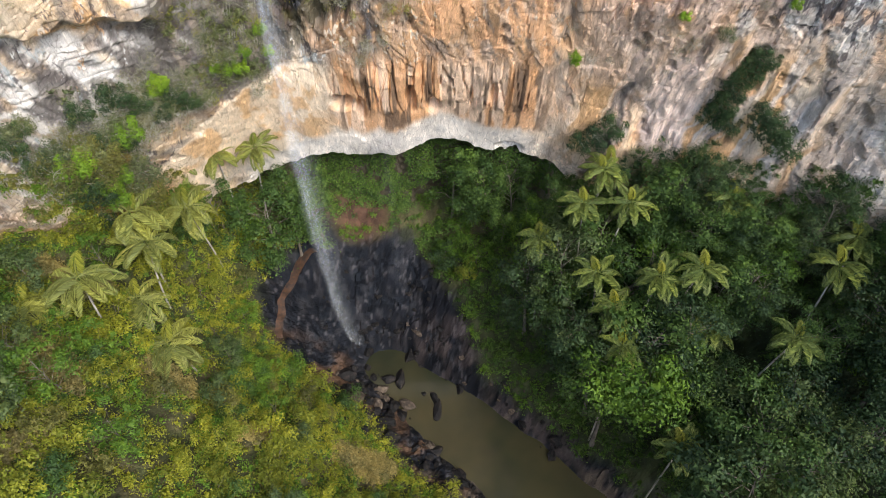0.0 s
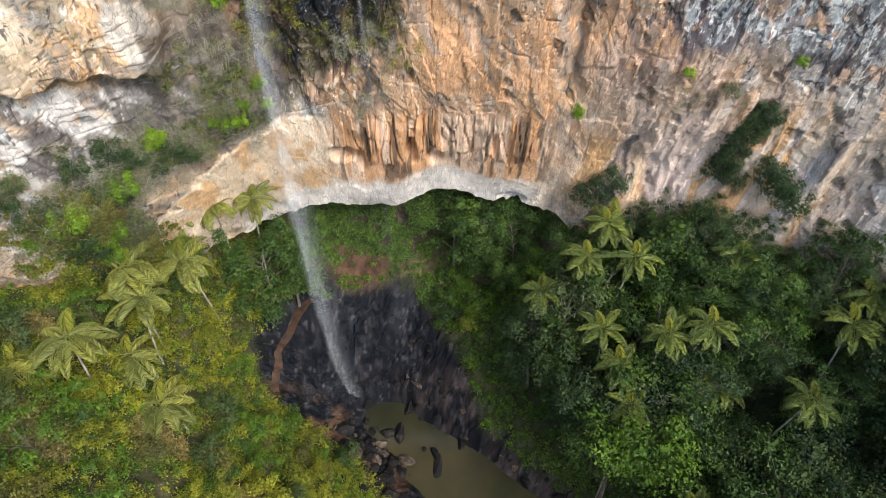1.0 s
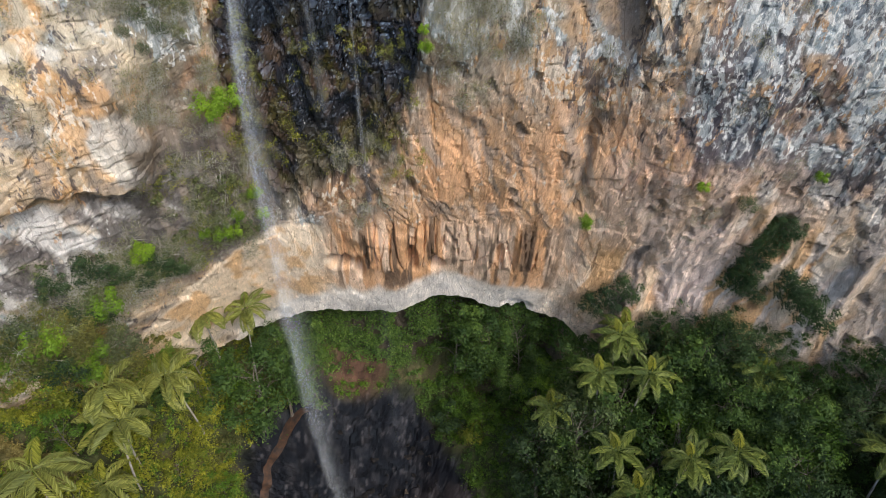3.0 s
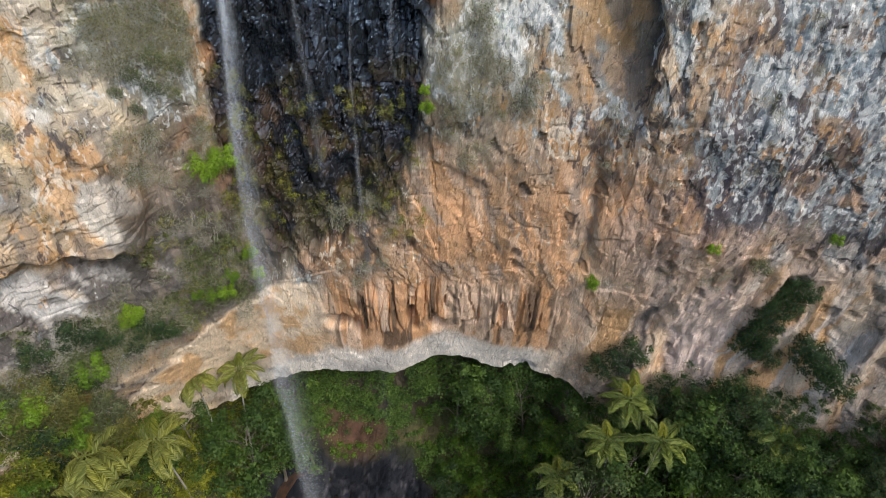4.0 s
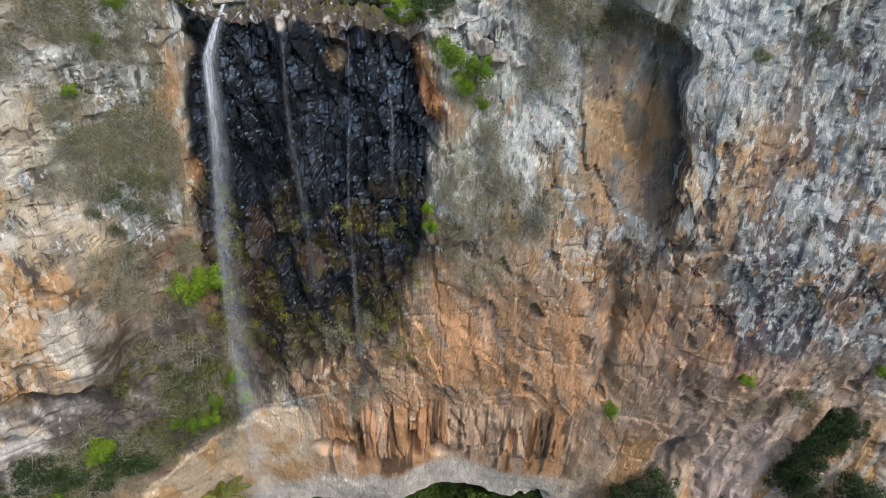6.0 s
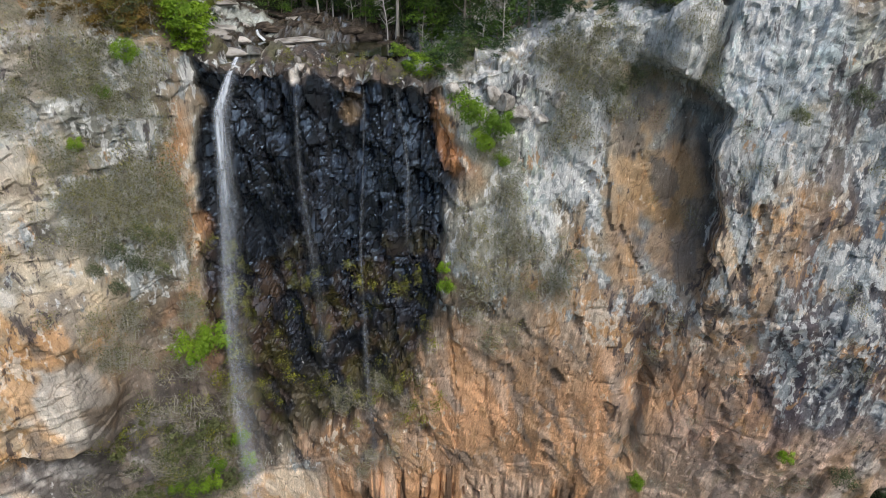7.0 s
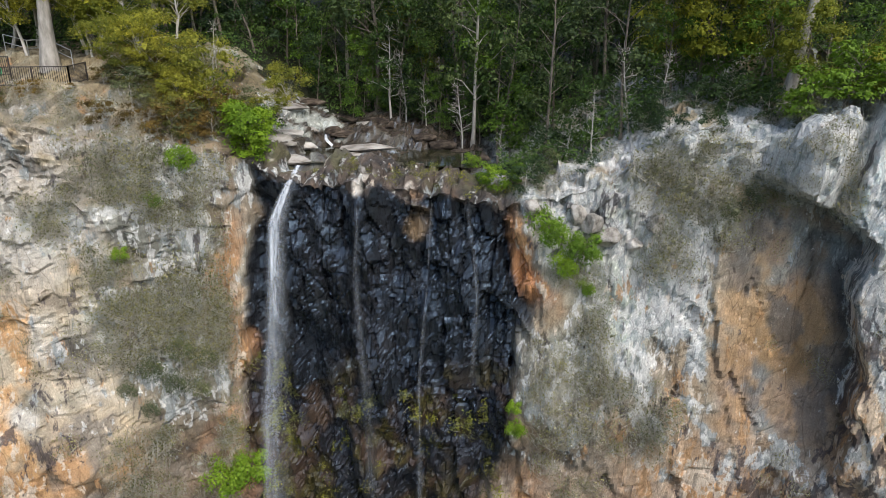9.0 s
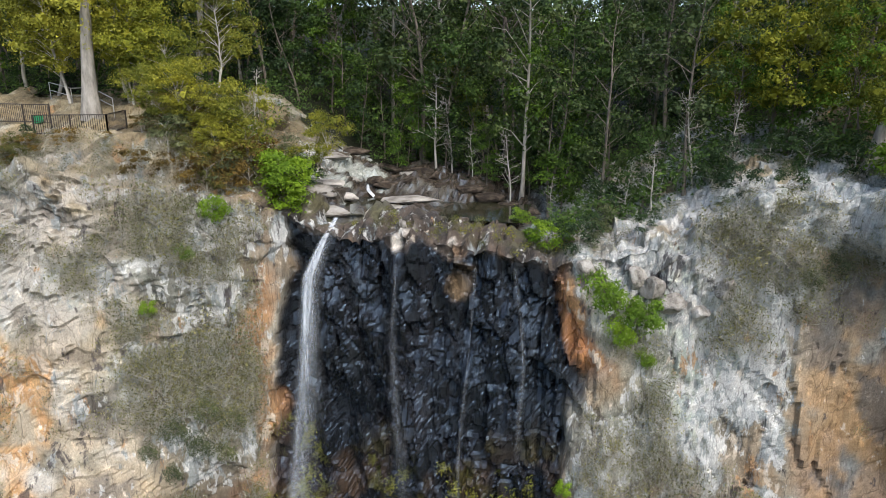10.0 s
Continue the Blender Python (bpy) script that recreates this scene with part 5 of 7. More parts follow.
class Kind:
    """Several shapes of one kind of plant, planted one after another."""

    def __init__(self, shapes, group=""):
        self.shapes, self.used = shapes, set()
        for s in shapes:
            tagged(s, group=group)

    def plant(self, k, x, y, z, turn, size=1.0, tip=0.0, tip_way=0.0, label=""):
        k %= len(self.shapes)
        if k not in self.used:
            self.used.add(k)
            return tagged(at_place(self.shapes[k], x, y, z, turn, size, tip, tip_way), label)
        return copy_at(self.shapes[k], x, y, z, turn, size, tip, tip_way, label)

    def close(self):
        for k, s in enumerate(self.shapes):
            if k not in self.used:
                for o in (*s.children_recursive, s):
                    bpy.data.objects.remove(o)


# palms: feather fronds with drooping leaflets
def frond_mesh(seed, long=4.0, leaf_mat=LEAF_PALM):
    rng = np.random.default_rng(seed)
    s = np.linspace(0, 1, 12)
    droop = rng.uniform(0.65, 1.15)
    rib = np.stack([0.1 * s * rng.normal(), s * long * (1 - 0.18 * droop * s), long * (0.42 * s - droop * 0.75 * s**2.1)], -1)
    soup = Soup().tube(rib, np.linspace(0.055, 0.012, 12), 4)
    n = 44
    u = np.linspace(0.1, 0.99, n)
    base = np.stack([np.interp(u, s, rib[:, k]) for k in range(3)], -1)
    way = unit(np.stack([np.gradient(base[:, k]) for k in range(3)], -1))
    for sgn in (-1, 1):
        out_way = unit(np.array([sgn, 0, 0.0]) + way * 0.75 + np.array([0, 0, -0.42]) + rng.normal(0, 0.07, (n, 3)))
        size = 0.95 * np.sin(np.pi * np.clip(0.12 + 0.8 * u, 0, 1)) ** 0.6 * rng.uniform(0.85, 1.1, n)
        leaves(soup, base + out_way * size[:, None] / 2, np.cross(out_way, way) * -sgn + np.array([0, 0, 0.15]), size, rng, 0.19, 0.4, np.cross(np.cross(out_way, way) * -sgn, out_way))
    return soup.mesh("frond", leaf_mat)


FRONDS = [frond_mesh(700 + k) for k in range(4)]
# the same fronds in the sunlit leaf colour, for palms on the left
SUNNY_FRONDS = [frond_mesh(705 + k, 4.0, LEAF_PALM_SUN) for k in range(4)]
FRESH = frond_mesh(711, 2.4, LEAF_YELLOW)
SHAFT = Soup().tube([(0, 0, -0.9), (0, 0, -0.4), (0, 0, 0.15)], [0.1, 0.15, 0.07], 7).mesh("crownshaft", LEAF_MID, flat=False)
palm_rng = np.random.default_rng(5)


def palm(x, y, top, size=1.0, drift=1.5):
    """A palm whose crown stands at x, y, top; its thin grey trunk leans in from the slope."""
    rng = palm_rng
    a = rng.uniform(0, 2 * np.pi)
    bx, by = x + drift * math.cos(a), y + drift * math.sin(a)
    ground_z = lowland(bx, by)
    root = thing("palm_tree", "tall palm with arching feathery fronds and a thin grey trunk", "palm", "palms in the gorge")
    root.location = (bx, by, ground_z)
    tall = top - ground_z
    s = np.linspace(0, 1, 9)
    pts = np.stack([(x - bx) * s**1.6, (y - by) * s**1.6, -0.5 + (tall - 0.3) * s], -1)
    part("trunk", Soup().tube(pts, np.linspace(0.15, 0.095, 9), 7).mesh("trunk", BARK_PALE, flat=False), root)
    head = part("crown_shaft", SHAFT, root)
    head.location = (x - bx, y - by, tall)
    n = rng.integers(13, 17)
    for k in range(n):
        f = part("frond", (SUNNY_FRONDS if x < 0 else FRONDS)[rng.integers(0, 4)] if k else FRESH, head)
        f.matrix_basis = pose(0, 0, 0, rng.uniform(-38, 22) if k else 48, rng.uniform(-12, 12), 360 / n * k * 1.0 + rng.uniform(-14, 14))
        f.scale = (size * rng.uniform(0.85, 1.08),) * 3
    return root


for spot in ((-36.5, 50.9, 44), (-34.6, 48.2, 42), (-37.9, 40.1, 46), (-43.3, 37.5, 45), (-36.8, 44.3, 36), (-32.4, 39.2, 34), (-33.5, 57.1, 38), (-35.8, 62.5, 42), (-30.4, 64.3, 40.6), (-25.4, 65.6, 40.6)):
    palm(spot[0], spot[1], spot[2] + 1.0, 1.25 if spot[0] < -32 else 1.0)
for spot in ((20.4, 59.9, 44), (23.3, 55, 43), (17.7, 55.9, 42), (12.9, 56.1, 35), (34.8, 54, 45), (19.6, 49.4, 36), (21.4, 45.3, 34.5), (22.2, 41.2, 32), (26, 46, 40), (30.3, 45.7, 42), (33.1, 42.7, 34), (38.8, 36.9, 41), (46.7, 47, 46), (43.3, 43.1, 46), (28.1, 29.9, 28), (21.8, 61.5, 43.2)):
    palm(spot[0], spot[1], spot[2] - 0.8, 0.95)

# forest trees: several grown shapes of each kind
rng = np.random.default_rng(42)
rain = Kind([tree("rainforest_tree", "broad dark green rainforest tree in the gorge", 17, 5.0, 6, 0.28, 30, 150, 0.24, (LEAF_DARK, LEAF_MID, LEAF_DARK)[k], BARK, 300 + k, puff=0.27) for k in range(3)], "trees in the gorge")
leafy = Kind([tree("rainforest_tree", "fresh green broadleaf tree in the gorge", 13, 4.4, 3, 0.2, 26, 140, 0.24, LEAF_MID, BARK, 310 + k, puff=0.28) for k in range(2)], "trees in the gorge")
olive = Kind([tree("rainforest_tree", "sage green dense-crowned tree in the gorge", 16, 4.6, 4, 0.25, 30, 170, 0.19, LEAF_SAGE, BARK, 320 + k, puff=0.25) for k in range(2)], "trees in the gorge")
fresh = Kind([tree("rainforest_tree", "bright fresh green tree among darker trees", 13, 4.4, 3, 0.2, 28, 150, 0.24, LEAF_FRESH, BARK, 325, puff=0.28)], "trees in the gorge")
SHRUBS = (("bright yellow-green shrub on the gorge slope", LEAF_BRIGHT, 3.4, 2.3), ("spreading yellow-green shrub on the gorge slope", LEAF_BRIGHT, 2.4, 2.6), ("green shrub on the gorge slope", LEAF_MID, 3.2, 2.1), ("fresh green shrub on the gorge slope", LEAF_FRESH, 3.6, 2.2), ("olive grey shrub on the gorge slope", LEAF_OLIVE, 3.0, 2.0), ("deep green shrub on the gorge slope", LEAF_DARK, 4.0, 2.2))
shrub = Kind([tree("shrub", lab, high, wide_, 0.3, 0.06, 11, 95, 0.2, leaf_mat, BARK, 330 + k, "shrub", puff=0.36) for k, (lab, leaf_mat, high, wide_) in enumerate(SHRUBS)], "shrubs on the slope")
small = Kind([tree("small_tree", lab, 7.5, 3.2, 1.6, 0.12, 20, 125, 0.21, leaf_mat, BARK, 350 + k, puff=0.3) for k, (lab, leaf_mat) in enumerate((("fresh green small tree on the slope", LEAF_FRESH), ("sage green small tree on the slope", LEAF_SAGE), ("yellow-green small tree on the slope", LEAF_BRIGHT)))], "small trees on the slope")


def crown_at(kind, k, x, y, top, tall, turn):
    """Plants a tree so that its top reaches the given height."""
    base = lowland(x, y)
    kind.plant(k, x, y, base, turn, max(0.35, (top - base) / tall))


for k, (x, y, top) in enumerate(((32, 57, 47), (34.5, 53, 44), (29, 60, 45), (47, 38, 38), (42, 28, 36), (37, 24, 34), (48, 30, 40), (52, 42, 44), (24, 62, 42), (17, 60, 33), (40, 58, 46), (56, 52, 50), (34, 38, 31), (41, 34, 33))):
    crown_at(rain, k, x, y, top, 17, 70 * k)
for k, (x, y, top) in enumerate(((-27, 63.5, 34.5), (-31.5, 61.5, 36), (-23.2, 66, 33.5), (-34.5, 59.5, 37), (-19.5, 69, 31), (14.7, 55.5, 31), (34, 47, 39), (-39.9, 28, 27), (-46, 35.4, 30), (-33, 30, 28), (20.5, 53, 30), (9.5, 67, 29), (13, 65, 32), (16.5, 63, 33), (4.5, 71.5, 33), (11, 69, 33), (1.5, 73, 35), (7.5, 72, 33))):
    crown_at(leafy, k, x, y, top, 13, 50 * k)
for k, (x, y, top) in enumerate(((42.3, 48.5, 46), (35.5, 30.5, 33.5), (43, 27, 36), (-45.3, 26.2, 30), (44, 55, 48))):
    crown_at(olive, k, x, y, top, 16, 95 * k)
for k, (x, y, top) in enumerate(((16.3, 60.9, 33), (27.8, 41.3, 33.5), (38.2, 50, 43), (24, 50.5, 36), (12.6, 61, 29))):
    crown_at(fresh, 0, x, y, top, 13, 77 * k)
for k, (x, y, top) in enumerate(((20.4, 57.5, 39), (23.3, 52.3, 38.5), (17.7, 53.4, 37), (12.9, 54.5, 30.5), (34.8, 51, 41), (19.6, 47, 31.5), (21.8, 43, 29.5), (22.8, 39, 27), (26, 43.5, 35), (30.3, 43, 37.5), (33.1, 40, 29.5), (38.8, 34.2, 36.5), (46.7, 44, 42), (43.3, 40.5, 41.5), (17, 57.8, 33), (27, 46.5, 34), (31.5, 39.5, 31))):
    crown_at((leafy, rain, olive, rain)[k % 4], k, x, y, top, (13, 17, 16, 17)[k % 4], 83 * k)
for k, (x, y, top) in enumerate(((29, 58, 46), (31, 55, 45), (35, 55.5, 47), (38, 52, 46), (36, 50, 43), (33, 58, 48), (27, 58.5, 44))):
    crown_at((leafy, rain, olive)[k % 3], k, x, y, top, (13, 17, 16)[k % 3], 61 * k)
for _ in range(180):
    x, y = rng.uniform(12, 62), rng.uniform(12, 64)
    d, s, side = (float(a[0]) for a in pool_side(np.array([x]), np.array([y])))
    if d > 17.5 and side > 0 and y < float(wall(np.array([x]), np.array([40.0]))[0]) - 2:
        top = 30 + 0.5 * (x - 12) + 0.25 * (y - 40) + rng.uniform(-6, 3)
        kind = (rain, rain, leafy, leafy, olive)[int(rng.integers(5))]
        crown_at(kind, int(rng.integers(3)), x, y, top, 17, rng.uniform(0, 360))
def on_track(x, y):
    """Where the footpath round the bowl runs, and the bowl inside it."""
    a = np.degrees(np.arctan2(y - POOL_A[1], x - POOL_A[0])) % 360
    return (np.hypot(x - POOL_A[0], y - POOL_A[1]) < 18.6) & (a > 118) & (a < 184)


def meadow(x, y):
    """Open dry grass on the slope: 1 inside a patch."""
    warp = fbm(x * 0.2, y * 0.2, 3, 68)
    return sum(1 - smooth(0.5, 1.2, np.hypot(x - a, y - b) / r + 0.9 * warp) for a, b, r in ((-39, 31, 3.4), (-36, 20, 4.5), (-24, 32, 2.2), (-11, 33.5, 4.2), (-33, 36, 2.5), (-44, 44, 4)))


def open_slope(x, y, gap):
    """Whether a plant may stand there: off the bare rock, the track and the wall."""
    d, s, side = (float(a[0]) for a in pool_side(np.array([x]), np.array([y])))
    clear = d > float(bare_reach(np.array([x]), np.array([y]), np.array([s]))[0]) + gap
    return clear and y < float(wall(np.array([x]), np.array([40.0]))[0]) + 1 and not on_track(x, y), side


for k, (x, y, high) in enumerate(((-44.7, 34.5, 7.5), (-40.2, 30.9, 7), (-36.1, 28.3, 6.5), (-33.5, 31, 5.5), (-47, 31, 8), (-29.6, 52.5, 5), (-28.6, 43.3, 6.5), (-25.5, 41.5, 5.5), (-31, 47, 5), (-27, 36, 6), (-22, 37, 5), (-38, 24, 7), (-31, 25, 6.5), (-24, 29, 6), (-43, 40, 6), (-52, 40, 8), (-50, 48, 8), (-40, 47, 6), (-45, 52, 7), (-18.5, 33, 4.5), (-27.5, 64, 6), (-24, 68, 6.5), (-30.5, 64.5, 6.5), (-33, 62, 6), (-20.5, 71.5, 6), (-27, 70.5, 7), (-17, 22, 6), (-36, 35, 5))):
    if open_slope(x, y, 0.5)[0]:
        small.plant((0, 1, 0, 2, 1)[k % 5], x, y, lowland(x, y), 47 * k, high / 7.5)
for _ in range(430):
    x, y = rng.uniform(-58, 12), rng.uniform(16, 77)
    free, side = open_slope(x, y, 0.6)
    if free and (side < 0 or y > 62) and rng.uniform() < 0.8 and float(meadow(np.array([x]), np.array([y]))[0]) < 0.55:
        lush = float(fbm(np.array([x * 0.09]), np.array([y * 0.09]), 3, 69)[0])
        under_lip = y > 64 and x > -22
        k = (2, 3, 5, 3)[int(rng.integers(4))] if under_lip and rng.uniform() < 0.7 else (0, 1)[int(rng.integers(2))] if lush > -0.02 else (2, 3, 4, 0)[int(rng.integers(4))] if lush < -0.14 else int(rng.integers(5))
        shrub.plant(k, x, y, lowland(x, y), rng.uniform(0, 360), rng.uniform(0.5, 1.25) + (0.2 if lush < -0.08 and y < 38 else 0))
for _ in range(70):
    x, y = rng.uniform(4, 52), rng.uniform(14, 70)
    free, side = open_slope(x, y, 5.5)
    if free and side > 0:
        shrub.plant((2, 3, 5)[int(rng.integers(3))], x, y, lowland(x, y), rng.uniform(0, 360), rng.uniform(0.6, 1.4))
for kind in (rain, leafy, olive, fresh, shrub, small):
    kind.close()


def cover(name, label, count, leaf, mat, seed, where, small_r, large_r, n=46):
    """Low growth over the slopes in rounded clumps, with gaps between them."""
    rng = np.random.default_rng(seed)
    x, y, keep = where(rng, count)
    keep = keep & ~on_track(x, y) & (fbm(x * 0.3, y * 0.3, 3, seed) > -0.3)
    x, y = x[keep], y[keep]
    r = rng.uniform(small_r, large_r, len(x)) * (0.75 + 0.6 * vnoise(x * 0.2, y * 0.2, seed + 3))
    z = gorge(x, y) + 0.25 * r
    soup = Soup()
    for i in range(len(x)):
        tussock(soup, np.array([x[i], y[i], z[i]]), r[i], int(n * (0.6 + 0.5 * r[i])), leaf, rng, squash=0.8, core=0.55)
    return tagged(part(name, soup.mesh(name, mat)), label, "undergrowth", kind="stuff")


def slope_spots(x0, x1, y0, y1, nearest, side_sign):
    def pick(rng, count):
        x, y = rng.uniform(x0, x1, count), rng.uniform(y0, y1, count)
        d, s, side = pool_side(x, y)
        clear = d > bare_reach(x, y, s) + nearest
        return x, y, clear & (side * side_sign > -2 if side_sign else d > 0) & (y < 77) & (meadow(x, y) < 0.55)
    return pick


def dry_spots(rng, count):
    x, y = rng.uniform(-56, -4, count), rng.uniform(14, 46, count)
    return x, y, (meadow(x, y) > 0.35 * rng.uniform(0, 1, count) + 0.3) & (pool_side(x, y)[0] > 5)


cover("dry_grass", "patches of tan dry grass on the slope", 15000, 0.26, LEAF_TAN, 64, dry_spots, 0.3, 0.7)
cover("undergrowth", "bright yellow-green undergrowth on the sunny slope", 4600, 0.21, LEAF_BRIGHT, 61, slope_spots(-60, 0, 10, 77, -0.3, -1), 0.5, 1.3)
cover("undergrowth", "fresh green vines and ferns on the slope", 2300, 0.21, LEAF_FRESH, 62, slope_spots(-60, 16, 14, 77, 0.0, 0), 0.5, 1.3)
cover("undergrowth", "darker green ferns on the slope", 1500, 0.2, LEAF_MID, 73, slope_spots(-60, 12, 14, 77, 0.2, 0), 0.5, 1.2)
cover("undergrowth", "dark green ground plants under the trees", 2600, 0.26, LEAF_MID, 63, slope_spots(-6, 56, 10, 74, 0.5, 1), 0.6, 1.4)

def bank_spots(rng, count):
    x, y = rng.uniform(-4, 42, count), rng.uniform(12, 68, count)
    d, s, side = pool_side(x, y)
    edge_ = d - bare_reach(x, y, s)
    return x, y, (side > 0) & (edge_ > -0.4) & (edge_ < 7 + 3 * fbm(x * 0.2, y * 0.2, 2, 71))


cover("undergrowth", "bright green moss and herbs along the pool's bank", 2400, 0.2, LEAF_FRESH, 72, bank_spots, 0.35, 0.9)
cover("undergrowth", "green growth further down the valley", 2600, 0.5, LEAF_BRIGHT, 70, slope_spots(-70, 70, -60, 15, -1, 0), 1.2, 2.4, 26)


# ferns and moss over the hollow wall under the lip
hr = np.random.default_rng(66)
cols_ = hr.integers(np.searchsorted(gx, -35), np.searchsorted(gx, 21), 60000)
zz_ = hr.uniform(12, 36.5, 60000)
rows_ = ((zz_ - 10) / (RIM[0][cols_] - 10) * (NV - 1)).astype(int)
keep_ = (zz_ < lipz[rows_, cols_] - 0.4) & (fbm(gx[cols_] * 0.3, zz_ * 0.3, 3, 67) > -0.35)
cols_, rows_ = cols_[keep_], rows_[keep_]
soup = Soup()
leaflets(soup, P[rows_, cols_] + np.stack([0 * cols_, -hr.uniform(0.1, 1.3, len(cols_)), hr.uniform(-0.3, 0.6, len(cols_))], -1), np.array([0, -0.6, 0.9]) + hr.normal(0, 0.4, (len(cols_), 3)), 0.28, hr)
tagged(part("hanging_plants", soup.mesh("hanging_plants", LEAF_MID)), "green ferns and creepers under the cliff's lip", "undergrowth", kind="stuff")

def skirt_growth(label, count, mat, seed, x0, x1, z0, z1, leaf=0.19):
    """Bushy growth that climbs the foot of the wall, thinning upwards."""
    r = np.random.default_rng(seed)
    soup = Soup()
    for _ in range(count):
        x = r.uniform(x0, x1)
        z = z0 + (z1 - z0) * r.uniform() ** 1.5
        if float(fbm(np.array([x * 0.22]), np.array([z * 0.16]), 3, 450)[0]) + 0.1 * r.normal() < 0.75 * (z - z0) / (z1 - z0) - 0.35:
            continue
        p, n = on_wall(x, z)
        size = r.uniform(0.5, 1.2)
        tussock(soup, p + n * 0.3 * size, size, int(70 * size), leaf, r, squash=0.9, core=0.5)
    tagged(part("wall_growth", soup.mesh("wall_growth", mat)), label, "undergrowth", kind="stuff")


skirt_growth("olive and yellow-green growth up the wall's foot", 520, LEAF_BRIGHT, 451, -47, -35, 32, 53)
skirt_growth("green ferny growth up the wall's foot", 420, LEAF_FRESH, 452, -47, -34.5, 32, 55)
skirt_growth("grey-olive scrub up the wall's foot", 520, LEAF_OLIVE, 453, -45, -34, 36, 60, 0.16)
skirt_growth("brown-grey bushes below the near wall", 300, LEAF_DUSTY, 454, -38, -21, 53.5, 66, 0.15)

# the muddy track that skirts the bowl
m, nt, bsdf, _ = material("red_mud")
mud = put_noise(nt, 1.4, 6)
nt.links.new(ramp(nt, mud.outputs[0], [(0.32, (0.012, 0.009, 0.008)), (0.48, (0.04, 0.02, 0.011)), (0.7, (0.075, 0.034, 0.015))]), bsdf.inputs["Base Color"])
bsdf.inputs["Roughness"].default_value = 0.7
bump(nt, bsdf, mud.outputs[0], 0.5, 0.1)
ta, tb = np.meshgrid(np.radians(np.linspace(186, 134, 40)), np.linspace(-1.4, 1.4, 9), indexing="ij")
reach_ = 17.0 + tb * (0.75 + 0.35 * fbm(ta * 6, tb * 0.6, 3, 449)) + 0.8 * np.sin(3 * ta)
tx_, ty_ = POOL_A[0] + reach_ * np.cos(ta), POOL_A[1] + reach_ * np.sin(ta)
tz_ = gorge(tx_[:, 4:5] + 0 * tb, ty_[:, 4:5] + 0 * tb) + 0.55 + 0.15 * fbm(tx_, ty_, 2, 409)
tagged(part("footpath", mesh_of("footpath", np.stack([tx_, ty_, tz_], -1).reshape(-1, 3), grid_faces(*tx_.shape), m, flat=False)), "narrow red-brown mud track round the bowl", "path", kind="structure")

# ---- the forest above the rim ----
tall = Kind([tree("forest_tree", "tall thin-trunked dark green forest tree", 20, 4.0, 3.5, 0.16, 26, 84, 0.23, (LEAF_DARK, LEAF_SAGE, LEAF_MID, LEAF_SAGE)[k], BARK_PALE if k == 1 else BARK, 400 + k, lean=0.06, puff=0.32, core=0.36, up=0.3, squash=0.95) for k in range(4)], "forest above the cliff")
mid_trees = Kind([tree("forest_tree", lab, 10, 2.8, 0.5, 0.09, 20, 125, 0.19, leaf_mat, BARK, 410 + k, lean=0.08, puff=0.32, core=0.36, up=0.3, squash=0.95) for k, (lab, leaf_mat) in enumerate((("slender green understorey tree", LEAF_MID), ("dark green understorey tree", LEAF_DARK), ("fresh green understorey tree", LEAF_FRESH)))], "forest above the cliff")
sunny = Kind([tree("wattle_tree", "yellow-green rounded tree beside the lookout", 9, 3.0, 2.4, 0.14, 34, 240, 0.15, (LEAF_YELLOW, LEAF_BRIGHT, LEAF_YELLOW)[k], TWIG, 420 + k, lean=0.12, puff=0.34, core=0.5, up=0.3, squash=0.85) for k in range(3)], "trees by the lookout")
glow = Kind([tree("forest_tree", "bright yellow-green tree at the forest edge", 9, 3.2, 2.6, 0.12, 26, 170, 0.17, LEAF_BRIGHT, BARK, 426, lean=0.1, puff=0.32, up=0.3, squash=0.85)], "forest above the cliff")
bright = Kind([tree("bush", "vivid green leafy bush on the rock", 2.5, 1.3, 0.3, 0.05, 17, 90, 0.16, LEAF_VIVID, BARK, 430 + k, "shrub", puff=0.42, core=0.3) for k in range(3)], "bushes on the cliff")
lush = Kind([tree("bush", "dense round vivid green bush at the brink", 3.0, 1.5, 0.1, 0.06, 30, 150, 0.13, LEAF_VIVID, BARK, 436, "shrub", puff=0.42)], "bushes on the cliff")
dark_bush = Kind([tree("bush", "dark green scrubby bush on the rock", 2.6, 1.6, 0.2, 0.06, 13, 100, 0.16, LEAF_DARK if k else LEAF_DUSTY, TWIG, 440 + k, "shrub", puff=0.4, core=0.25 * k) for k in range(2)], "bushes on the cliff")
rusty = Kind([tree("bush", lab, 2.8, 1.9, 0.4, 0.06, 14, 120, 0.12, leaf_mat, TWIG, 450 + k, "shrub", puff=0.36, core=0.4) for k, (lab, leaf_mat) in enumerate((("olive heath bush at the rim", LEAF_OLIVE), ("rust-brown heath bush at the rim", LEAF_RUST)))], "bushes on the cliff")


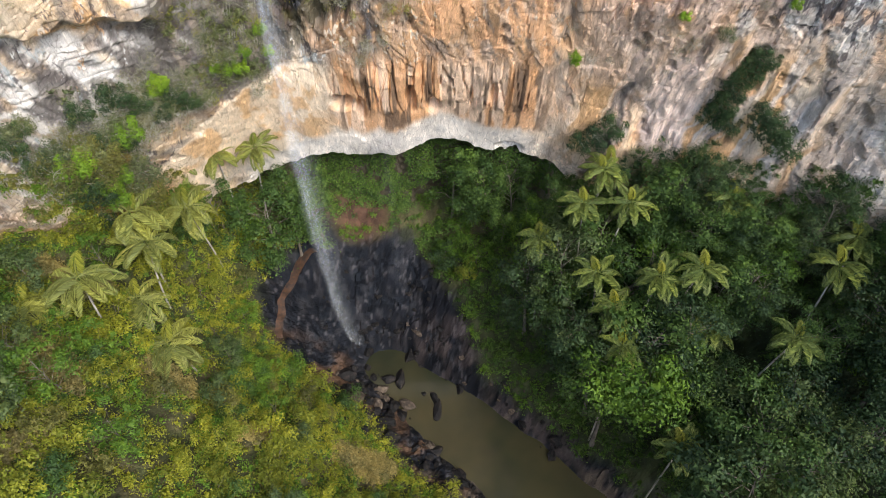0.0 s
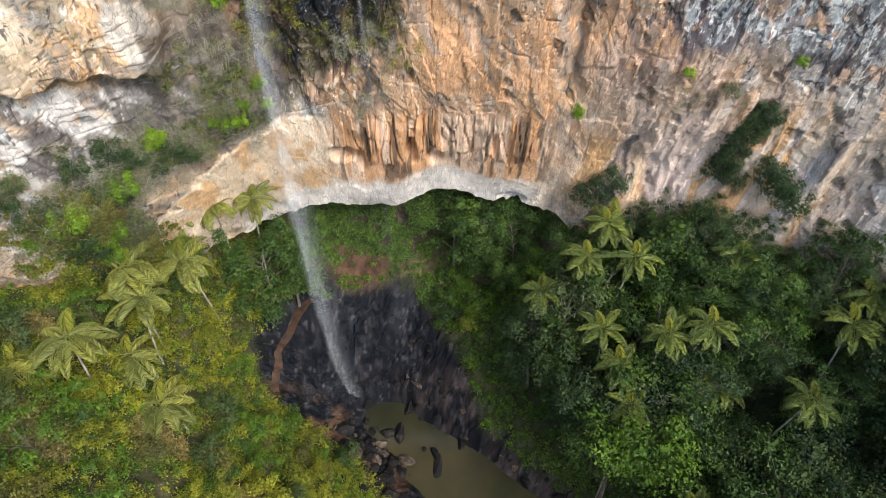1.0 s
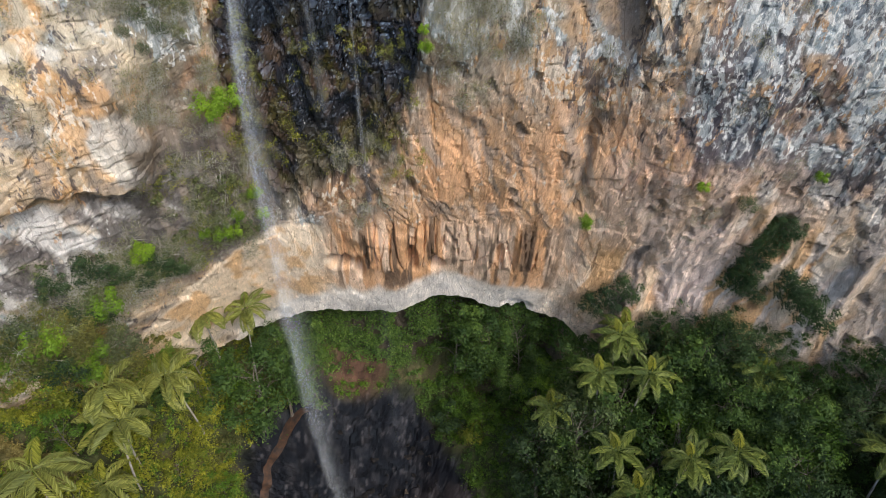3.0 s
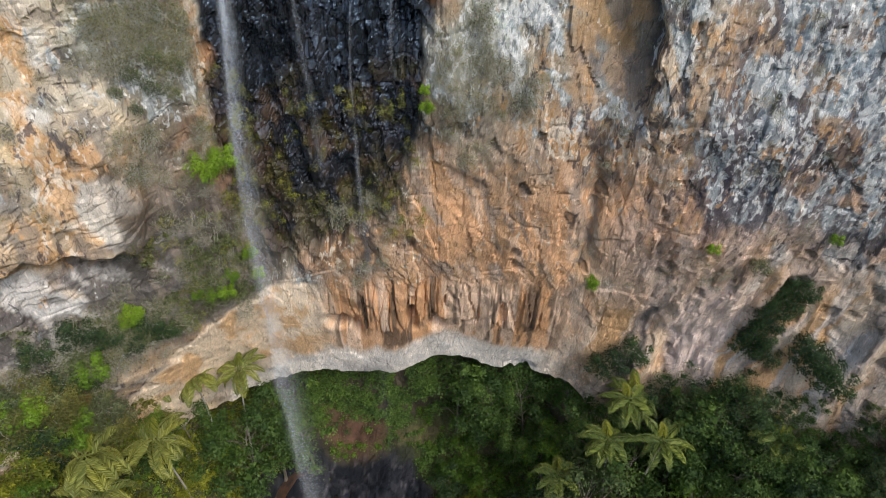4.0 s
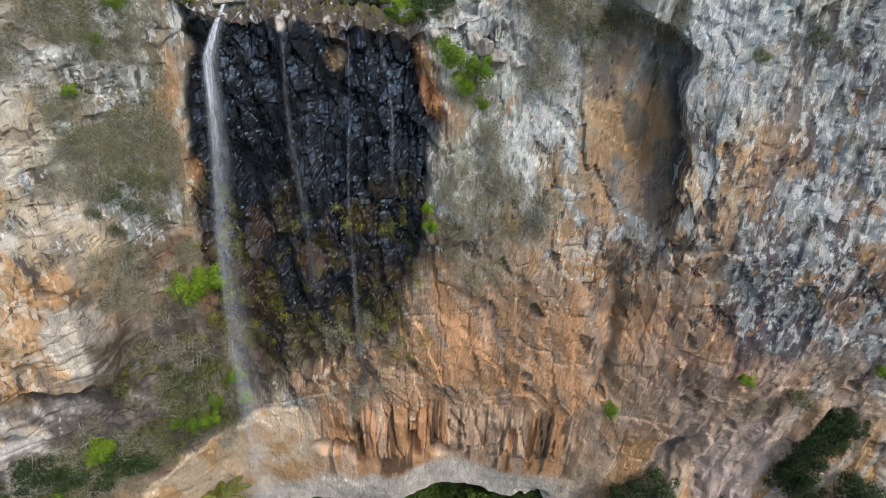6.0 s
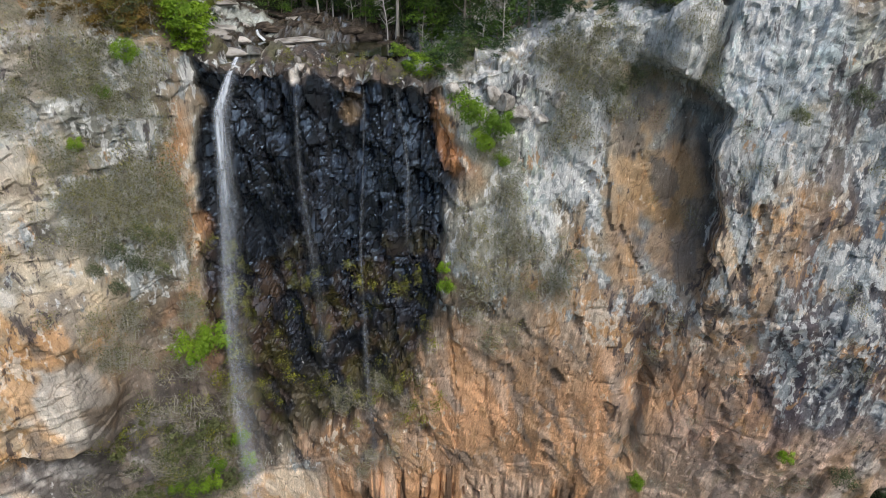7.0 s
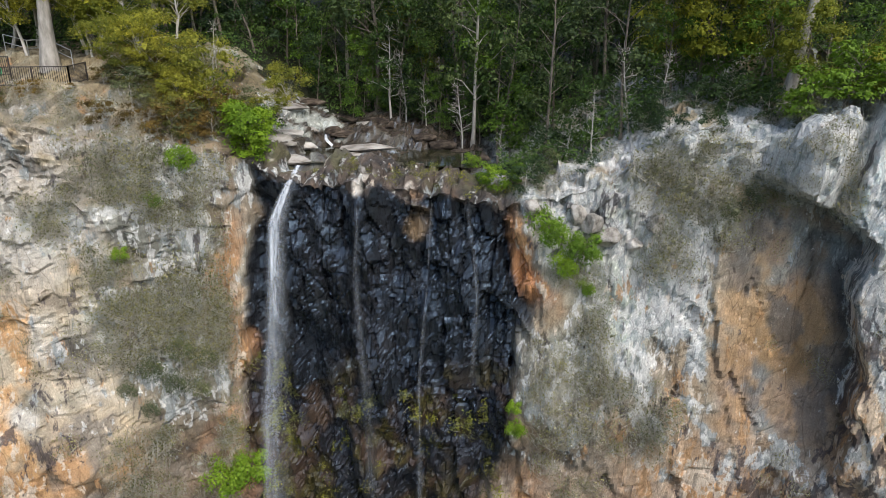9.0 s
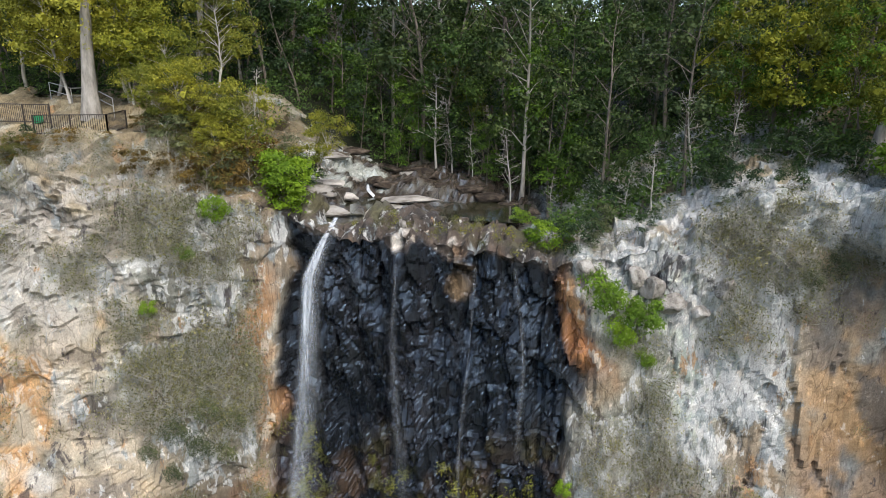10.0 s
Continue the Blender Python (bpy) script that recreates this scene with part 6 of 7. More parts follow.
def bare_tree(height, seed, forks=22, bark=TWIG):
    """A dead or leafless tree: trunk, limbs and twigs."""
    rng = np.random.default_rng(seed)
    root = thing("bare_tree", "leafless pale grey tree at the forest edge", "tree")
    wood = Soup()
    stem = limb((0, 0, -0.4), (rng.normal(0, 0.06), rng.normal(0, 0.06), 1), height, 0.05, rng, 9)
    wood.tube(stem, np.linspace(0.1, 0.02, 10), 6)
    for k in range(forks):
        t = rng.uniform(0.25, 0.97)
        at = np.array([np.interp(t, np.linspace(0, 1, 10), stem[:, a]) for a in range(3)])
        a = rng.uniform(0, 2 * np.pi)
        arm = limb(at, (math.cos(a), math.sin(a), rng.uniform(0.3, 1.0)), height * 0.26 * (1.15 - t), 0.16, rng, 5)
        wood.tube(arm, np.linspace(0.035, 0.01, 6), 4)
        for _ in range(3):
            b = arm[rng.integers(2, 6)]
            wood.tube(limb(b, unit(rng.normal(size=3) + np.array([math.cos(a), math.sin(a), 0.5])), height * 0.09, 0.2, rng, 3), np.linspace(0.016, 0.006, 4), 3)
    part("trunk", wood.mesh("trunk", bark, flat=False), root)
    return root


snag = Kind([bare_tree(7.5, 460 + k) for k in range(3)], "bare trees")
frng = np.random.default_rng(77)


def keep_clear(x, y):
    back = y - float(wall(np.array([x]), rim(np.array([x])))[0])
    creek = -24 < x < -4.5 and y < 79 + 0.15 * (x + 14) ** 2 * (x < -14)
    lookout = x < -26 and y < 69.5
    return creek or lookout or back < (7.5 if x > -4 else 7)


for ring in range(6):
    near, far = 66 + 4.6 * ring, 66 + 4.6 * (ring + 1)
    for k in range(23):
        x, y = -66 + 118 * (k + frng.uniform(0, 1)) / 23, frng.uniform(near, far)
        if keep_clear(x, y):
            continue
        a = 0 if ring < 2 else frng.uniform()
        big = frng.uniform() < (0.45 if ring < 3 else 0.75)
        (tall if big else mid_trees).plant(int(frng.integers(12)), x, y, upland(x, y), frng.uniform(0, 360), (frng.uniform(0.75, 1.2) + (0.2 if ring > 3 else 0)) if big else frng.uniform(0.55, 1.15))
for k in range(44):
    x, y = -62 + 2.6 * k + frng.uniform(-0.8, 0.8), 88 + frng.uniform(-2, 4)
    mid_trees.plant(k, x, y, upland(x, y), 50 * k, frng.uniform(1.0, 1.6))
for x, y, size in ((-6.4, 76, 1.0), (-1.0, 72.5, 0.75), (3.8, 70.2, 0.72), (9, 74, 0.9), (-16.5, 84, 1.1), (-8, 82, 1.1), (-12.5, 83, 1.05)):
    tall.plant(1 if x == -6.4 else 3, x, y, upland(x, y), 40 * x, size)
for x, y, size in ((-13.3, 79, 1.05), (-12.2, 79.5, 0.8), (-7.1, 75.5, 0.7), (-10.2, 77.5, 0.5), (4.3, 70.6, 0.8), (2.0, 69.6, 0.6), (6.0, 70, 0.6), (-24.5, 72, 0.55), (-4.2, 74, 0.5), (0.5, 70.5, 0.5)):
    snag.plant(int(frng.integers(3)), x, y, upland(x, y), 70 * x, size)
for x, y, size, k in ((-16.8, 79.8, 0.55, 2), (-16.0, 80.6, 0.6, 0), (-18.4, 81.6, 0.85, 0), (-21.5, 81.6, 1.0, 2), (-23.2, 82.5, 1.1, 0), (-12.6, 79.6, 0.5, 1), (-9.0, 77.0, 0.4, 2), (-7.4, 77.4, 0.5, 0), (-20, 80.6, 0.8, 1), (-15, 81, 0.8, 2), (-9.6, 77.8, 0.4, 0), (-6, 77.5, 0.45, 0), (-11, 80, 0.7, 0), (-3.5, 75, 0.5, 0), (6.6, 72, 0.62, 2), (9.3, 71, 0.75, 2), (12.3, 69, 0.7, 2), (1.5, 71, 0.5, 0), (15.5, 67, 0.5, 2), (19, 66, 0.6, 1)):
    mid_trees.plant(k, x, y, upland(x, y), 55 * x, size)
for x, y, size in ((-37.5, 68.5, 1.0), (-31.4, 68.5, 0.95), (-26.6, 70.5, 0.8), (-41, 70, 1.1), (-34, 72, 1.1), (-22.0, 67.6, 0.66), (-24.6, 67.2, 0.55), (-20.9, 69.8, 0.5), (-23.2, 65.6, 0.4), (-25.8, 65.2, 0.42), (-27, 67.5, 0.6), (-44, 67, 1.0), (-34.6, 66.8, 0.85), (-28.6, 67.2, 0.8), (-36.2, 69.6, 1.0), (-30.6, 67.6, 0.55)):
    sunny.plant(int(frng.integers(3)), x, y, upland(x, y), 33 * x, size)
for k in range(26):
    x, y = -60 + 4.4 * k + frng.uniform(-1.5, 1.5), 99 + frng.uniform(-3, 4)
    tall.plant(k, x, y, upland(x, y), 70 * k, frng.uniform(1.3, 1.6))
for x, y, size in ((6.9, 72.5, 0.85), (9.4, 71.5, 0.9), (13.2, 66.5, 0.55), (16.2, 64.0, 0.5), (11.5, 70, 0.8), (19, 63.5, 0.5), (-13, 84, 0.9)):
    glow.plant(0, x, y, upland(x, y), 61 * x, size)
# a second row that closes the wood behind the first
for k in range(60):
    x, y = -64 + 2.1 * k + frng.uniform(-0.8, 0.8), 79 + frng.uniform(-3, 5)
    if not keep_clear(x, y):
        mid_trees.plant((0, 1, 1)[k % 3], x, y, upland(x, y), 50 * k, frng.uniform(0.6, 1.2))
for k in range(34):
    x, y = -66 + 4 * k + frng.uniform(-1, 1), 107 + frng.uniform(-3, 3)
    tall.plant((0, 1, 2, 3)[k % 4], x, y, upland(x, y), 70 * k, frng.uniform(1.5, 1.9))
for kind in (tall, mid_trees, sunny, snag, glow):
    kind.close()

# the two old trees by the lookout, with flared pale trunks
def old_tree(x, y, girth, height, label):
    root = thing("old_tree", label, "tree")
    root.location = (x, y, upland(x, y))
    r = np.random.default_rng(int(girth * 100))
    stem = limb((0, 0, -0.5), (0.1, 0, 1), height, 0.03, r, 10)
    flare = girth * (1 + 0.9 * np.exp(-np.linspace(0, 1, 11) * 9)) * np.linspace(1, 0.55, 11)
    wood = Soup().tube(stem, flare, 12)
    for k in range(6):
        a = r.uniform(0, 6.28)
        wood.tube(limb(stem[6 + k % 5], (math.cos(a), math.sin(a), 0.6), height * 0.35, 0.12, r, 6), np.linspace(girth * 0.35, 0.05, 7), 6)
    part("trunk", wood.mesh("trunk", BARK_PALE, flat=False), root)
    cloud = Soup()
    for k in range(20):
        c = stem[10] + np.array([*r.normal(0, 3.2, 2), r.uniform(-4, 3)])
        tussock(cloud, c, 1.5, 170, 0.17, r, 0.3, 0.8)
    part("crown", cloud.mesh("crown", LEAF_MID), root)


old_tree(-32.2, 65.6, 0.36, 17, "old tree with a thick flared pale trunk behind the fence")
old_tree(-29.9, 73.7, 0.24, 15, "old pale-trunked tree behind the lookout")

old_tree(12.3, 67.5, 0.3, 15, "old tree with a thick pale trunk above the far rim")
log = thing("fallen_log", "bleached fallen log leaning on the far rim", "log")
log.location = (17.4, 62.6, upland(17.4, 62.6) - 0.2)
r = np.random.default_rng(9)
wood = limb((0, 0, 0), (-0.45, 0.3, 0.75), 3.2, 0.09, r, 8)
part("trunk", Soup().tube(wood, np.linspace(0.24, 0.07, 9) * (1 + 0.15 * np.sin(np.arange(9) * 2.1)), 9).mesh("trunk", BARK_PALE, flat=False), log)

# ---- plants on the wall ----
THICKET, JOINED = {}, (Soup(), Soup())


def brush_shape(seed, stems, leaf_count, leaf_mat, long=1.5):
    """A dry tuft of hanging stems with a few small leaves."""
    r = np.random.default_rng(seed)
    root = thing("dry_scrub", "dry grey scrub hanging from the rock", "scrub")
    way = unit(np.stack([r.normal(0, 0.6, stems), r.normal(0, 0.6, stems), r.uniform(-1.0, 1.0, stems)], -1))
    ln = long * r.uniform(0.5, 1.2, stems)
    base = r.normal(0, 0.22, (stems, 3)) * np.array([1, 1, 0.3])
    soup = Soup()
    leaves(soup, base + way * ln[:, None] / 2, np.cross(way, r.normal(size=(stems, 3))), ln / 1.0, r, 0.017, 0.3, np.cross(np.cross(way, np.array([0.3, 0.2, 1.0])), way))
    part("stem", soup.mesh("stem", SCRUB_TWIG), root)
    extra = [(np.concatenate(soup.v), np.concatenate(soup.f))]
    soup = Soup()
    d = unit(r.normal(size=(leaf_count, 3)) + np.array([0, 0, 0.5]))
    leaflets(soup, d * long * r.uniform(0.35, 0.95, (leaf_count, 1)), d + r.normal(0, 0.5, (leaf_count, 3)), 0.125, r, 0.6)
    part("foliage", soup.mesh("foliage", leaf_mat), root)
    THICKET[root.name] = extra + [(np.concatenate(soup.v), np.concatenate(soup.f))]
    return root


dry = Kind([brush_shape(500 + k, 110, (170, 200, 120, 170)[k], (LEAF_GREY, LEAF_GREY, LEAF_OLIVE, LEAF_GREY)[k]) for k in range(4)], "dry scrub on the cliff")
moss_tuft = Kind([brush_shape(510 + k, 24, 120, (LEAF_YELLOW, LEAF_OLIVE)[k], 0.8) for k in range(2)], "ferns on the wet rock")
for s in moss_tuft.shapes:
    tagged(s, "small yellow-green fern tuft on wet black rock", "fern")
    s.name = "fern"
wrng = np.random.default_rng(88)


def on_rock(kind, k, x, z, size, out_tip=45):
    p, n = on_wall(x, z)
    q = Vector((*(0.55 * n[:2]), 0.45 + 0.55 * n[2])).to_track_quat("Z", "Y").to_euler()
    if kind is dry and size < 0.9:  # the small ones grow together into one thicket
        mm = np.array((Matrix.Translation(Vector(p - 0.05 * n)) @ q.to_matrix().to_4x4()))
        for soup, (vv, ff) in zip(JOINED, THICKET[kind.shapes[k % 4].name]):
            soup.add((vv * size * 1.15) @ mm[:3, :3].T + mm[:3, 3], ff)
        return
    kind.plant(k, *(p - 0.05 * n), math.degrees(q.z) , size, math.degrees(q.x), math.degrees(q.y))


def patch(kind, x0, x1, z0, z1, count, small, large):
    for _ in range(count):
        x, z = wrng.uniform(x0, x1), wrng.uniform(z0, z1)
        if float(fbm(np.array([x * 0.3]), np.array([z * 0.2]), 3, 90)[0]) > -0.25:
            on_rock(kind, int(wrng.integers(4)), x, min(z, float(rim(np.array([x]))[0]) - 0.3), wrng.uniform(small, large))


patch(dry, -27, -21.6, 74, 94.5, 170, 0.5, 1.2)
patch(dry, -28, -21.4, 72, 95, 260, 0.5, 0.89)
for _ in range(40):
    on_rock(dry, int(wrng.integers(4)), wrng.uniform(-24.5, -21.3), wrng.uniform(79, 94), wrng.uniform(0.5, 1.0))
patch(dry, -27, -20, 50, 72, 36, 0.5, 1.2)
patch(dry, -38, -22, 90, 97, 90, 0.4, 1.1)
patch(dry, -39, -28, 51, 60, 70, 0.6, 1.3)
patch(dry, -1.2, 3.6, 70, 88, 90, 0.4, 0.9)
patch(dry, 3, 8, 76, 81, 24, 0.4, 1.0)
patch(dry, 4, 8, 88, 95, 40, 0.4, 1.0)
patch(dry, 8.5, 12, 90, 93.5, 14, 0.4, 0.8)
patch(dry, -38, -26, 72, 92, 80, 0.3, 0.75)
patch(dry, 12, 34, 56, 94, 60, 0.25, 0.7)
patch(dry, -12, -5, 54, 66, 26, 0.4, 0.9)
patch(dry, -42, -28, 50, 62, 70, 0.6, 1.3)
patch(dry, 4, 16, 92, 96.5, 60, 0.3, 0.85)
patch(moss_tuft, -19.5, -2.5, 60, 78, 125, 0.6, 1.35)
patch(moss_tuft, -22, -18, 60, 80, 50, 0.5, 1.2)
patch(moss_tuft, -29, -20, 52, 68, 90, 0.6, 1.5)
patch(dry, -29, -20, 52, 68, 24, 0.6, 1.3)
for x, z, size in ((-1.9, 76.6, 0.45), (-2.3, 78.2, 0.35), (-22.3, 70.4, 1.0), (-21.4, 71.6, 0.9), (-25.2, 55.6, 0.7), (-24.2, 55, 0.6), (-26.3, 56.4, 0.5), (-30.8, 57.7, 0.8), (-31.4, 56.6, 0.7), (-23.2, 93.6, 0.6), (-0.2, 89.6, 0.85), (1.3, 88.6, 0.75), (0.6, 87.5, 0.6), (2.0, 86.4, 0.4), (15.6, 56.2, 0.5), (15.4, 55.3, 0.4), (-26.5, 88.5, 0.35), (-24.6, 91.5, 0.4), (-21.0, 59, 0.6), (-23, 57, 0.6), (-21, 56, 0.5), (34, 67, 0.4), (24, 65, 0.4)):
    on_rock(bright, int(wrng.integers(3)), x, z, size)
for x, z, size in ((-24.2, 81.5, 0.55), (-25.6, 80.6, 0.5), (-22.8, 80.8, 0.45), (-26.8, 79.8, 0.35), (-24.6, 79.2, 0.5), (-23.2, 78.6, 0.4), (-25.8, 78, 0.35), (34, 58.4, 0.9), (33.4, 57, 1.0), (34.6, 59.6, 0.7), (33, 55.6, 0.9), (32.8, 54, 1.0), (32.9, 52.6, 0.9), (32.6, 51, 1.0), (32.2, 49.4, 1.0), (33.8, 50, 0.9), (36.5, 53, 0.9), (37.4, 51.4, 1.1), (38.8, 50, 1.2), (40, 49, 1.2), (22, 45, 1.1), (20.5, 43, 1.1), (19, 41.6, 1.0), (26, 95, 0.45), (22.5, 92, 0.45), (19.5, 91, 0.35), (29, 62.5, 0.6), (-25.0, 57, 0.7), (10, 92.3, 0.45), (9.2, 91.6, 0.35)):
    on_rock(dark_bush, 0 if x < -20 or z > 61 else 1, x, z, size)
for _ in range(34):
    x, z = wrng.uniform(-44, -29), wrng.uniform(49, 60)
    on_rock(dry if wrng.uniform() < 0.55 else dark_bush, int(wrng.integers(4)), x, z, wrng.uniform(0.5, 1.0))
for _ in range(36):
    x, z = wrng.uniform(-42, -35), wrng.uniform(41, 55)
    on_rock((bright, dark_bush, rusty, dark_bush)[int(wrng.integers(4))], 0 if wrng.uniform() < 0.7 else 1, x, z, wrng.uniform(0.6, 1.3))
for x, back, size in ( (-3.6, 1.2, 0.6), (-4.8, 2.3, 0.6), (-2.6, 2.0, 0.5), (-5.8, 3.2, 0.45), (12.4, 1.5, 1.1), (14, 1.0, 1.2), (15.5, 1.6, 1.0)):
    p = on_top(x, back)
    bright.plant(int(wrng.integers(3)), *(p - np.array([0, 0, 0.1])), 40 * x, size)
for x, back, size in ((-23.6, 0.4, 0.8), (-24.8, 0.6, 0.7), (-22.6, 0.7, 0.6)):
    rusty.plant(1, *(on_top(x, back) - np.array([0, 0, 0.2])), 50 * x, size)
lush.plant(0, *(on_top(-19.9, 0.5) - np.array([0, 0, 0.3])), 20, 1.15)
for _ in range(110):
    x, back = wrng.uniform(-42, -20.2), wrng.uniform(0.1, 7)
    if x < -28 and back > 2.2:
        continue
    p = on_top(x, back)
    k = int(wrng.integers(2))
    low_growth = 0.5 if x < -28 else 1.0
    (rusty if wrng.uniform() < 0.6 else dark_bush).plant(k, *(p - np.array([0, 0, 0.1])), wrng.uniform(0, 360), low_growth * wrng.uniform(0.35, 0.95))
for _ in range(60):
    p = on_top(wrng.uniform(-42, -25.5), wrng.uniform(0.0, 2.4))
    dry.plant(int(wrng.integers(4)), *p, wrng.uniform(0, 360), wrng.uniform(0.3, 0.7), label="low tan grass and scrub below the lookout")
for _ in range(95):
    x, back = wrng.uniform(-3, 30), wrng.uniform(0.3, 7)
    p = on_top(x, back)
    (dry if wrng.uniform() < 0.6 else dark_bush).plant(int(wrng.integers(4)), *(p - np.array([0, 0, 0.1])), wrng.uniform(0, 360), wrng.uniform(0.3, 0.8))
tagged(part("scrub_twigs", JOINED[0].mesh("scrub_twigs", SCRUB_TWIG)), "tangle of dry grey twigs over the rock", "scrub", kind="stuff")
tagged(part("scrub_leaves", JOINED[1].mesh("scrub_leaves", LEAF_GREY)), "sparse grey-green leaves of low cliff scrub", "scrub", kind="stuff")
for _ in range(46):
    p = on_top(wrng.uniform(-16.5, -2), wrng.uniform(0.2, 2.6))
    moss_tuft.plant(int(wrng.integers(2)), *(p + np.array([0, 0, 0.02])), wrng.uniform(0, 360), wrng.uniform(0.35, 0.7), label="tuft of olive grass among the brink rocks")
for kind in (bright, lush, dark_bush, rusty, dry, moss_tuft):
    kind.close()

# low growth that fills the forest's edge
fr = np.random.default_rng(64)
fx_, fb_ = fr.uniform(-60, 48, 110000), 4.2 + 26 * fr.uniform(0, 1, 110000) ** 1.5
fy_ = wall(fx_, rim(fx_)) + fb_
lump = np.clip(0.35 + 1.1 * fbm(fx_ * 0.4, fy_ * 0.4, 3, 65), 0, 2)
fz_ = plateau(fx_, fy_) + fr.uniform(0, 1, 110000) ** 0.7 * 2.6 * lump
ok = ~((fx_ > -23.5) & (fx_ < -4) & (fy_ < 80)) & ~((fx_ < -26) & (fy_ < 69)) & (lump > 0.12)
soup = Soup()
leaflets(soup, np.stack([fx_, fy_, fz_], -1)[ok], np.array([0, -0.5, 0.9]) + fr.normal(0, 0.5, (int(ok.sum()), 3)), 0.2, fr)
tagged(part("forest_undergrowth", soup.mesh("forest_undergrowth", LEAF_MID)), "low green growth along the forest edge", "undergrowth", kind="stuff")

# ---- loose rocks ----
def boulder_mesh(seed, mat, planes=11, fine=2):
    """A broken block: a lump cut by random planes, its edges worn and its faces uneven."""
    r = np.random.default_rng(seed)
    bm = bmesh.new()
    bmesh.ops.create_icosphere(bm, subdivisions=fine + 1, radius=1.15)
    p = np.array([v_.co[:] for v_ in bm.verts])
    for n in unit(r.normal(size=(planes, 3))):
        over = np.clip(p @ n - r.uniform(0.45, 0.9), 0, None)
        p = p - n * (0.94 * over)[:, None]
    p = p * (1 + 0.14 * fbm(p[:, 0] * 2.2 + p[:, 2], p[:, 1] * 2.2 - p[:, 2], 4, seed))[:, None]
    for v_, co in zip(bm.verts, p):
        v_.co = co
    me = bpy.data.meshes.new("boulder")
    bm.to_mesh(me)
    bm.free()
    me.materials.append(mat)
    return me


DARKS = [boulder_mesh(600 + k, DARK_ROCK, 11, 1) for k in range(5)]
BROWNS = [boulder_mesh(610 + k, BROWN_ROCK) for k in range(4)]
ROUNDS = [boulder_mesh(630 + k, BROWN_ROCK, 7, 3) for k in range(4)]
PALES = [boulder_mesh(620 + k, PALE_ROCK, 8, 3) for k in range(4)]
rrng = np.random.default_rng(99)


def rock(meshes, x, y, z, sx_, sy_, sz_, turn, label, group="", tip=None):
    ob = tagged(new("boulder", meshes[int(rrng.integers(len(meshes)))]), label, "rock", group)
    t = rrng.uniform(-15, 15, 2) if tip is None else (tip, 0)
    ob.matrix_world = pose(x, y, z, t[0], t[1], turn) @ Matrix.Diagonal((sx_, sy_, sz_, 1))
    return ob


for x, y, a, b, c, turn in ((-1.3, 48.6, 0.8, 1.5, 0.6, 20), (-0.8, 46.6, 0.8, 1.9, 0.7, -5), (-9.3, 52.6, 1.7, 1.1, 1.4, 10), (-7.2, 52.6, 0.9, 1.7, 1.5, 0), (-3.2, 49.8, 0.6, 0.5, 0.4, 0)):
    rock(DARKS, x, y, 0.15, a, b, c, turn, "wet dark boulder standing in the pool", "boulders in the pool")
for x, y, a, b, c, turn in ((-5.9, 47.6, 1.6, 0.8, 0.7, -35), (-6.6, 46.2, 0.7, 0.6, 0.5, 0), (-11, 50.5, 1.8, 1.0, 1.0, 20), (-13, 46, 1.4, 1.0, 0.9, 50)):
    rock(BROWNS, x, y, 0.2, a, b, c, turn, "ochre-stained brown boulder at the pool's edge", "boulders in the pool")
for _ in range(170):
    s = rrng.uniform(-3, 36)
    d = rrng.uniform(-0.6, 5.5)
    sgn = -1 if rrng.uniform() < 0.68 else 1
    if sgn > 0:
        d *= 0.7
    ux, uy = 0.74, -0.673
    wide = 3.9 + 2.3 * float(smooth(0, 20, np.array([s]))[0]) + d
    x, y = POOL_A[0] + ux * s + sgn * 0.673 * wide, POOL_A[1] + uy * s + sgn * 0.74 * wide
    size = rrng.uniform(0.2, 0.45) + 0.9 * rrng.uniform() ** 5
    z = max(lowland(x, y), -0.2)
    rock(DARKS if rrng.uniform() < 0.88 else BROWNS, x, y, z + 0.25 * size, size * rrng.uniform(0.8, 1.5), size, size * rrng.uniform(0.6, 1.0), rrng.uniform(0, 360), "angular basalt boulder on the pool's bank", "boulders on the bank")

for _ in range(75):
    x, y = -13.5 + rrng.normal(0, 3.0), 47.5 + rrng.normal(0, 3.2)
    size = rrng.uniform(0.25, 0.6) + 1.0 * rrng.uniform() ** 4
    if float(pool_side(np.array([x]), np.array([y]))[0][0]) > -2.5:
        rock(DARKS if rrng.uniform() < 0.85 else BROWNS, x, y, max(lowland(x, y), -0.3) + 0.4 * size, size * rrng.uniform(0.8, 1.7), size, size * rrng.uniform(0.7, 1.2), rrng.uniform(0, 360), "jumbled dark basalt block beside the pool", "boulders on the bank")

for _ in range(90):
    a, far = rrng.uniform(0.2, 3.4), rrng.uniform(4.5, 14)
    x, y = POOL_A[0] + far * math.cos(a), POOL_A[1] + far * math.sin(a)
    size = rrng.uniform(0.15, 0.4) + 0.5 * rrng.uniform() ** 5
    rock(DARKS, x, y, lowland(x, y) + 0.1 * size, size * rrng.uniform(0.8, 1.6), size, size * rrng.uniform(0.6, 1.0), rrng.uniform(0, 360), "wet black basalt block in the bowl", "boulders in the bowl")

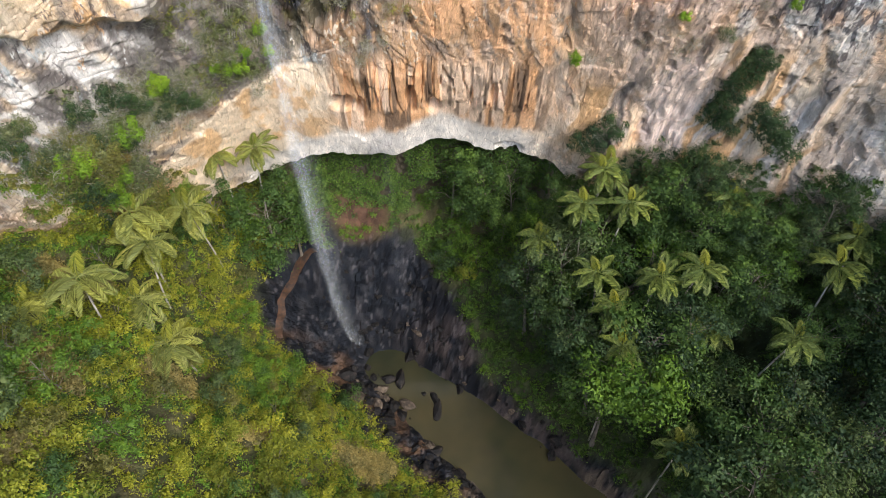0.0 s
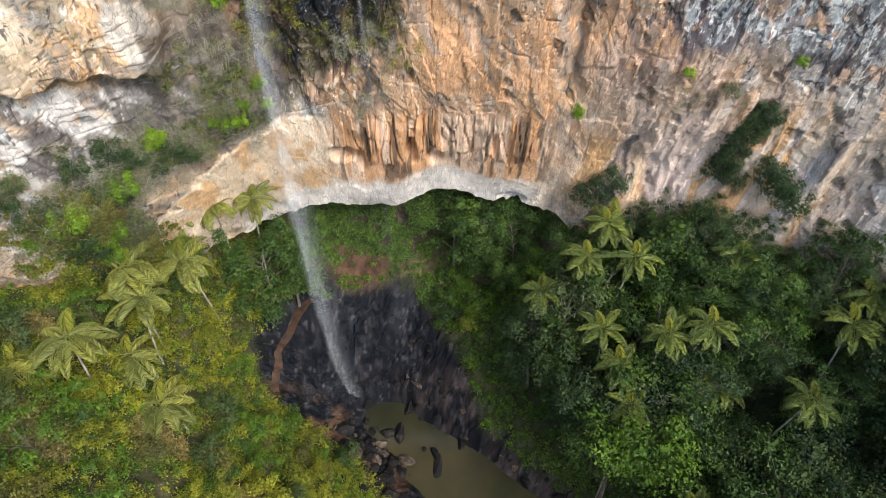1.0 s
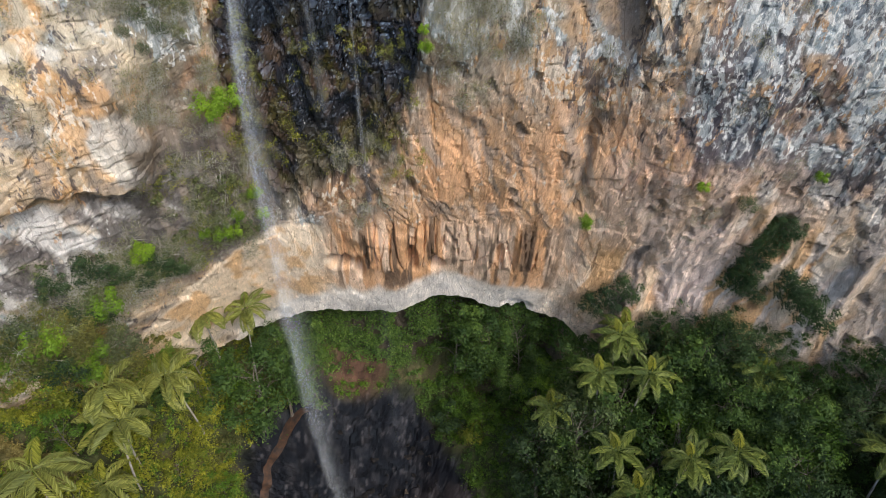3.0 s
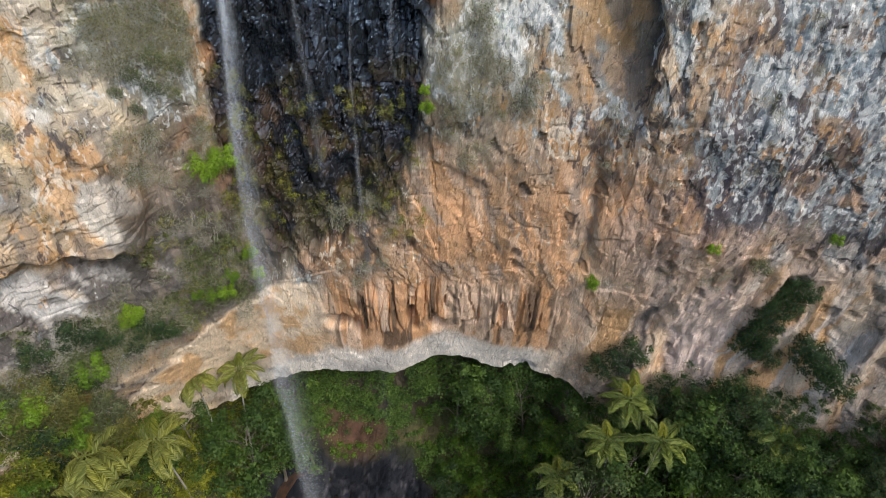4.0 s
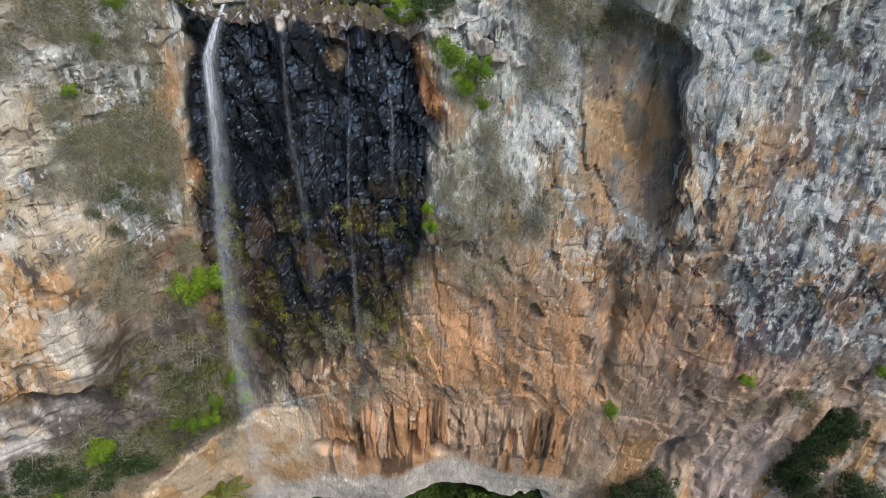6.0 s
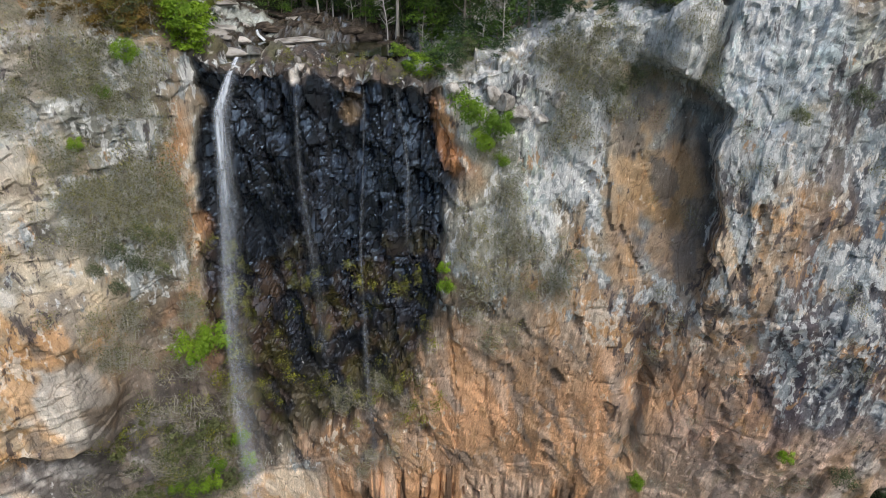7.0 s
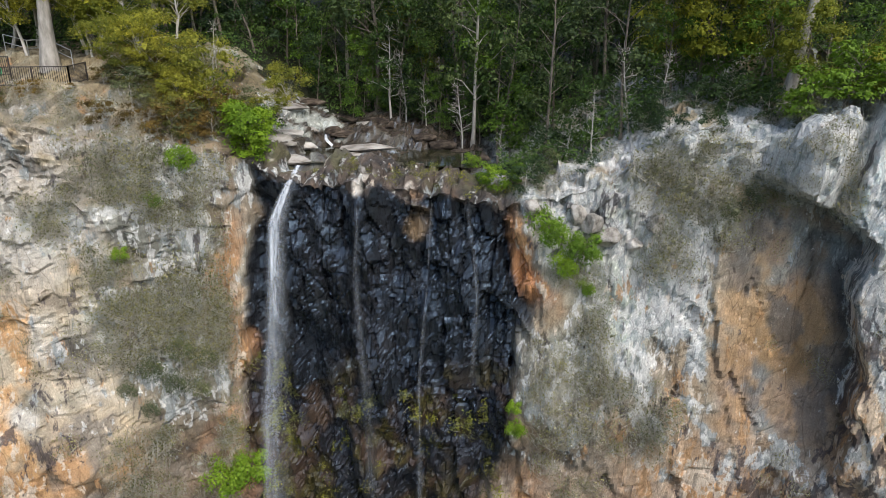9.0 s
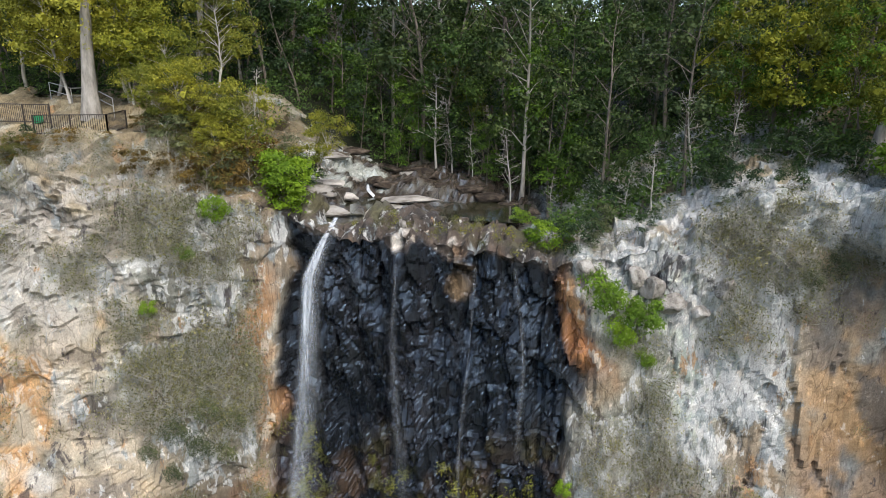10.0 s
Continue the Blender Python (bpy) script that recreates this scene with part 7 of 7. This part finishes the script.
# slabs round the creek above the fall
for x, y, a, b, c, turn in ((-13.0, 71.6, 2.0, 0.75, 0.4, 14), (-13.6, 70.2, 1.7, 0.5, 0.3, 3), (-18.4, 69.3, 1.9, 1.0, 0.45, 12), (-19.5, 71.0, 1.8, 1.1, 0.5, -20), (-20.3, 73.4, 1.7, 1.3, 0.5, 35), (-18.5, 73.0, 1.1, 0.6, 0.35, 10), (-20.8, 76, 1.7, 1.1, 0.4, 0), (-19.0, 75.4, 0.8, 0.5, 0.3, 30), (-15.2, 77.6, 0.7, 0.35, 0.2, 0), (-12.3, 66.6, 0.28, 0.3, 0.4, 0)):
    z = max(upland(x, y), 92.9 if y > 69 else 0)
    rock(PALES, x, y, z + 0.1 * c, a, b, c, turn, "pale lichen-crusted slab beside the creek", "slabs in the creek", 4)
for x, y, a, b, c, turn in ((-16.2, 76.8, 1.3, 0.8, 0.35, 20), (-14.0, 76.4, 1.2, 0.7, 0.35, 50), (-12.0, 76.2, 1.5, 0.8, 0.4, -10), (-10.1, 75.4, 1.0, 0.6, 0.4, 15), (-8.7, 75.4, 1.1, 0.7, 0.45, 15), (-7.0, 74.4, 0.9, 0.7, 0.4, 40), (-5.6, 73.6, 0.8, 0.6, 0.35, 0), (-20.5, 79.6, 1.4, 0.9, 0.35, 10), (-17.6, 80.2, 1.3, 0.8, 0.35, -20), (-14, 78.4, 1.4, 0.8, 0.35, 0), (-16.9, 75.4, 0.7, 0.5, 0.4, -40), (-17.6, 77.2, 0.8, 0.6, 0.45, 30), (-12.8, 77.6, 0.9, 0.5, 0.4, 70)):
    rock(ROUNDS, x, y, max(upland(x, y), 92.8) - 0.05 * c, a, b, c, turn, "worn brown rock in the creek's bed", "slabs in the creek", 4)
for x, z, a in ((3.0, 89.8, 0.9), (2.0, 90.6, 0.7), (4.4, 89.6, 0.6), (1.0, 91.2, 0.7), (-1.5, 91.6, 0.6), (5.6, 91, 0.6)):
    p, n = on_wall(x, z)
    rock(PALES, *p, a, a * 0.8, a, 20 * x, "white weathered block below the rim", "blocks below the rim")

cw_x, cw_y = np.meshgrid(np.arange(-19.5, -5, 0.5), np.arange(68.8, 75.2, 0.5))
creek = part("water_creek", mesh_of("water_creek", np.stack([cw_x, cw_y, 93.02 + 0 * cw_x], -1).reshape(-1, 3), grid_faces(*cw_x.shape), STILL, flat=False))
tagged(creek, "dark still creek pool above the brink", "creek", kind="structure")
t_, a_ = np.meshgrid(np.linspace(0, 1, 14), np.linspace(-1, 1, 7), indexing="ij")
run = np.stack([-18.9 + 1.9 * t_ + 0.065 * a_ * (0.7 + t_) + 0.16 * np.sin(7 * t_), 78.0 - 3.2 * t_ + 0.12 * a_, 93.85 - 0.75 * t_**1.4 + 0.05 * np.cos(3 * a_) + 0.04 * fbm(t_ * 9, a_ * 4, 2, 1)], -1)
tagged(part("cascade", mesh_of("cascade", run.reshape(-1, 3), grid_faces(*t_.shape), WHITE_WATER, flat=False)), "small white cascade between creek rocks", "cascade")

# ---- the lookout: fence, handrail, path ----
m, nt, bsdf, _ = material("dark_steel")
bsdf.inputs["Base Color"].default_value, bsdf.inputs["Roughness"].default_value = (0.035, 0.028, 0.024, 1), 0.5
STEEL = m
m, nt, bsdf, _ = material("galvanised_steel")
bsdf.inputs["Base Color"].default_value, bsdf.inputs["Roughness"].default_value, bsdf.inputs["Metallic"].default_value = (0.5, 0.5, 0.5, 1), 0.45, 0.8
GALV = m
m, nt, bsdf, _ = material("green_plastic")
bsdf.inputs["Base Color"].default_value, bsdf.inputs["Roughness"].default_value = (0.02, 0.33, 0.14, 1), 0.4
GREEN = m


def fence(a, b, high, label, bar=0.125):
    """A steel fence panel between two feet: posts, two rails and upright bars."""
    a, b = np.array(a, float), np.array(b, float)
    root = thing("fence_panel", label, "fence", "lookout fence")
    root.location = a
    way = b - a
    long = float(np.linalg.norm(way[:2]))
    for s in np.linspace(0, 1, max(2, int(long / 1.7) + 1)):
        q = way * s
        part("post", Soup().box((0.07, 0.07, high + 0.5), pose(q[0], q[1], q[2] + high / 2 - 0.22)).mesh("post", STEEL), root)
    for h in (high, 0.12):
        part("rail", Soup().tube([(0, 0, h), tuple(way / 2 + np.array([0, 0, h])), tuple(way + np.array([0, 0, h]))], 0.032, 6).mesh("rail", STEEL), root)
    rod = Soup().box((0.022, 0.022, high - 0.12), pose(0, 0, high / 2 + 0.06)).mesh("bar", STEEL)
    for s in np.arange(bar, long - 0.02, bar) / long:
        part("bar", rod, root).location = way * s


fence((-32.8, 61.7, 98.4), (-29.0, 63.0, 98.4), 1.15, "dark steel safety fence at the cliff-edge lookout")
fence((-29.0, 63.0, 98.4), (-29.6, 65.4, 98.5), 1.15, "dark steel fence returning from the cliff edge")
fence((-40.0, 62.6, 99.0), (-33.2, 63.4, 98.9), 1.15, "dark steel safety fence along the raised lookout")


def handrail(pts, label):
    root = thing("handrail", label, "handrail", "lookout handrails")
    pts = [(a, b, upland(a, b)) for a, b in pts]
    root.location = pts[0]
    q = np.array(pts) - np.array(pts[0])
    for h in (1.0, 0.5):
        part("rail", Soup().tube(q + np.array([0, 0, h]), 0.03, 6).mesh("rail", GALV, flat=False), root)
    for p in q:
        part("post", Soup().tube([p - np.array([0, 0, 0.3]), p + np.array([0, 0, 1.0])], 0.03, 6).mesh("post", GALV, flat=False), root)


handrail([(-36.9, 67.6), (-34.9, 67.2), (-33.0, 66.8), (-31.2, 66.4)], "galvanised handrail beside the lookout path")
handrail([(-29.4, 73.5), (-27.8, 73.3), (-26.2, 73.1), (-24.8, 73)], "galvanised handrail deep among the trees")
tub = thing("litter_bin", "small green plastic box behind the fence", "bin")
tub.location = (-34.6, 63.9, upland(-34.6, 63.9))
bm = bmesh.new()
bmesh.ops.create_cube(bm, size=1.0, matrix=Matrix.Translation((0, 0, 0.24)) @ Matrix.Diagonal((0.5, 0.35, 0.46, 1)))
bmesh.ops.bevel(bm, geom=bm.edges[:], offset=0.03, segments=2, affect="EDGES")
me = bpy.data.meshes.new("body")
bm.to_mesh(me)
bm.free()
me.materials.append(GREEN)
part("body", me, tub)
